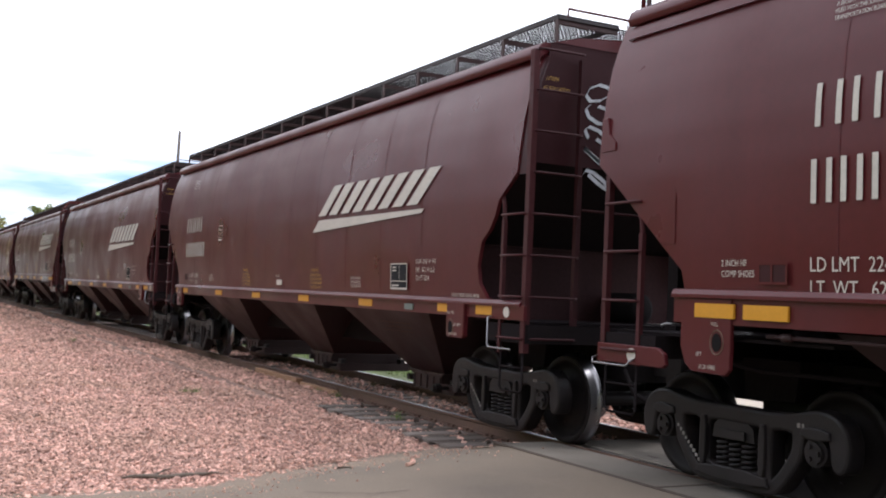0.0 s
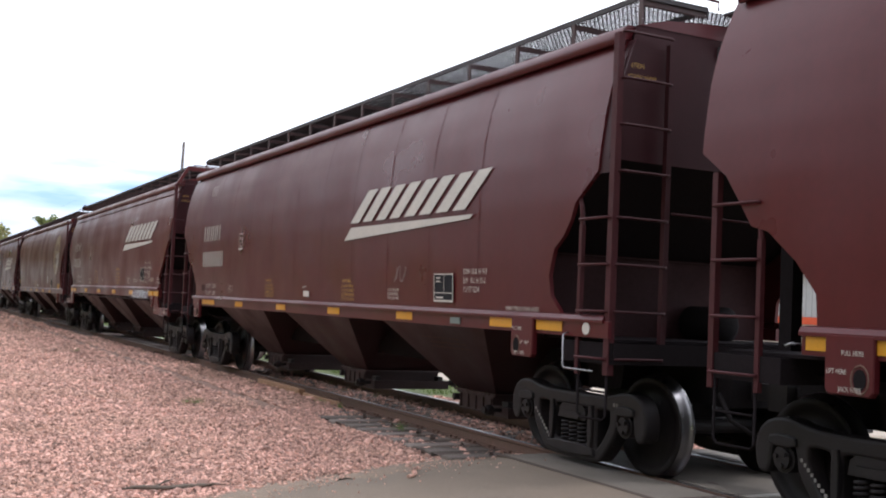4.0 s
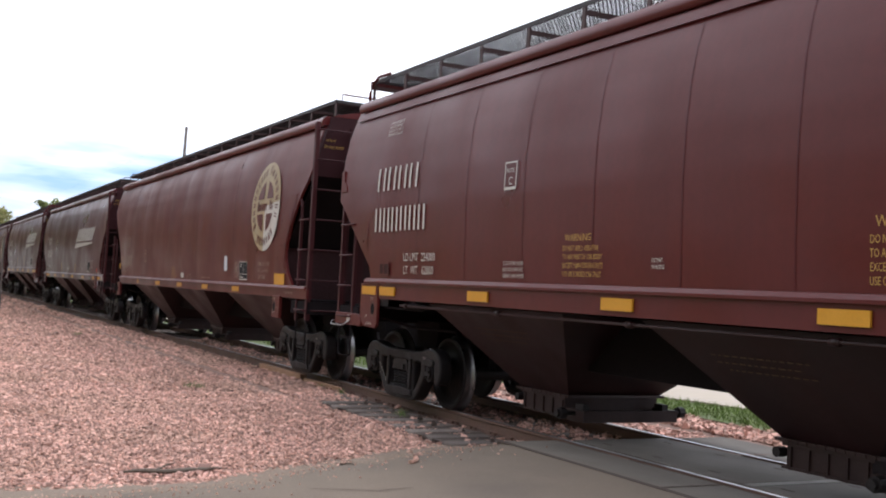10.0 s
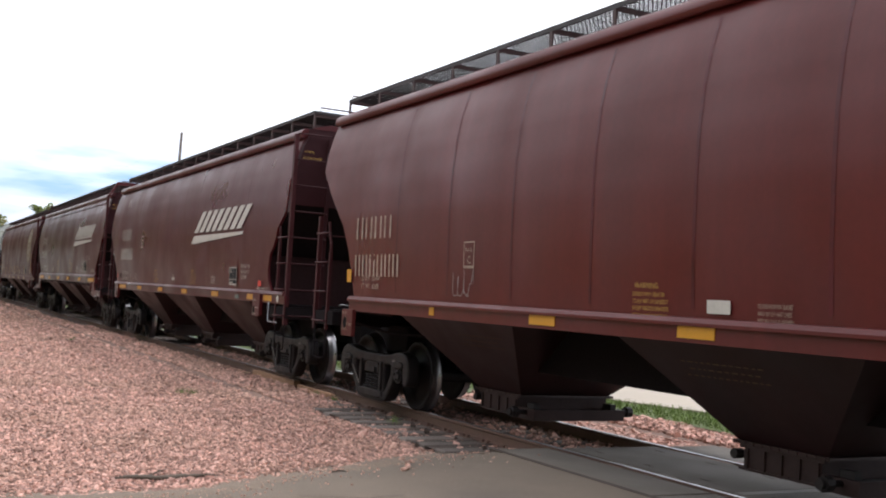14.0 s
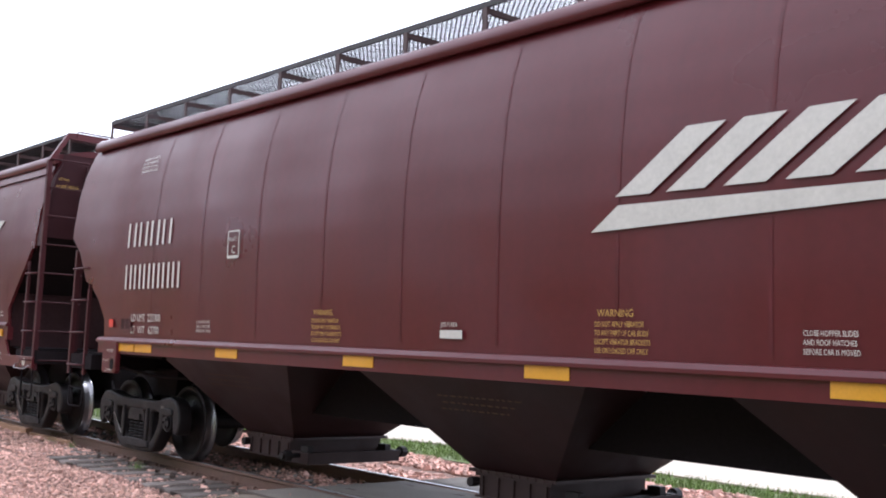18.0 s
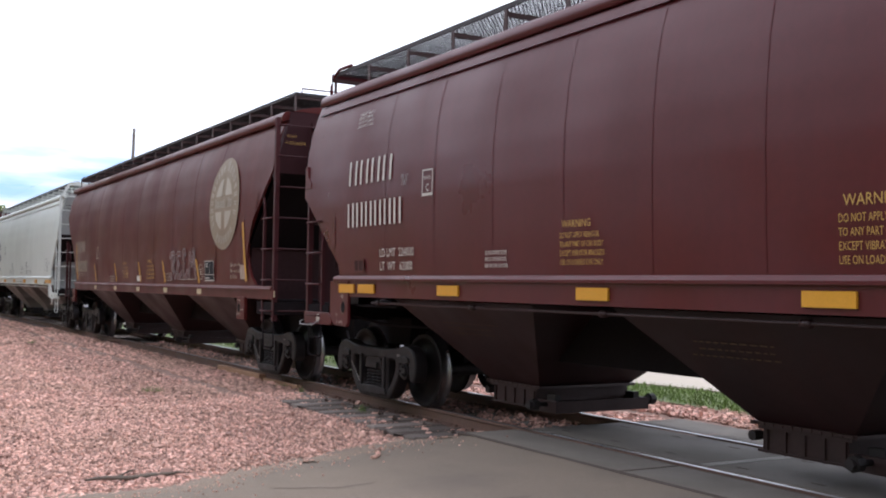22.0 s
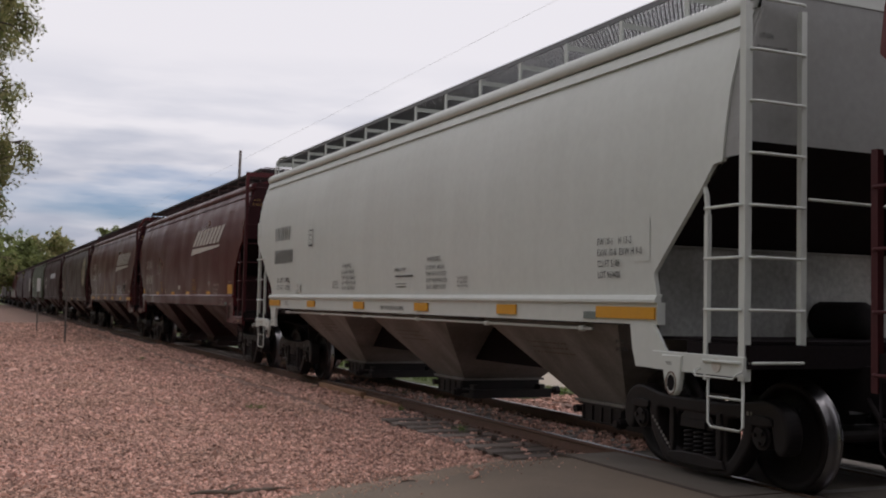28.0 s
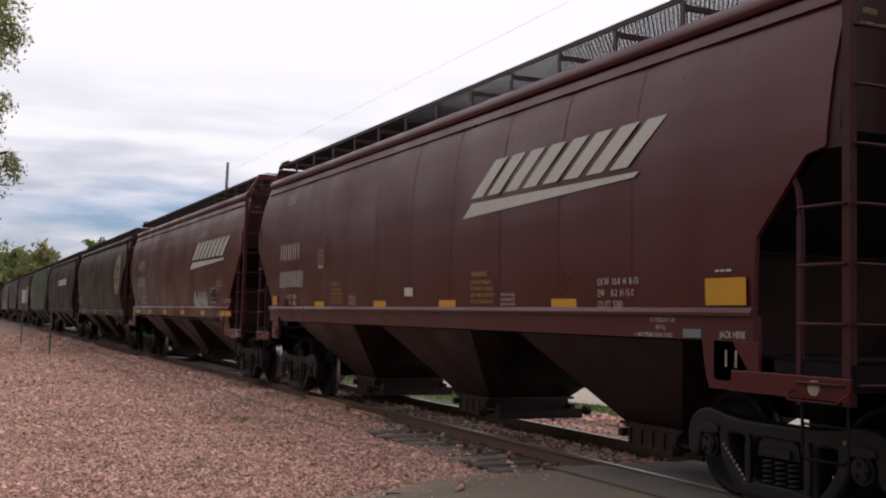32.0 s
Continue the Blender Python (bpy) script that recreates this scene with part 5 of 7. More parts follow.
def reflectors(car, spec, xs, mat=None):
    z0, z1 = (1.375, 1.475) if spec["kind"] not in ("slant", "step") else (1.485, 1.60)
    if spec["kind"] == "step":
        z0, z1 = 1.66, 1.80
    for x, w in xs:
        y = (1.645 if spec["kind"] == "slant" else 1.628) if spec["kind"] != "step" else half_width(1.7) + 0.016
        part("reflector", Geo().box(x - w / 2, x + w / 2, -y, -y + 0.022, z0, z1), mat or spec.get("reflect", YELLOW), car)


def decorate(car, spec, post, half):
    c = spec["centre"]
    ink = spec.get("ink", WHITE)
    warn = spec.get("warn", GOLD)
    if spec.get("logo"):
        x, z, w = spec["logo"]
        slanted_logo(car, x - c, z, w, WHITE)
    if spec.get("disc"):
        x, z, r = spec["disc"]
        round_logo(car, x - c, z, r, spec.get("film", CREAM), spec.get("film_ink", spec["paint"]), spec.get("fresh"))
    if spec.get("marks"):
        x, z, h = spec["marks"]
        bars(car, x - c + h * 0.04, z, 4, h * 0.74, h, h * 0.30, ink, "initials_mark")
        bars(car, x - c - h * 0.02, z - h * 1.74, 6, h * 0.60, h, h * 0.24, ink, "number_mark")
    if spec.get("limits"):
        x, z, size, text = spec["limits"]
        stencil(car, text, x - c, z, size, ink, squeeze=1.02 if spec["paint"] is GREY else 0.88)
    if spec.get("marks") and spec["kind"] != "bowed" and spec["paint"] is not GREY and spec.get("near", True):
        stencil(car, "OWNERSHIP SUBJECT TO|A SECURITY AGREEMENT|FILED WITH THE SURFACE|TRANSPORTATION BOARD", spec["marks"][0] - c + 0.10, 3.85, 0.050, ink, squeeze=0.76)
    if spec.get("plate"):
        x, z = spec["plate"]
        framed_box(car, x - c + 0.02, z - 0.33, 0.25, 0.31, ink)
        stencil(car, "PLATE", x - c + 0.055, z - 0.14, 0.068, ink, squeeze=0.85)
        stencil(car, "C", x - c + 0.105, z - 0.275, 0.125, ink)
    for x, z, size in spec.get("warnings", ()):
        stencil(car, "WARNING", x - c + size * 0.5, z, size * 1.35, warn, squeeze=0.9)
        stencil(car, "DO NOT APPLY VIBRATOR|TO ANY PART OF CAR BODY|EXCEPT VIBRATOR BRACKETS|USE ON LOADED CAR ONLY", x - c, z - size * 1.3, size, warn, squeeze=0.66)
    for x, z, size in spec.get("closes", ()):
        stencil(car, "CLOSE HOPPER SLIDES|AND ROOF HATCHES|BEFORE CAR IS MOVED", x - c, z, size, ink, squeeze=0.7)
    if spec.get("panel"):
        x, z, w, h = spec["panel"]
        consolidated_stencil(car, x - c, z, w, h)
    for x, z, size, text in spec.get("texts", ()):
        stencil(car, text, x - c, z, size, ink, squeeze=0.8, flat=1.626 if z < (1.64 if spec["kind"] in ("slant", "step") else 1.48) else None)
    for x, z, rows in spec.get("print", ()):
        lines(car, x - c, z, rows, ink)
    for x0, x1, z0, z1, mat, nm in spec.get("patches", ()):
        g = Geo()
        plate(g, x0 - c, x1 - c, z0, z1, off=0.024)
        part(nm, g, mat, car)
    reflectors(car, spec, [(x - c, w) for x, w in spec.get("reflectors", ())])
    for x, z0, z1 in spec.get("stripes", ()):
        g = Geo()
        plate(g, x - c + 0.06, x - c + 0.15, z0, z1, -0.42 if z1 < 2.3 else -0.16, off=0.026)
        part("yellow_stripe", g, OCHRE, car, "slanting yellow reflective stripe")
    if spec.get("seal"):
        x, z, r = spec["seal"]
        g = Geo()
        for k in range(14):
            a, b = 0.449 * k, 0.449 * k + 0.33
            g.face(*[(x - c + q * r * math.cos(v), on_side(z + q * r * math.sin(v), 0.022), z + q * r * math.sin(v)) for q, v in ((0.86, a), (1.0, a), (1.0, b), (0.86, b))])
        for k in range(3):
            plate(g, x - c - r * 0.5, x - c + r * 0.5, z - 0.05 + 0.045 * k, z - 0.03 + 0.045 * k, off=0.022)
        tagged(part("round_stencil", g, ink, car), kind="stuff")
    near_side = spec.get("near", True)
    if near_side and spec.get("marks") and spec["kind"] != "bowed":
        x = spec["marks"][0] - c
        tx, tz = {"round": (x + 11.42, 1.37), "slant": (x + 12.1, 1.47), "step": (x + 12.55, 1.45)}[spec["kind"]]
        part("sill_tag", Geo().box(tx, tx + 0.24, -1.634, -1.618, tz, tz + 0.075), SAGE, car, "small grey-green tag on the sill")
        bx, bz = {"round": (x - 0.06, 1.66), "slant": (x + 0.22, 1.78), "step": (x + 0.3, 1.72)}[spec["kind"]]
        bx = spec.get("tack", (bx + c, bz))[0] - c
        g = Geo()
        plate(g, bx, bx + 0.27, bz, bz + 0.13, off=0.024)
        board = part("tack_board", g, DARK if spec["paint"] is not GREY else SEAMGREY, car, "small recessed route card board")
        g = Geo()
        for u, w, v, h in ((0, 0.27, -0.02, 0.02), (0, 0.27, 0.13, 0.02), (-0.02, 0.02, -0.02, 0.17), (0.27, 0.02, -0.02, 0.17), (0.12, 0.02, 0.0, 0.13)):
            plate(g, bx + u, bx + u + w, bz + v, bz + v + h, off=0.03)
        part("board_rim", g, spec["paint"], board)
    if spec.get("chalk"):
        x0, x1, z0, z1, seed = spec["chalk"]
        scrawl(car, x0 - c, x1 - c, z0, z1, 4, 0.012, MIST, seed)
    tag = spec.get("graffiti")
    if spec.get("end_scrawl"):
        rnd = random.Random(31)
        for k in range(5):
            g, z = Geo(), 3.85 - 0.24 * k
            pts = [(post - 0.06, -0.72 + 0.18 * math.cos(2.3 * k + 0.8 * j), z + 0.10 * math.sin(1.7 * k + 0.9 * j)) for j in range(8)]
            rows = [[p, (p[0], p[1] + 0.03, p[2] + 0.035)] for p in pts]
            part("spray_stroke", g.grid(rows), SPRAY, car)
    if tag == 1:
        scrawl(car, -48.74 - c, -46.70 - c, 1.40, 1.64, 24, 0.036, SPRAY, 21)
    if tag == 2:
        sprayed_word(car, -122.1 - c, 1.62)
    if tag == 3:
        scrawl(car, 3.0, 4.6, 1.7, 2.1, 9, 0.05, SPRAY, 23)
    if spec.get("near", True):
        n = spec.get("panels", 13)
        for i in range(1, n):
            x = -post + 2 * post * i / n
            if x < -post + 1.6 or x > post - 1.6 or spec["paint"] is GREY:
                continue
            seam = Geo()
            wide = {"bowed": 0.020, "slant": 0.008}.get(spec["kind"], 0.015)
            plate(seam, x - wide, x + wide, 1.62, 4.10, off=0.004)
            part("weld_seam", seam, spec.get("seam", SEAM), car)
        g = Geo()
        for i, line in enumerate(("CAUTION", "NO SIDE LADDER")):
            vs, fs = words(line, 0.065)
            k = len(g.v)
            y0 = -1.46
            g.v += [(post - 0.062, y0 + u * 0.72, 3.93 - 0.11 * i + v) for u, v in vs]
            g.f += [tuple(k + q for q in f) for f in fs]
        tagged(part("caution_stencil", g, warn, car), kind="stuff")
        if spec["kind"] == "round":
            g = Geo()
            for i, line in enumerate(("SPRG 7 OC D5 5 IC D5", "SPRG 2 B358 2 B351 2", "36 IN 1W WHLS", "AAR NO 24 BRK BM", "CPLR F70CE", "GROUP O HANDBRAKE")):
                vs, fs = words(line, 0.07)
                k = len(g.v)
                g.v += [(post - 0.062, -0.28 + u * 0.62, 3.48 - 0.068 * i + v) for u, v in vs]
                g.f += [tuple(k + q for q in f) for f in fs]
            tagged(part("end_stencil", g, ink, car), kind="stuff")
            g = Geo().box(post - 0.04, post + 0.34, -0.30, 1.25, 4.60, 4.625)
            for y in (-0.28, 0.35, 1.0):
                g.tube([(post - 0.06, y, 4.22), (post + 0.30, y + 0.05, 4.60)], 0.022, 6)
                g.box(post - 0.065, post - 0.03, y - 0.06, y + 0.06, 4.16, 4.28)
            part("crossover_platform", g, GALV, car, "dark grated crossover platform on struts")
        dot = Geo()
        for sx in {"round": (post - 0.30,), "bowed": ()}.get(spec["kind"], (post - 0.30, -post + 0.46)):
            dot.prism([(sx + 0.06 * math.cos(a * 0.524), (1.115 if spec["kind"] in ("slant", "step") else 1.42) + 0.06 * math.sin(a * 0.524)) for a in range(12)], -1.648, -1.64)
        if dot.v:
            tagged(part("round_tag", dot, FADED if spec["kind"] == "step" else WHITE, car), kind="stuff")
        for x in pad_places(spec, post):
            if spec["kind"] == "step" and x > 0:
                continue
            if spec["paint"] is GREY:
                captions = [("PULL", x + 0.77, 1.08), ("LIFT AND", x - 0.06, 1.24), ("JACK HERE", x - 0.04, 1.17)] if x > 0 else [("PULL", x - 0.50, 1.07), ("LIFT AND", x - 0.12, 1.20), ("JACK HERE", x - 0.10, 1.12)]
            elif spec["kind"] == "slant":
                captions = [("PULL", x - 0.07, 1.425), ("LIFT AND", x + 0.30, 1.20), ("JACK HERE", x + 0.33, 1.12)] if x > 0 else [("PULL", x + 0.07, 1.42), ("LIFT", x - 0.10, 1.17), ("JACK HERE", x - 0.06, 1.07)]
            elif spec["kind"] == "bowed":
                captions = [("PULL HERE", x - 0.17, 1.29), ("LIFT HERE", x + 0.02, 1.13), ("JACK HERE", x - 0.16, 1.06)]
            else:
                captions = [("PULL HERE", x - 0.06, 1.36), ("LIFT HERE", x - 0.19, 1.23), ("JACK HERE", x - 0.08, 1.11)] if x < 0 else [("PULL HERE", x - 0.19, 1.36), ("LIFT HERE", x - 0.02, 1.22), ("JACK HERE", x - 0.12, 1.11)]
            g = Geo()
            front = 1.641 if spec["kind"] == "slant" and spec["paint"] is not GREY and x < 0 else 1.665
            for line, dx, dz in captions:
                vs, fs = words(line, 0.05)
                k = len(g.v)
                g.v += [(dx + u * 0.8, -front, dz + v) for u, v in vs]
                g.f += [tuple(k + q for q in f) for f in fs]
            tagged(part("pad_stencil", g, ink, car), kind="stuff")
        rnd = random.Random(int(post * 100))
        for bx in (-4.7, -0.6, 3.6):
            g = Geo()
            for k in range(3):
                zz = 1.16 - 0.06 * k
                yy = -0.64 - 0.937 * (zz - 0.47) - 0.012
                u, end = bx + 0.2 * rnd.random(), bx + 0.9 + 0.3 * rnd.random()
                while u < end:
                    w = 0.03 + 0.05 * rnd.random()
                    g.face((u, yy, zz), (u + w, yy, zz), (u + w, yy - 0.012, zz + 0.012), (u, yy - 0.012, zz + 0.012))
                    u += w + 0.03
            tagged(part("faded_print", g, FAINT, car), kind="stuff")


def scrawl(car, x0, x1, z0, z1, count, width, mat, seed, off=0.026):
    """Loose looping strokes of spray paint."""
    rnd = random.Random(seed)
    for k in range(count):
        a = x0 + (x1 - x0) * (k + 0.1) / count
        wide = (x1 - x0) / count
        pts, ph, up = [], rnd.uniform(0, 6.28), rnd.random() < 0.5
        for j in range(9):
            u = j / 8
            zz = z0 + (z1 - z0) * (0.5 + 0.48 * math.sin(ph + u * rnd.choice((3.2, 4.4))))
            pts.append((a + wide * (0.1 + 1.0 * u + 0.25 * math.sin(ph + 5 * u)), min(z1, max(z0, zz))))
        g = Geo()
        rows = []
        for j, (x, z) in enumerate(pts):
            p, q = pts[max(0, j - 1)], pts[min(8, j + 1)]
            d = Vector((q[0] - p[0], q[1] - p[1], 0))
            d = d.normalized() if d.length > 1e-6 else Vector((1, 0, 0))
            w = width * rnd.uniform(0.4, 0.6)
            r = []
            for s in (-1, 1):
                xx, zz = x - s * d.y * w, z + s * d.x * w
                lift = 1.655 + 0.004 * (k % 3) if zz < 1.53 else half_width(zz) + off + 0.04 * max(0, (1.6 - zz) / 0.07) + 0.002 * (k % 3)
                r.append((xx, -lift, zz))
            rows.append(r)
        g.grid(rows)
        part("spray_stroke", g, mat, car)


def ribbon(path, width, x, z, off):
    """A flat stroke of paint along a path on the near side sheet."""
    rows = []
    for j, (u, v) in enumerate(path):
        p, q = path[max(0, j - 1)], path[min(len(path) - 1, j + 1)]
        d = Vector((q[0] - p[0], q[1] - p[1])).normalized()
        rows.append([(x + u - s * d.y * width, on_side(z + v + s * d.x * width, off), z + v + s * d.x * width) for s in (-1, 1)])
    return Geo().grid(rows)


def soften(pts, times=2):
    """An open path with its bends cut round."""
    for _ in range(times):
        out = [pts[0]]
        for p, q in zip(pts, pts[1:]):
            out += [(p[0] * 0.75 + q[0] * 0.25, p[1] * 0.75 + q[1] * 0.25), (p[0] * 0.25 + q[0] * 0.75, p[1] * 0.25 + q[1] * 0.75)]
        pts = out + [pts[-1]]
    return pts


def sprayed_word(car, x, z):
    """Four round-shouldered sprayed letters: a broad dull pink body inside a thin pale outline."""
    letters = [
        [(0.0, 0.45), (0.10, 0.56), (0.17, 0.52), (0.16, 0.38), (0.13, 0.16), (0.07, 0.02)],
        [(0.16, 0.55), (0.34, 0.56), (0.38, 0.45), (0.24, 0.32), (0.20, 0.30), (0.30, 0.20), (0.40, 0.04)],
        [(0.80, 0.52), (0.60, 0.56), (0.53, 0.44), (0.60, 0.34), (0.70, 0.33), (0.54, 0.28), (0.50, 0.10), (0.66, 0.05), (0.82, 0.17)],
        [(1.13, 0.50), (1.08, 0.60), (0.96, 0.58), (0.98, 0.42), (1.02, 0.30), (0.94, 0.16), (0.98, 0.05), (1.12, 0.07), (1.27, 0.20)],
        [(1.35, 0.05), (1.38, 0.33), (1.42, 0.58), (1.50, 0.42), (1.56, 0.26), (1.63, 0.46), (1.68, 0.66), (1.73, 0.34), (1.80, 0.04)],
    ]
    for pts in letters:
        path = soften(pts)
        part("spray_stroke", ribbon(path, 0.036, x, z, 0.026), ROSE, car)
        sides = []
        for s in (1, -1):
            edge = []
            for j, (u, v) in enumerate(path):
                p, q = path[max(0, j - 1)], path[min(len(path) - 1, j + 1)]
                d = Vector((q[0] - p[0], q[1] - p[1])).normalized()
                edge.append((u - s * d.y * 0.042, v + s * d.x * 0.042))
            sides.append(edge)
        loop = sides[0] + sides[1][::-1]
        part("spray_outline", ribbon(soften(loop + loop[:1], 1), 0.009, x, z, 0.030), MIST, car)


def round_type(c, x, label, **kw):
    """Painted data common to the round-ended cars; x: foot of the first initial."""
    d = dict(kind="round", paint=BROWN, label=label, marks=(x, 2.71, 0.31), limits=(x + 0.27, 1.72, 0.130, "LD LMT  222800|LT  WT   63200"), plate=(x + 2.58, 2.80),
             warnings=[(x + 4.30, 1.85, 0.056), (x + 7.93, 1.85, 0.056)], closes=[(x + 1.95, 1.75, 0.046), (x + 9.58, 1.74, 0.050)],
             logo=(x + 8.0, 2.47, 4.25), panel=(x + 10.95, 1.62, 0.50, 0.31), texts=[(x + 11.7, 1.95, 0.092, "EXW 10-8  H  9-3|EW   8-2  H 15-2|CU FT 5204"), (x + 12.66, 1.56, 0.062, "2 INCH TREAD COND. SHOES"), (x + 6.24, 1.76, 0.052, "JOB F15004")],
             print=[], patches=[(x + 6.30, x + 6.57, 1.62, 1.71, WHITE, "paper_placard")],
             reflectors=[(x - 0.55, 0.45), (x + 0.0, 0.45), (x + 2.72, 0.46), (x + 5.18, 0.46), (x + 7.66, 0.46), (x + 10.14, 0.46), (x + 12.56, 0.46), (x + 13.5, 0.46)])
    d.update(kw)
    d["centre"] = c
    return d


def slant_type(c, x, label, **kw):
    d = dict(kind="slant", paint=BROWN, label=label, deck=4.685, marks=(x, 2.91, 0.32), limits=(x + 0.95, 1.95, 0.15, "LD LMT  224000|LT  WT   62000"), plate=(x + 2.05, 2.97),
             warnings=[(x + 4.75, 2.18, 0.075), (x + 8.0, 2.18, 0.085)], closes=[(x + 3.45, 1.93, 0.06), (x + 9.6, 1.94, 0.062)],
             logo=(x + 8.75, 2.70, 4.25), panel=(x + 11.35, 1.80, 0.49, 0.33), texts=[(x + 11.9, 2.28, 0.085, "EW 8-1    H 13-2|EXW 10-8  EXW H 9-0|CU FT 5188"), (x + 10.5, 1.86, 0.045, "EXTERIOR PAINT")],
             print=[(x + 10.5, 1.83, [(0.75, 0.026)]), (x + 12.7, 1.88, [(0.7, 0.03)] * 2)],
             reflectors=[(x - 0.02, 0.47), (x + 0.58, 0.47), (x + 2.68, 0.46), (x + 5.28, 0.46), (x + 7.9, 0.46), (x + 10.5, 0.46), (x + 12.65, 0.46), (x + 13.2, 0.46)])
    d.update(kw)
    d["centre"] = c
    return d


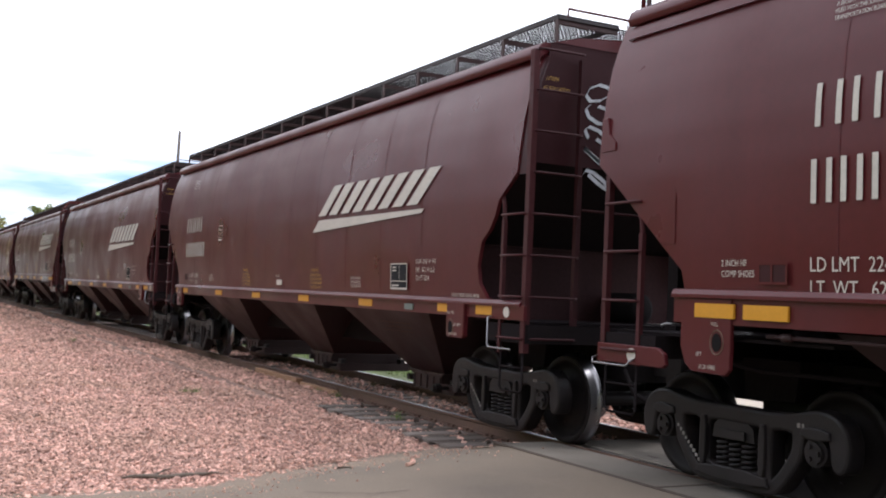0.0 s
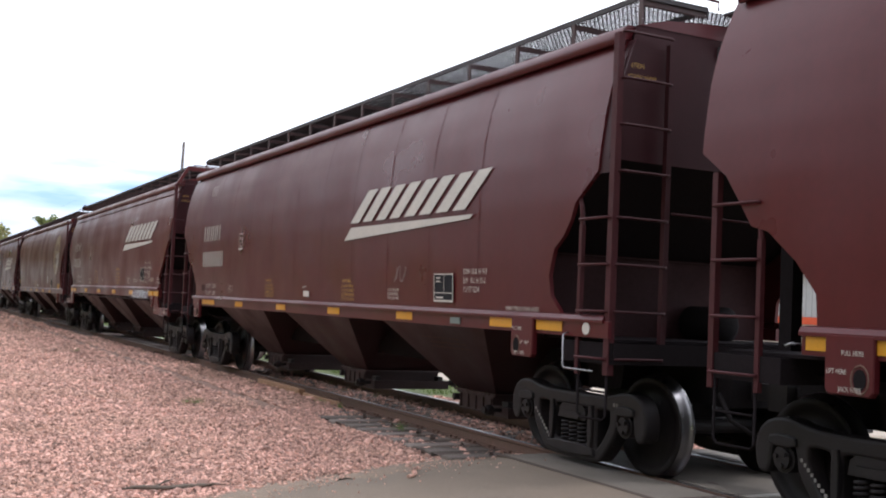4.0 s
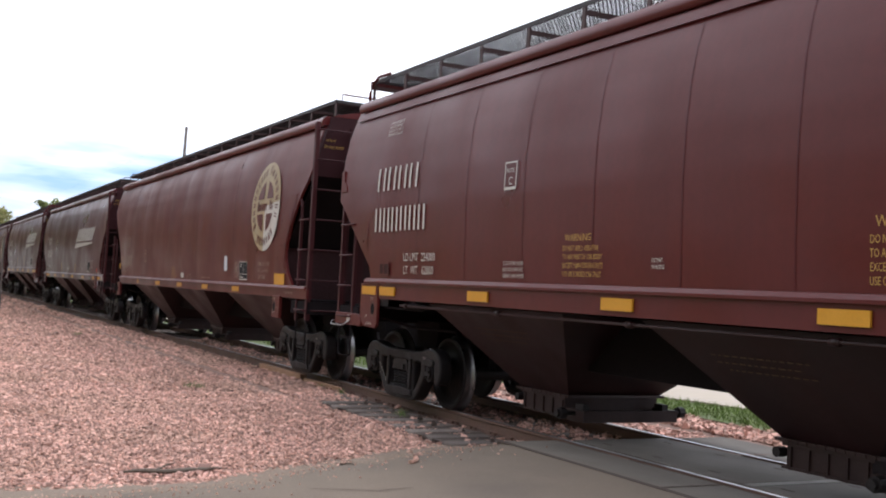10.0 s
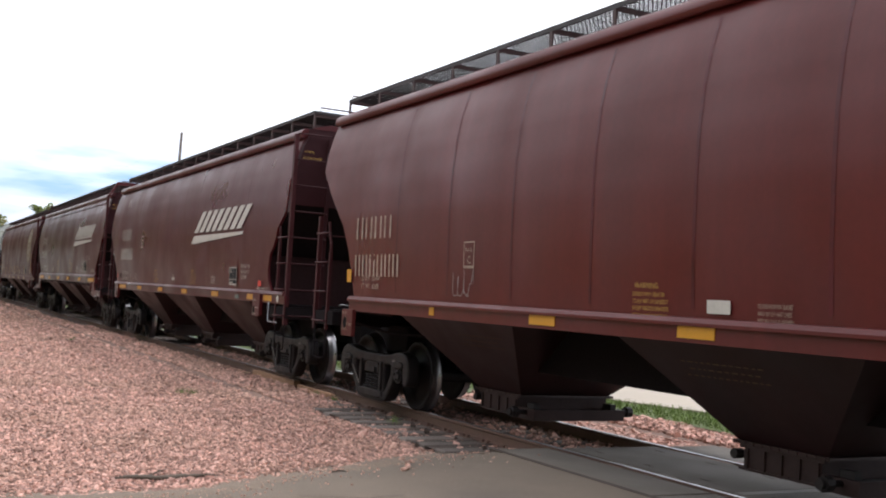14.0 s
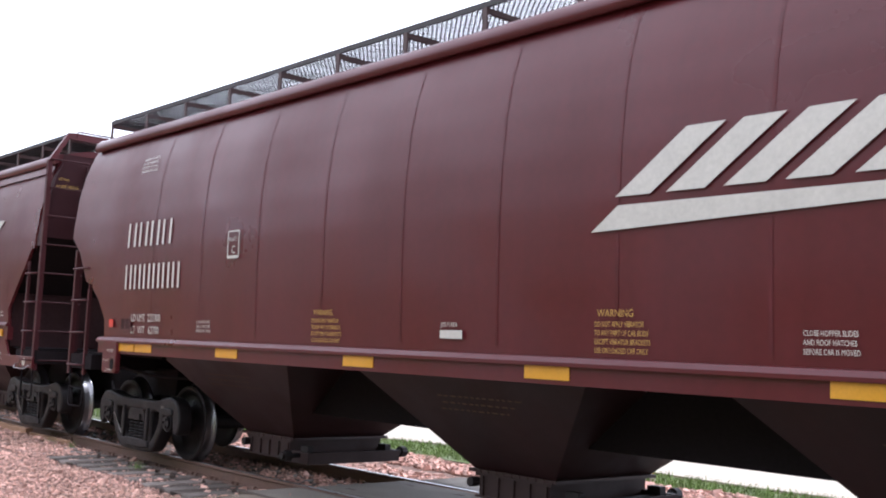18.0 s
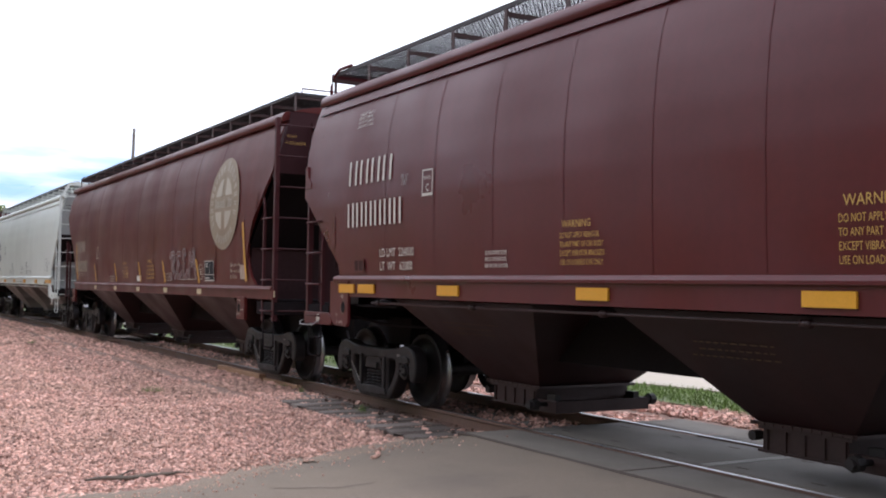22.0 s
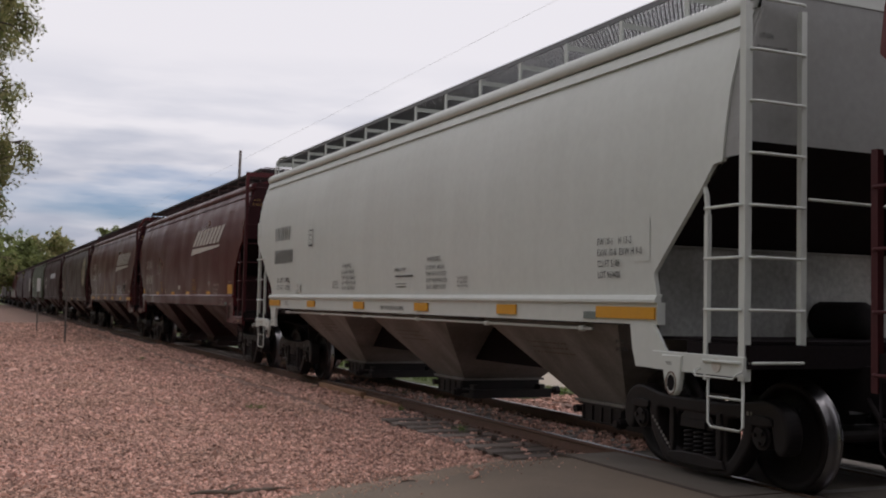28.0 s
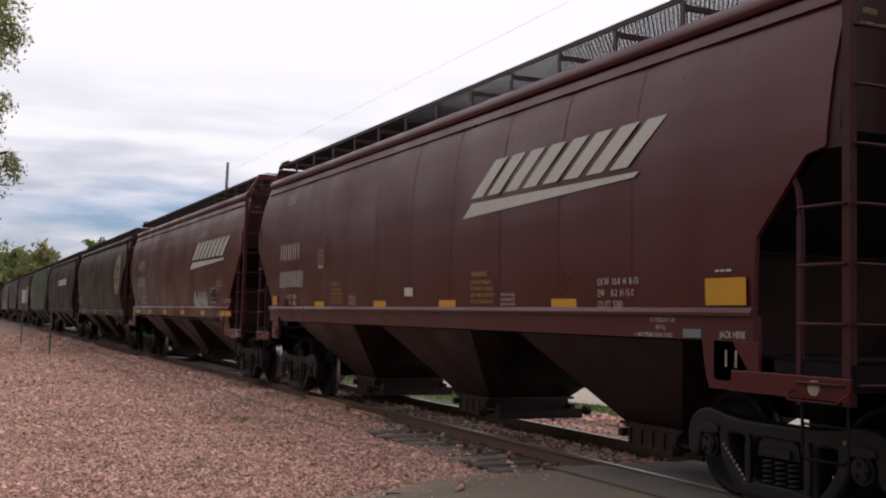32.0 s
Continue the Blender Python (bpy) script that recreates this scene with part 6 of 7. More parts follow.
COUPLINGS = [9.0, -8.68, -26.13, -43.74, -61.75, -80.50, -97.88, -115.50, -134.35, -151.69, -169.10, -186.6, -204.6, -222.2, -239.8, -257.4, -275.0, -292.6, -310.2, -327.8, -345.4, -363.0]
CARS = [
    slant_type(0.2, -5.50, "mineral brown covered hopper car with slanted ends", tack=(-6.0, 1.82), limits=(-5.51, 1.86, 0.15, "LD LMT  224000|LT  WT   62000"), panels=12, pad=1.40, texts=[(-6.42, 1.90, 0.075, "2 INCH HF|COMP SHOES")],
               reflectors=[(-6.48, 0.45), (-5.92, 0.46), (-2.82, 0.46), (-0.22, 0.46), (2.4, 0.46), (5.0, 0.46), (7.15, 0.46)]),
    round_type(-17.37, -23.65, "mineral brown covered hopper car with round end openings", end_scrawl=1),
    round_type(-34.84, -41.33, "dark brown covered hopper car with round end openings", paint=BROWN, chalk=(-31.55, -31.2, 1.86, 2.08, 42), reflectors=[(-41.03, 0.46), (-40.57, 0.46), (-38.6, 0.47), (-36.12, 0.47), (-33.68, 0.47), (-31.2, 0.47), (-28.75, 0.47), (-27.8, 0.47)]),
    slant_type(-52.6, -59.80, "brown covered hopper car with spray paint on its sill", paint=FOX, graffiti=1, logo=(-50.44, 2.74, 4.25), panel=(-47.86, 1.85, 0.51, 0.33),
               warnings=[(-55.14, 2.14, 0.075), (-51.42, 2.17, 0.085)], closes=[(-56.3, 1.9, 0.06), (-49.68, 1.92, 0.06)], print=[(-48.79, 1.91, [(0.6, 0.03)] * 2)], plate=(-56.35, 3.05), texts=[(-47.28, 2.30, 0.11, "EW  8-1     H 13-2|EXW 10-8  EXW H 9-2|CU FT 5188"), (-47.25, 1.93, 0.10, "50 %|E/L VALVE"), (-53.75, 1.93, 0.052, "PATENT|PENDING"), (-45.84, 1.89, 0.085, "2 INCH HF|COMP SHOES")], seal=(-46.73, 2.0, 0.135), patches=[(-46.52, -46.16, 1.84, 1.95, FADED, "worn_sticker")],
               reflectors=[(-59.9, 0.47), (-59.3, 0.47), (-56.82, 0.46), (-54.22, 0.47), (-51.62, 0.46), (-49.0, 0.47), (-46.4, 0.47), (-45.8, 0.47)]),
    dict(centre=-70.8, kind="bowed", deck=4.62, paint=RED, bulge=0.016, panels=12, label="faded red covered hopper car with a round cream emblem", chalk=(-75.32, -74.8, 1.62, 1.95, 41), marks=(-78.25, 2.36, 0.30), ink=FADED, disc=(-64.8, 2.95, 0.81), film=HONEY, fresh=WHITE, plate=(-75.06, 2.28),
         limits=(-78.0, 1.78, 0.10, "LD LMT  223500|LT  WT   62500"), warnings=[(-71.9, 1.78, 0.055)], closes=[(-70.37, 1.65, 0.05)], print=[(-69.09, 1.62, [(0.68, 0.03)] * 1)], panel=(-66.25, 1.60, 0.52, 0.32), seal=(-66.45, 1.79, 0.15),
         texts=[(-65.07, 1.87, 0.105, "EXW 10-8  H  9-0|EW   8-6  H 15-0|CU FT 5161"), (-63.55, 1.40, 0.07, "1 INCH HF COMP SHOES")],
         patches=[(-67.29, -67.08, 1.77, 2.06, SPRAY, "worn_sticker"), (-70.93, -70.66, 1.59, 1.70, WHITE, "paper_placard"), (-64.12, -63.58, 1.55, 1.74, YELLOW, "yellow_square"), (-78.52, -78.36, 1.75, 1.93, YELLOW, "yellow_square")],
         reflectors=[(-75.8, 0.12), (-73.35, 0.47), (-71.05, 0.45), (-68.76, 0.45), (-66.46, 0.46)]),
    round_type(-88.9, -95.47, "dark brown covered hopper car with a red placard on its end", paint=BROWN, limits=(-95.25, 1.76, 0.135, "LD LMT  223300|LT  WT   62700"), logo=(-87.58, 2.47, 4.25), patches=[(-89.24, -88.96, 1.66, 1.73, WHITE, "paper_placard"), (-82.69, -82.51, 1.62, 1.72, SIGNRED, "red_placard"), (-95.9, -95.78, 1.68, 1.78, SIGNRED, "red_placard")],
               reflectors=[(-95.35, 0.46), (-94.86, 0.46), (-92.8, 0.47), (-90.38, 0.46), (-88.0, 0.46), (-85.48, 0.46), (-83.07, 0.46), (-82.1, 0.46)]),
    slant_type(-106.64, -113.38, "mineral brown covered hopper car with a lap-jointed eave", chalk=(-111.85, -111.68, 2.8, 2.95, 43), logo=(-104.61, 2.71, 4.25), warnings=[(-108.6, 2.16, 0.075), (-105.4, 2.18, 0.085)]),
    dict(centre=-124.8, kind="bowed", paint=RUST, bulge=0.010, panels=12, label="faded red covered hopper car with spray paint and yellow stripes", seam=SEAMRUST, marks=(-132.05, 2.38, 0.31), ink=IVORY, disc=(-118.68, 3.0, 0.82), film=TAN, film_ink=IVORY, ends_cut="straight", plate=(-129.3, 2.50), graffiti=2,
         limits=(-131.8, 1.85, 0.12, "LD LMT  223000|LT  WT   63000"), warnings=[(-126.3, 1.98, 0.065), (-124.03, 2.0, 0.075)], closes=[(-122.5, 1.74, 0.06)], texts=[(-118.28, 1.87, 0.092, "EXW 10-8  H  9-0|EW   8-6  H 15-0|CU FT 5161")],
         print=[(-121.55, 1.66, [(1.2, 0.04)]), (-127.7, 1.72, [(0.5, 0.035)] * 3)], panel=(-119.75, 1.62, 0.55, 0.34), seal=(-120.0, 1.79, 0.15), reflect=PALE,
         patches=[(-124.9, -124.52, 1.60, 1.72, WHITE, "paper_placard"), (-117.74, -117.5, 1.66, 1.90, FADED, "worn_sticker")], stripes=[(-129.42, 1.58, 2.03), (-127.04, 1.58, 2.03), (-124.65, 1.58, 2.03), (-122.6, 1.58, 2.03), (-120.2, 1.58, 2.04), (-117.55, 1.62, 2.62), (-131.9, 1.6, 2.6)],
         reflectors=[(-129.4, 0.22), (-127.1, 0.25), (-124.8, 0.26), (-122.48, 0.27), (-120.1, 0.27), (-116.3, 0.3)]),
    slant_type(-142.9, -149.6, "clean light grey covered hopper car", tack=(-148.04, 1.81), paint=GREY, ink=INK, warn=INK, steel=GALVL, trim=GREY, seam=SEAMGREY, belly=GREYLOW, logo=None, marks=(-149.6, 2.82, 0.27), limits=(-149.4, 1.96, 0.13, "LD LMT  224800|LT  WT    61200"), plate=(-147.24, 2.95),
               bulge=0.0006, warnings=[(-145.29, 2.17, 0.08), (-141.65, 2.17, 0.08)], closes=[(-145.81, 1.925, 0.046), (-140.63, 1.92, 0.046)], panel=None, texts=[(-137.24, 2.22, 0.10, "EW 10-1    H 13-2|EXW 10-8  EXW H 9-0|CU FT 5188|LOT 964406"), (-143.45, 1.485, 0.085, "VENT CAR WHEN UNLOADING"), (-142.84, 2.06, 0.075, "EXTERIOR PAINT"), (-148.82, 1.56, 0.05, "2 INCH HF|COMP SHOES")],
               print=[(-142.8, 2.0, [(0.68, 0.05)]), (-142.8, 1.88, [(0.4, 0.025)] * 2), (-138.6, 1.54, [(0.7, 0.03)] * 3)], reflectors=[(-149.55, 0.8), (-147.02, 0.46), (-144.4, 0.48), (-141.8, 0.47), (-139.22, 0.48), (-136.75, 1.0)], panels=12),
    dict(centre=-160.36, kind="step", deck=4.69, paint=BROWN, bulge=0.012, panels=12, label="glossy brown covered hopper car with large yellow squares", marks=(-166.8, 2.60, 0.30), plate=(-164.45, 2.72), logo=(-158.68, 2.83, 4.1), warnings=[(-163.75, 2.06, 0.065), (-158.45, 2.08, 0.07)], print=[(-153.82, 2.03, [(0.2, 0.035)])],
         limits=(-166.37, 1.86, 0.11, "LD LMT  223000|LT  WT   63000"), closes=[(-162.9, 1.85, 0.05), (-157.67, 1.84, 0.05)], texts=[(-155.61, 1.93, 0.10, "EX W  10-8  H  8-10|EW     8-2  H 15-0|CU FT  5200"), (-154.745, 1.580, 0.058, "RC PRESSURE TAP|       50% E.L"), (-154.98, 1.445, 0.054, "3 INCH TREAD COND SHOES"), (-153.77, 1.46, 0.08, "JACK HERE|LIFT HERE")],
         patches=[(-160.54, -160.24, 1.86, 1.98, WHITE, "paper_placard"), (-153.95, -153.44, 1.73, 1.96, YELLOW, "yellow_square"), (-167.3, -167.0, 1.74, 1.92, YELLOW, "yellow_square")], 
         reflectors=[(-164.4, 0.5), (-161.53, 0.5), (-159.15, 0.5), (-156.27, 0.5)]),
    slant_type(-177.85, -184.2, "brown covered hopper car with a pale slanted emblem", paint=FOX, graffiti=3),
    dict(centre=-195.6, kind="bowed", paint=UMBER, bulge=0.012, panels=12, label="dark umber covered hopper car with a round cream emblem", marks=(-203.0, 2.38, 0.31), ink=FADED, disc=(-189.4, 2.95, 0.78), reflectors=[(-200, 0.4), (-196, 0.4), (-192, 0.4)]),
    dict(centre=-213.4, kind="round", paint=DARK, label="dark brown covered hopper car with a pale word bar", marks=(-219.5, 2.7, 0.31), patches=[(-214.0, -209.4, 2.9, 3.25, SPRAY, "pale_band")], near=False),
    dict(centre=-231.0, kind="slant", paint=OLIVE, label="faded green covered hopper car", marks=(-237.0, 2.9, 0.3), near=False),
    dict(centre=-248.6, kind="round", paint=DARK, label="dark covered hopper car with a pale square patch", patches=[(-243.6, -242.0, 2.0, 3.3, WHITE, "pale_patch")], near=False),
    dict(centre=-266.2, kind="slant", paint=DARK, label="dark brown covered hopper car far down the line", near=False),
    dict(centre=-283.8, kind="round", paint=BROWN, label="brown covered hopper car far down the line", near=False),
    dict(centre=-301.4, kind="slant", paint=DARK, label="dark covered hopper car at the far end of view", near=False),
    dict(centre=0, kind="round", paint=DARK, label="dark covered hopper car at the far end of view", near=False),
    dict(centre=0, kind="slant", paint=BROWN, label="brown covered hopper car at the far end of view", near=False),
    dict(centre=0, kind="round", paint=DARK, label="dark covered hopper car at the far end of view", near=False),
]
TRAIN = []


def build_train():
    for i, spec in enumerate(CARS):
        spec["ends"] = COUPLINGS[i], COUPLINGS[i + 1]
        shift = (COUPLINGS[i] + COUPLINGS[i + 1]) / 2
        spec["centre"] = shift
        TRAIN.append((hopper_car(spec), shift))


build_train()

# ---------------------------------------------------------------- track bed and crossing
def build_track():
    bed = Geo().grid([[(x, y, -0.165 + 0.012 * noise.noise((x * 3, y * 3, 0))) for y in (-1.75, -1.3, -0.9, -0.45, 0, 0.45, 0.9, 1.3, 1.9)] for x in [-200 + 0.5 * i for i in range(382)]])
    tagged(part("track_bed", bed, SOOT, smooth=True), "oily dark ballast between the ties", "ballast", kind="structure")
    rnd = random.Random(5)
    mesh_of = {}
    ties = thing("tie_row", "row of weathered timber ties under the rails", "ties", kind="structure")
    for i in range(100):
        x = -10.25 - 0.50 * i
        w, ln, dy = 0.115 + 0.012 * rnd.random(), 1.34 + 0.08 * rnd.random(), 0.06 * (rnd.random() - 0.5)
        k = i % 5
        if k not in mesh_of:
            g = Geo()
            c = 0.012
            g.hexa([(-w, -ln - 0.42, -0.36), (w, -ln - 0.42, -0.36), (w, ln, -0.36), (-w, ln, -0.36)], [(-w, -ln - 0.42, -0.165), (w, -ln - 0.42, -0.165), (w, ln, -0.165), (-w, ln, -0.165)])
            g.hexa([(-w, -ln - 0.42, -0.165), (w, -ln - 0.42, -0.165), (w, ln, -0.165), (-w, ln, -0.165)], [(-w + c, -ln - 0.42 + c, -0.15), (w - c, -ln - 0.42 + c, -0.15), (w - c, ln - c, -0.15), (-w + c, ln - c, -0.15)])
            for u in (-0.05, 0.02, 0.06):
                g.box(u, u + 0.008, -ln - 0.422, ln, -0.152, -0.1515)
            mesh_of[k] = g.mesh("tie", TIE)
        ob = new("tie", mesh_of[k])
        ob.parent = ties
        ob.location = (x, dy, 0.004 * rnd.random())
        ob.rotation_euler = (0, 0, 0.03 * (rnd.random() - 0.5))
    plates = Geo().box(-0.10, 0.10, -0.17, 0.17, -0.163, -0.148)
    for dx, dy in ((-0.06, -0.11), (0.06, 0.11), (0.06, -0.11)):
        plates.box(dx - 0.012, dx + 0.012, dy - 0.012, dy + 0.012, -0.15, -0.128).box(dx - 0.02, dx + 0.02, dy - 0.018, dy + 0.018, -0.128, -0.118)
    pm = plates.mesh("tie_plate", RAIL)
    for i in range(60):
        for y in (-0.755, 0.755):
            ob = new("tie_plate", pm)
            ob.parent = ties
            ob.location = (-10.25 - 0.50 * i, y, 0.003)
    for i, x in enumerate((-16.9, -30.0)):
        for y in (-0.755, 0.755):
            g = Geo().box(-0.45, 0.45, -0.035, 0.035, -0.13, -0.05)
            for k in range(6):
                g.tube([(-0.38 + 0.15 * k, -0.065, -0.09), (-0.38 + 0.15 * k, 0.065, -0.09)], 0.02, 6)
            part("joint_bar", g, RAIL, ties, at=(x, y, 0))
    cross = thing("crossing", "concrete panel road crossing with rubber flangeway seals", "rail crossing", kind="structure")
    x0 = -9.86
    for k in range(9):
        a, b = x0 + 2.64 * k, x0 + 2.64 * (k + 1) - 0.012
        for (y0, y1) in ((-1.555, -0.865), (-0.645, 0.645), (0.865, 1.57)):
            g = Geo().box(a, b, y0, y1, -0.20, -0.004, 0.008)
            p = part("crossing_panel", g, PANEL, cross)
        for dx in (0.35, 1.2, 2.05):
            for y in (-0.42, 0.42):
                part("lifting_slot", Geo().box(a + dx - 0.07, a + dx + 0.07, y - 0.018, y + 0.018, -0.01, -0.0025), SOOT, cross)
    for y0, y1 in ((-0.865, -0.80), (-0.70, -0.645), (0.645, 0.70), (0.80, 0.865), (-1.63, -1.555), (1.57, 1.615)):
        part("rubber_seal", Geo().box(x0, 12.1, y0 + 0.002, y1 - 0.002, -0.2, -0.018 if y0 > -1 else 0.003), RUBBER if y0 > -1 else SANDY, cross)
    part("panel_joint", Geo().box(-7.23, -7.19, -1.54, -0.88, -0.003, 0.0005), SOOT, cross)
    for y0, y1 in ((-0.63, 0.63),):
        part("stop_stripe", Geo().box(-7.20, -7.08, y0, y1, -0.003, 0.0005), STRIPE, cross, "worn white stripe across the panel")
    part("edge_timber", Geo().box(-20.3, -17.9, -0.98, -0.86, -0.16, -0.03, 0.01), BEAM, ties, "rust-stained timber along the rail")
    part("edge_timber", Geo().box(-17.7, -16.1, -0.98, -0.90, -0.16, -0.07, 0.01), BEAM, ties)


build_track()


EDGE_Y, EDGE_X = [-10, -4.9, -3.5, -2.4, -1.2, -0.8], [-8.95, -9.05, -9.75, -10.05, -10.6, -10.7]


def stones():
    """Crushed pink stone, thickest where the road ends."""
    rs = np.random.RandomState(3)
    zones = [(-16, -9.0, -8.0, -1.25, 42000, 0.0175), (-26, -16, -8.5, -1.25, 36000, 0.0215), (-46, -26, -8.5, -1.25, 26000, 0.030), (-75, -46, -8.5, -1.3, 9000, 0.045), (-24, -15, -1.95, -0.92, 2600, 0.024), (-40, -24, -1.95, -0.92, 2200, 0.032), (-16, -9.6, 1.35, 3.5, 5500, 0.032), (-9.6, 3, 1.72, 3.5, 9000, 0.030), (-34, -16, 1.35, 3.4, 7000, 0.04), (-14, -9.9, -1.3, 1.3, 1500, 0.028), (-30, -14, -1.3, 1.3, 3500, 0.03)]
    base = np.array([(-1, -1, -0.6), (1, -1, -0.6), (1, 1, -0.6), (-1, 1, -0.6), (-0.8, -0.7, 0.6), (0.8, -0.8, 0.6), (0.7, 0.8, 0.6), (-0.7, 0.7, 0.6)])
    quads = np.array([(3, 2, 1, 0), (4, 5, 6, 7), (0, 1, 5, 4), (1, 2, 6, 5), (2, 3, 7, 6), (3, 0, 4, 7)])
    allv, count = [], 0
    for xa, xb, ya, yb, n, size in zones:
        x, y = rs.uniform(xa, xb, n), rs.uniform(ya, yb, n)
        # the road's ragged edge
        edge = np.interp(y, EDGE_Y, EDGE_X) - 0.05 + 0.08 * np.sin(y * 2.1) + 0.07 * np.sin(y * 5.3 + 1)
        keep = (x < edge) | (rs.rand(n) < 0.03) | (y > 1.6)
        keep &= rs.rand(n) > 0.6 * np.clip(1 - (edge - x) / 0.6, 0, 1) * (y < -2.2)
        keep &= ~((y > -1.95) & (y < 0) & (x > -24) & (rs.rand(n) < np.where(x > -14.2, 0.50, np.where(x > -19, 0.42, 0.15))))
        keep &= ~((y > 1.3) & (x < -17.5))
        if ya >= -1.4 and yb <= 1.4:
            keep = x < -9.95
        x, y = x[keep], y[keep]
        n = len(x)
        z = np.array([lie(a, b) for a, b in zip(x, y)]) + 0.012 + 0.035 * np.array([noise.noise((a * 0.9, b * 0.9, 3.1)) for a, b in zip(x, y)]) * (np.abs(y) > 1.3)
        s = size * rs.lognormal(0, 0.38, n)
        v = base[None] * (0.65 + 0.7 * rs.rand(n, 8, 1)) * s[:, None, None] * 0.62 * (0.6 + 0.8 * rs.rand(n, 1, 3))
        a, b = rs.uniform(0, 6.28, n), rs.uniform(-0.6, 0.6, n)
        ca, sa, cb, sb = np.cos(a), np.sin(a), np.cos(b), np.sin(b)
        vx, vy, vz = v[..., 0], v[..., 1], v[..., 2]
        vx, vz = vx * cb[:, None] + vz * sb[:, None], -vx * sb[:, None] + vz * cb[:, None]
        vx, vy = vx * ca[:, None] - vy * sa[:, None], vx * sa[:, None] + vy * ca[:, None]
        allv.append(np.stack([vx + x[:, None], vy + y[:, None], vz + z[:, None] + 0.1 * s[:, None]], -1).reshape(-1, 3))
        count += n
    v = np.concatenate(allv)
    f = (quads[None] + 8 * np.arange(count)[:, None, None]).reshape(-1, 4)
    me = bpy.data.meshes.new("stones")
    me.from_pydata(v.tolist(), [], f.tolist())
    me.materials.append(PINK)
    tagged(new("stones", me), "loose crushed pink stones lying beside the rails", "stones", kind="stuff")
    # a few dark clods along the rail
    g = Geo()
    rnd = random.Random(9)
    for x, y in [(-10.9, -1.98), (-10.6, -1.25), (-11.4, -1.2), (-12.6, -1.2), (-13.4, -1.22), (-14.3, -1.25), (-12.0, -1.3)]:
        s = 0.016 + 0.022 * rnd.random()
        g.tube([(x - s, y, -0.13), (x - s * 0.3, y, -0.10), (x + s * 0.8, y + 0.02, -0.12)], [s * 0.6, s, s * 0.5], 7)
    tagged(part("clods", g, SOOT), "dark lumps of dirt lying among the stones", "dirt", kind="stuff")


stones()


def build_verge():
    g = Geo()
    n = 420
    rows = []
    for i in range(n + 1):
        y = -1.65 - 9.5 * i / n
        e = float(np.interp(y, EDGE_Y, EDGE_X))
        ragged = 0.26 * noise.noise((y * 1.1, 5, 1)) + 0.20 * noise.noise((y * 3.1, 2, 1)) + 0.13 * noise.noise((y * 8.3, 7, 1)) + 0.08 * noise.noise((y * 21.0, 9, 1))
        row = []
        for d, h in ((-0.95, -0.04), (-0.65, 0.0), (-0.3, 0.022), (0.0, 0.030), (0.22, 0.029), (0.40 + ragged * 0.6, 0.022), (0.62 + ragged, 0.008)):
            bump = 0.010 * noise.noise(((e + d) * 9, y * 9, 4)) + 0.008 * noise.noise(((e + d) * 23, y * 23, 6))
            row.append((e + d, y, lie(e + d, y) + h + bump))
        rows.append(row)
    g.grid(rows)
    tagged(part("dirt_verge", g, DUST, smooth=True), "sandy dirt where the stones meet the road", "dirt", kind="structure")
    # grit thrown out over the road's edge
    rs = np.random.RandomState(17)
    g = Geo()
    for k in range(2600):
        y = -1.8 - 6.4 * rs.rand()
        x = float(np.interp(y, EDGE_Y, EDGE_X)) - 0.1 + abs(rs.normal(0, 0.42))
        w, z = 0.004 + 0.009 * rs.rand() ** 2, lie(x, y) + 0.014
        a = rs.uniform(0, 3.14)
        c, q = w * math.cos(a), w * math.sin(a)
        g.hexa([(x - c, y - q, z - 0.01), (x + q, y - c, z - 0.01), (x + c, y + q, z - 0.01), (x - q, y + c, z - 0.01)], [(x - c * 0.6, y - q * 0.6, z + w), (x + q * 0.6, y - c * 0.6, z + w), (x + c * 0.6, y + q * 0.6, z + w), (x - q * 0.6, y + c * 0.6, z + w)])
    tagged(part("grit", g, PINK), "fine pink grit scattered over the road edge", "stones", kind="stuff")
    # the stick
    rnd = random.Random(2)
    y0, z0 = -5.55, lie(-9.85, -5.2) + 0.05
    pts = [(-9.83 - 0.02 * math.sin(k * 1.3), y0 + 0.09 * k, z0 + 0.008 * math.sin(k * 0.9)) for k in range(10)]
    st = thing("stick", "broken dry brown stick lying on the dirt", "stick")
    part("branch", Geo().tube(pts, [0.010, 0.016, 0.02, 0.024, 0.02, 0.022, 0.026, 0.024, 0.02, 0.012], 7), BARK, st, smooth=True)
    part("twig", Geo().tube([pts[3], (-9.86, pts[3][1] + 0.12, z0 + 0.05), (-9.9, pts[3][1] + 0.2, z0 + 0.06)], [0.012, 0.008, 0.004], 6), BARK, st)
    part("twig", Geo().tube([pts[8], (-9.8, pts[8][1] + 0.1, z0 + 0.02), (-9.79, pts[8][1] + 0.22, z0 + 0.01)], [0.012, 0.009, 0.004], 6), BARK, st)
    g = Geo()
    for k in range(14):
        a = 0.45 * k
        g.tube([(-8.93 + 0.05 * math.sin(a) - 0.03 * k, -3.12 + 0.022 * k, lie(-9, -3.1) + 0.03), (-8.97 + 0.05 * math.sin(a) - 0.03 * k, -3.08 + 0.022 * k, lie(-9, -3.1) + 0.03)], 0.018, 5)
    tagged(part("spilled_stone", g, PINK), "thin line of pale spilled stone on the road", "stones", kind="stuff")


build_verge()


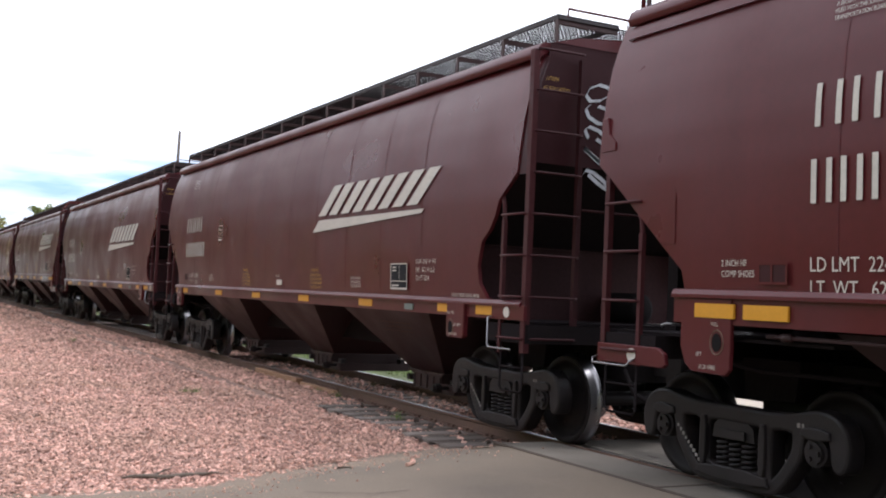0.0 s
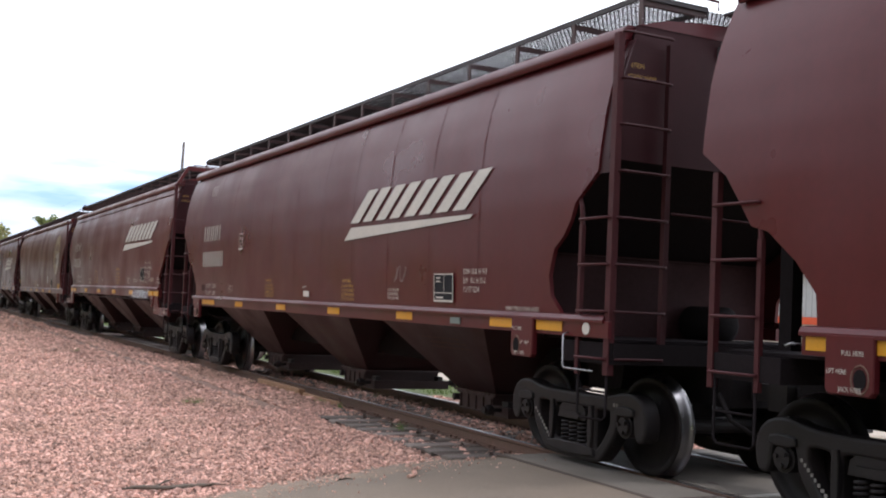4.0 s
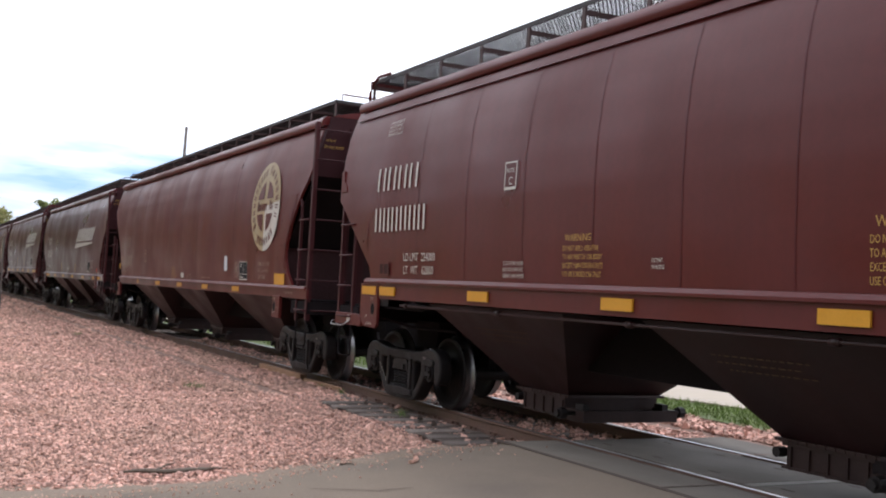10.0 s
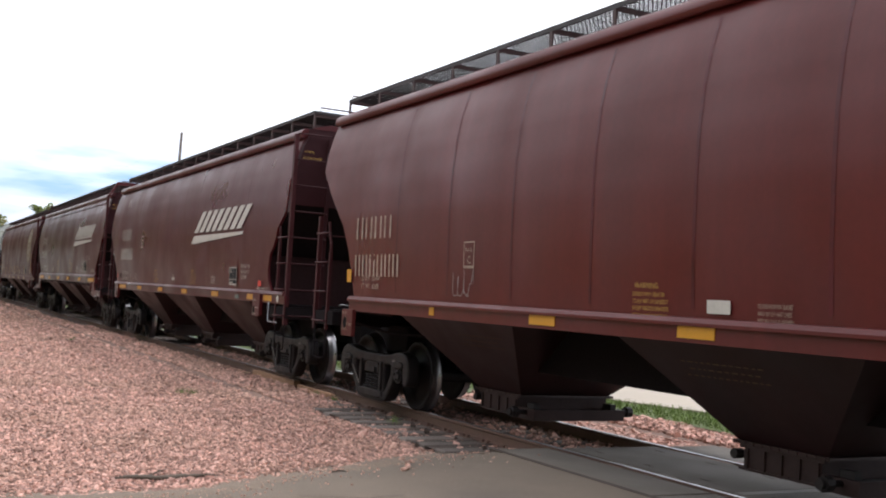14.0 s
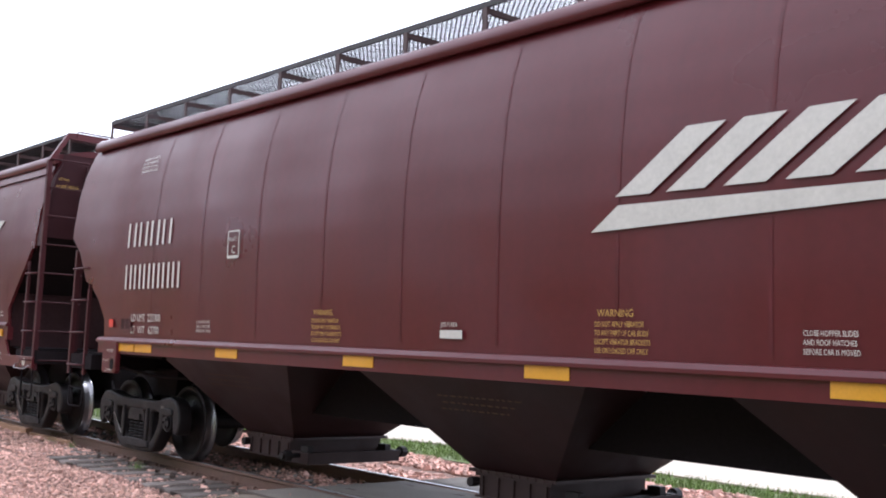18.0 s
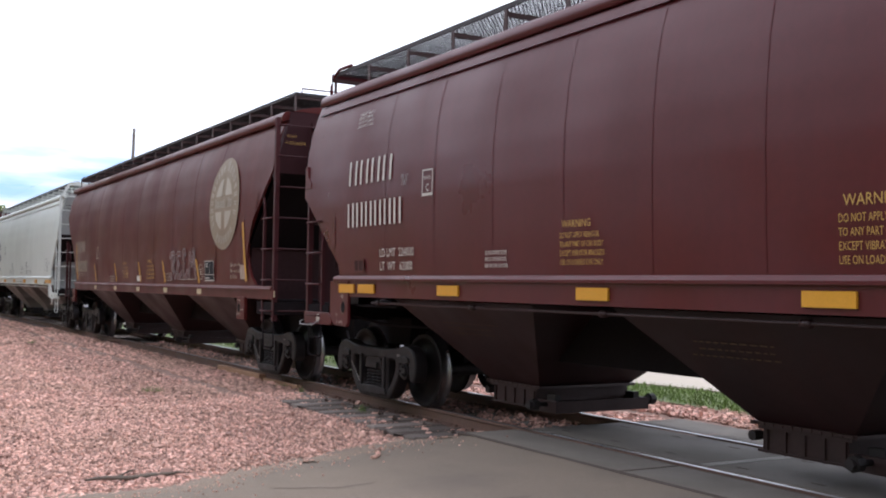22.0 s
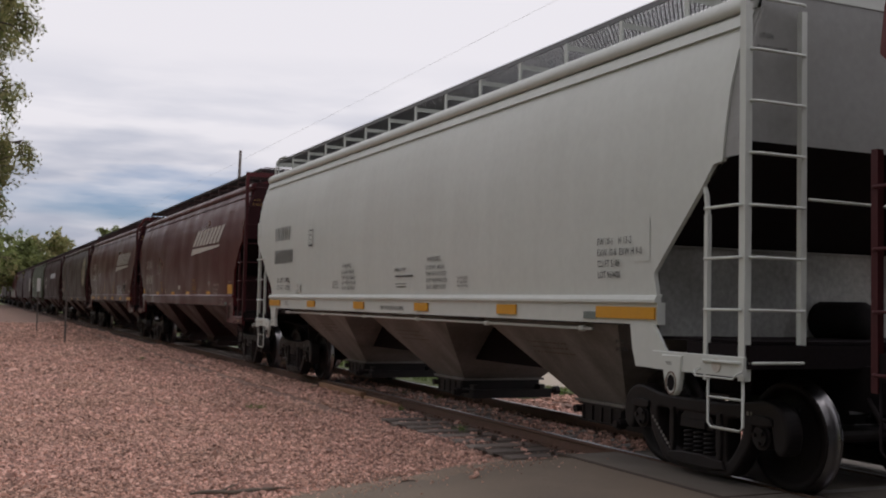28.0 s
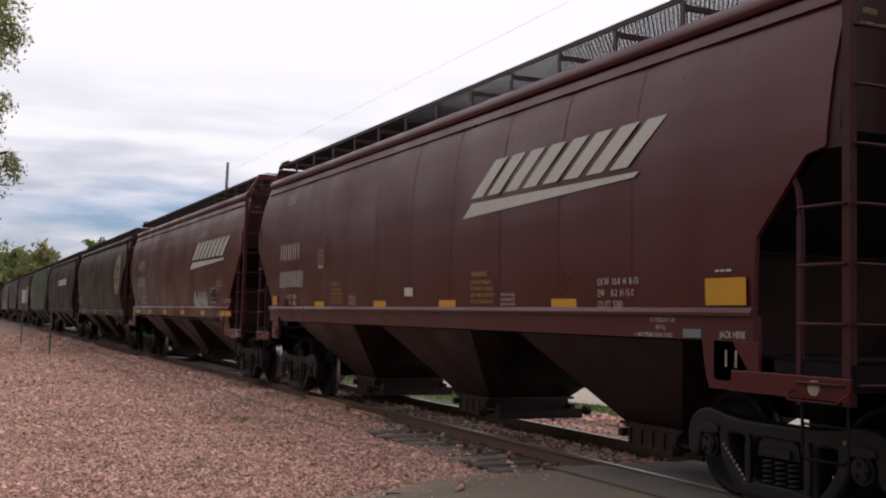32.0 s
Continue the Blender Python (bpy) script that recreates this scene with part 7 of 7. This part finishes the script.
def weeds():
    """Small tufts growing out of the stone along the rail."""
    rs = np.random.RandomState(12)
    for n, spots, mat, nm, label in ((60, WEED_SPOTS, GRASS, "weed_tuft", "small green weed tuft in the stones"), (45, DRY_SPOTS, STRAW, "dry_grass_tuft", "dry yellow grass tuft between the ties")):
        for x, y in spots:
            g = Geo()
            for k in range(n):
                a, r, h = rs.uniform(0, 6.28), rs.uniform(0, 0.11), rs.uniform(0.04, 0.13)
                px, py = r * math.cos(a) * 1.4, r * math.sin(a)
                d = 0.006
                g.face((px - d, py, 0), (px + d, py, 0), (px + rs.normal(0, 0.03), py + rs.normal(0, 0.03), h))
            ob = thing(nm, label, "weed", (x, y, -0.165), "weeds along the rail")
            tagged(part("foliage", g, mat, ob), kind="stuff")
    for k, pts in enumerate((((-6.95, -4.3), (-6.88, -3.9), (-6.87, -3.37), (-6.75, -2.69)), ((-8.2, -4.4), (-7.9, -3.9), (-7.95, -3.5)))):
        g = Geo()
        line = []
        for p, q in zip(pts, pts[1:]):
            for j in range(6):
                u = j / 6
                x, y = p[0] + (q[0] - p[0]) * u, p[1] + (q[1] - p[1]) * u
                line.append((x + 0.03 * noise.noise((x * 6, y * 6, k)), y + 0.03 * noise.noise((x * 6, y * 6, 5 + k))))
        g.grid([[(x - 0.008, y, lie(x, y) + 0.018), (x + 0.008, y, lie(x, y) + 0.018)] for x, y in line])
        tagged(part("road_crack", g, SOOT), "thin dark crack across the asphalt", "crack", kind="structure")


WEED_SPOTS = [(-15.95, -0.98), (-16.6, -1.05), (-16.88, -3.05), (-16.95, -3.2), (-13.2, -1.2), (-20.4, -1.1), (-30.8, -2.9), (-31.3, -2.8)]
DRY_SPOTS = [(-17.7, 0.48), (-20.3, 0.6), (-18.9, 0.3), (-28.3, 0.62), (-27.4, 0.5), (-23.6, 0.55)]
weeds()


def verge_edge(x):
    """Where the grass gives way to the concrete street: the strip narrows away from the crossing."""
    return np.interp(x, [-140, -35, -29, -24, -21, -17, -13], [2.2, 2.2, 2.4, 2.9, 3.3, 4.2, 5.1]) + 0.06 * np.sin(np.asarray(x) * 1.7)


def build_far_side():
    tagged(part("grass_verge", Geo().grid([[(x, y, -0.10 + 0.02 * noise.noise((x, y, 1))) for y in (3.35, 3.8, 4.3, 4.8, 5.15)] for x in [-140 + i for i in range(170)]]), TURF, smooth=True), "strip of grass beyond the rails", "grass", kind="structure")
    tagged(part("concrete_street", Geo().box(-300, 40, 5.25, 17, -0.5, -0.07).grid([[(x, float(verge_edge(x)), -0.12), (x, float(verge_edge(x)), -0.07), (x, 5.25, -0.07)] for x in [-140 + i for i in range(180)]], flip=True), CONCRETE), "pale concrete street beyond the grass", "road", kind="structure")
    tagged(part("parking_lot", Geo().box(-300, 40, 17, 60, -0.5, -0.075), CONCRETE), "pale concrete lot before the buildings", "pavement", kind="structure")
    tagged(part("rail_side_turf", Geo().grid([[(x, y, -0.135 + 0.02 * noise.noise((x, y, 4))) for y in (1.55 + 0.15 * noise.noise((x * 0.7, 0, 2)), 2.2, 2.9, 3.5)] for x in [-140 + i for i in range(123)] + [-17.4]]), TURF, smooth=True), "thin turf growing up to the rails", "grass", kind="structure")
    rs = np.random.RandomState(8)
    n = 30000
    x, y = 2.0 - rs.beta(1, 2.6, n) * 72, rs.uniform(3.4, 5.12, n)
    inner = (rs.rand(n) < 0.5) & (x < -17.6)
    y = np.where(inner, rs.uniform(1.6, 3.4, n), y)
    kept = y < verge_edge(x) - 0.02
    x, y = x[kept], y[kept]
    n = len(x)
    h, a, w = rs.uniform(0.05, 0.12, n), rs.uniform(0, 6.28, n), rs.uniform(0.006, 0.012, n)
    lx, ly = rs.normal(0, 0.04, n), rs.normal(0, 0.04, n)
    z = np.full(n, -0.11)
    v = np.stack([np.stack([x - w * np.cos(a), y - w * np.sin(a), z], -1), np.stack([x + w * np.cos(a), y + w * np.sin(a), z], -1), np.stack([x + lx, y + ly, z + h], -1)], 1).reshape(-1, 3)
    me = bpy.data.meshes.new("grass")
    me.from_pydata(v.tolist(), [], np.arange(3 * n).reshape(-1, 3).tolist())
    me.materials.append(GRASS)
    tagged(new("grass", me), "fresh green grass blades on the verge", "grass", kind="stuff")
    # crossing signal mast
    m = thing("crossing_signal", "crossing signal mast on a concrete base", "signal", (-10.35, 4.35, 0))
    part("footing", Geo().box(-0.6, 0.55, -0.45, 0.45, -0.25, 0.10, 0.03), CONCRETE, m)
    g = Geo().box(-0.2, 0.2, -0.2, 0.2, 0.10, 0.14)
    for dx in (-0.15, 0.15):
        for dy in (-0.15, 0.15):
            g.tube([(dx, dy, 0.12), (dx, dy, 0.26)], 0.018, 6)
    g.tube([(0, 0, 0.14), (0, 0, 0.3), (0, 0, 0.5)], [0.16, 0.12, 0.09], 12)
    part("base_casting", g, IRON, m)
    part("mast", Geo().tube([(0, 0, 0.4), (0, 0, 3.9)], 0.065, 12), SIGN, m, "white painted tube")
    post = thing("guard_post", "short yellow painted steel post in the grass", "post", (-9.2, 4.45, -0.12))
    part("tube", Geo().tube([(0, 0, 0), (0, 0, 0.92), (0, 0, 0.96)], [0.06, 0.06, 0.035], 12), YELLOW, post, smooth=True)
    part("collar", Geo().tube([(0, 0, 0.0), (0, 0, 0.06)], 0.085, 12), CONCRETE, post)
    # grey shed with a red band
    b = thing("shed", "grey metal-sided shed with an orange-red band", "building", (-44, 44, 0))
    part("wall", Geo().box(-9, 8.5, 0, 12, -0.1, 4.6), WALL, b)
    part("plinth", Geo().box(-9.05, 8.55, -0.06, 0.0, -0.1, 1.4), CONCRETE, b)
    part("band", Geo().box(-9.05, 8.55, -0.09, 0.0, 1.42, 1.88), ORANGE, b, "orange-red painted band")
    part("roof", Geo().prism([(-9.4, 4.6), (8.9, 4.6), (8.9, 4.75), (-9.4, 4.75)], -0.4, 12.4), WALL, b)
    part("parapet", Geo().box(-9, 2.6, -0.2, 0.3, 4.75, 4.95), WALL, b)
    for k in range(34):
        x = -8.8 + 0.5 * k
        part("siding_rib", lambda: Geo().box(-0.03, 0.03, -0.03, 0.0, 1.9, 4.58), WALL, b, key="rib", at=(x, 0, 0))
    # brick shop with a red awning
    b = thing("shop", "low brick shop with a bright red awning", "building", (-30, 40, 0))
    part("wall", Geo().box(-4.2, 7, 0, 10, -0.1, 5.2), BRICKS, b)
    part("cornice", Geo().box(-4.3, 7.1, -0.12, 10, 5.2, 5.4), CONCRETE, b)
    part("awning", Geo().prism([(-4.2, 2.75), (7, 2.75), (7, 3.6), (-4.2, 3.6)], -0.6, 0.0), ORANGE, b, "bright red awning")
    for k in range(6):
        x = -3.6 + 1.7 * k
        w = part("window", Geo().box(x, x + 1.0, -0.03, 0.0, 1.95, 2.65), INK, b)
        part("window_frame", Geo().box(x - 0.06, x + 1.06, -0.05, -0.03, 1.88, 1.95).box(x - 0.06, x + 1.06, -0.05, -0.03, 2.65, 2.71).box(x - 0.06, x, -0.05, -0.03, 1.95, 2.65).box(x + 1.0, x + 1.06, -0.05, -0.03, 1.95, 2.65), CONCRETE, w)
    s = thing("board_sign", "long white board sign with dark red writing", "sign", (-30.2, 37.5, 0))
    part("board", Geo().box(-2.6, 4.0, -0.03, 0.03, 1.42, 1.86), SIGN, s)
    for k in (-2.0, 1.0, 3.6):
        part("leg", Geo().box(k - 0.05, k + 0.05, 0.03, 0.11, -0.1, 1.8), POLE, s)
    vs, fs = words("CERTIFIED", 0.42)
    g = Geo()
    g.v += [(-2.35 + u * 1.05, -0.036, 1.50 + v_) for u, v_ in vs]
    g.f += list(fs)
    tagged(part("writing", g, MAROON, s), kind="stuff")
    car = thing("parked_car", "white parked car in the lot", "car", (-31.2, 34.0, -0.075))
    g = Geo().prism([(-2.1, 0.3), (2.1, 0.3), (2.15, 0.62), (1.9, 0.80), (1.0, 0.86), (-1.5, 0.88), (-2.1, 0.75)], -0.85, 0.85)
    part("body", g, SIGN, car)
    part("cabin", Geo().prism([(-1.45, 0.86), (0.95, 0.86), (0.35, 1.36), (-1.0, 1.38)], -0.72, 0.72), INK, car)
    for x in (-1.3, 1.3):
        for y in (-0.82, 0.82):
            w = part("wheel", Geo().tube([(x, y - 0.1, 0.32), (x, y + 0.1, 0.32)], 0.32, 18), RUBBER, car)
            part("rim", Geo().tube([(x, y - 0.105, 0.32), (x, y + 0.105, 0.32)], 0.19, 14), TREAD, w)


build_far_side()


def marker_post(x, y, top, sign):
    ob = thing("marker_post", "thin dark steel post beside the line" + (" with a white plate" if sign else ""), "post", (x, y, lie(x, y)))
    part("shaft", Geo().box(-0.03, 0.03, -0.045, -0.035, 0, top).box(-0.03, -0.02, -0.045, 0.02, 0, top).box(0.02, 0.03, -0.045, 0.02, 0, top), POLE, ob)
    if sign:
        part("plate", Geo().box(-0.005, 0.035, -0.09, 0.09, top - 0.68, top), SIGN, ob, "white enamel plate")
    else:
        part("cap", Geo().box(-0.05, 0.05, -0.06, 0.04, top, top + 0.05), POLE, ob)


marker_post(-43.0, -3.95, 3.0, False)
marker_post(-59.0, -4.05, 2.75, True)


def power_pole(x, y, top):
    ob = thing("utility_pole", "slim weathered wooden pole behind the train", "pole", (x, y, -0.1))
    part("shaft", Geo().tube([(0, 0, 0), (0.0, 0.12, top * 0.5), (0.0, 0.22, top + 0.1)], [0.13, 0.105, 0.08], 10), POLE, ob, smooth=True)
    part("guard_band", Geo().tube([(0, 0.04, 2.0), (0, 0.05, 2.3)], 0.132, 10), RAIL, ob)


power_pole(-61.2, 6.7, 10.4)
wire = thing("overhead_wire", "single thin overhead wire sagging across the sky", "wire")
part("strand", Geo().tube([(-330 + 20 * i, 13.82, 14.97 - 1.3 * math.sin(i * math.pi / 20)) for i in range(21)], 0.006, 5), SIGN, wire)
for px in (-330, 70):
    power_pole(px, 13.6, 15.0)


def tree(x, y, height, spread, leaves, seed, mat, mat2, leaf, droop=0.0, crown_low=0.25, limbs=22, puff=0.06):
    """A tapered trunk, forking limbs, and a crown of many small leaves in clumps."""
    rnd = random.Random(seed)
    ob = thing("tree", "leafing spring tree with an open uneven crown" if leaf < 0.2 else "distant full-crowned spring tree", "tree", (x, y, -0.4))
    wood, tips = Geo(), []
    wood.tube([(0, 0, 0), (0.1, 0.05, height * 0.25), (-0.05, 0.1, height * 0.5), (0.1, 0, height * 0.8)], [height * 0.028, height * 0.022, height * 0.014, height * 0.004], 9)
    for k in range(limbs):
        a, z = rnd.uniform(0, 6.28), height * rnd.uniform(crown_low, 0.82)
        r = spread * (0.55 + 0.5 * rnd.random()) * (1.1 - 0.55 * abs(z / height - 0.5))
        p0 = Vector((0, 0, z))
        p1 = p0 + Vector((math.cos(a) * r * 0.5, math.sin(a) * r * 0.5, height * 0.07))
        p2 = p0 + Vector((math.cos(a) * r, math.sin(a) * r, height * rnd.uniform(0.06, 0.18) - droop))
        wood.tube([p0, p1, p2], [height * 0.010, height * 0.006, height * 0.002], 6)
        for u in (0.45, 0.7, 0.9, 1.0):
            q = p1.lerp(p2, (u - 0.4) / 0.6)
            for j in range(3):
                tip = q + Vector((rnd.gauss(0, 1), rnd.gauss(0, 1), rnd.gauss(0, 0.7) - droop * 0.4)) * spread * 0.17
                wood.tube([q, q.lerp(tip, 0.5) + Vector((0, 0, 0.1)), tip], [height * 0.002, height * 0.0014, height * 0.0006], 4)
                tips.append((tip, q))
    part("trunk", wood, BARK, ob, smooth=True)
    rs = np.random.RandomState(seed)
    for m, share, nm in ((mat, 0.65, "crown"), (mat2, 0.35, "young_growth")):
        n = int(leaves * share)
        pick = rs.randint(0, len(tips), n)
        tt = np.array([t for t, _ in tips])[pick]
        qq = np.array([q for _, q in tips])[pick]
        u = rs.uniform(0.2, 1.15, (n, 1))
        c = qq + (tt - qq) * u + rs.normal(0, spread * puff, (n, 3))
        c[:, 2] -= droop * rs.rand(n) * 0.8
        d1 = rs.normal(0, 1, (n, 3))
        d1 /= np.linalg.norm(d1, axis=1)[:, None]
        d2 = np.cross(d1, rs.normal(0, 1, (n, 3)))
        d2 /= np.linalg.norm(d2, axis=1)[:, None]
        s = leaf * rs.uniform(0.5, 1.3, (n, 1))
        v = np.stack([c - d1 * s, c + d2 * s * 0.45, c + d1 * s, c - d2 * s * 0.45], 1).reshape(-1, 3)
        me = bpy.data.meshes.new(nm)
        me.from_pydata(v.tolist(), [], np.arange(4 * n).reshape(-1, 4).tolist())
        me.materials.append(m)
        lo = new(nm, me)
        lo.parent = ob
        tagged(lo, kind="stuff")
    return ob


tree(-45.5, -8.95, 19.0, 3.3, 85000, 11, CATKIN, LEAF, 0.10, droop=0.9, crown_low=0.10, limbs=60, puff=0.04)
tree(-58, -11.5, 15, 4.6, 30000, 12, LEAF, CATKIN, 0.13, droop=0.7)
# next four: added mostly out of view, to block skylight and reflections on far cars
tree(-74, -13.0, 15, 4.8, 16000, 21, LEAF, CATKIN, 0.2, droop=0.5)
tree(-92, -13.0, 14, 5.2, 12000, 22, LEAF, LEAF, 0.24, droop=0.4)
tree(-112, -12.5, 15, 5.6, 12000, 23, LEAF, CATKIN, 0.28, droop=0.4)
tree(-136, -12.5, 14, 6.0, 11000, 24, LEAF, LEAF, 0.3)
tree(-160, -3.5, 10.0, 5.0, 9000, 13, LEAF, LEAF, 0.34)
tree(-163, 2.3, 11.0, 4.4, 9000, 14, CATKIN, LEAF, 0.34)
tree(-150, 10.5, 11.8, 1.9, 2600, 15, LEAF, LEAF, 0.3)
tree(-190, -8, 13, 7, 9000, 16, LEAF, LEAF, 0.4)
tree(-210, 0, 10, 6, 4000, 17, LEAF, CATKIN, 0.4)
tree(-62, 66, 9, 4.5, 4000, 18, LEAF, CATKIN, 0.3)
tree(-48, 70, 9, 4.5, 4000, 19, LEAF, LEAF, 0.3)


def tree_line():
    """Unseen wooded edge added behind the camera, to cover low sky and show in reflections."""
    rows = []
    for j in range(9):
        u = j / 8
        row = []
        for i in range(121):
            x = -160 + 2.5 * i
            h = 12.5 + 3.0 * noise.noise((x * 0.11, 3.1, 0)) + 1.6 * noise.noise((x * 0.5, 8.2, 0))
            row.append((x, -40 - 3.5 * u * u + 1.6 * noise.noise((x * 0.3, u * 6, 2)), -0.6 + h * u))
        rows.append(row)
    tagged(part("backdrop", Geo().grid(rows), LEAF, smooth=True), "unseen wooded edge added behind the camera", "trees", kind="structure")


tree_line()


# ---------------------------------------------------------------- movement
def motions():
    times = [i * 0.5 for i in range(65)]
    for car, x in TRAIN:
        walk(car, [(t, pose(x + rolled(t), 0, 0)) for t in times])
    fine = [i * 0.1 for i in range(321)]
    turns = [(t, math.degrees(rolled(t) / 0.483)) for t in fine]
    for ws, x in WHEELSETS:
        walk(ws, [(t, pose(x, 0, 0.483, 0, a, 0)) for t, a in turns])


motions()
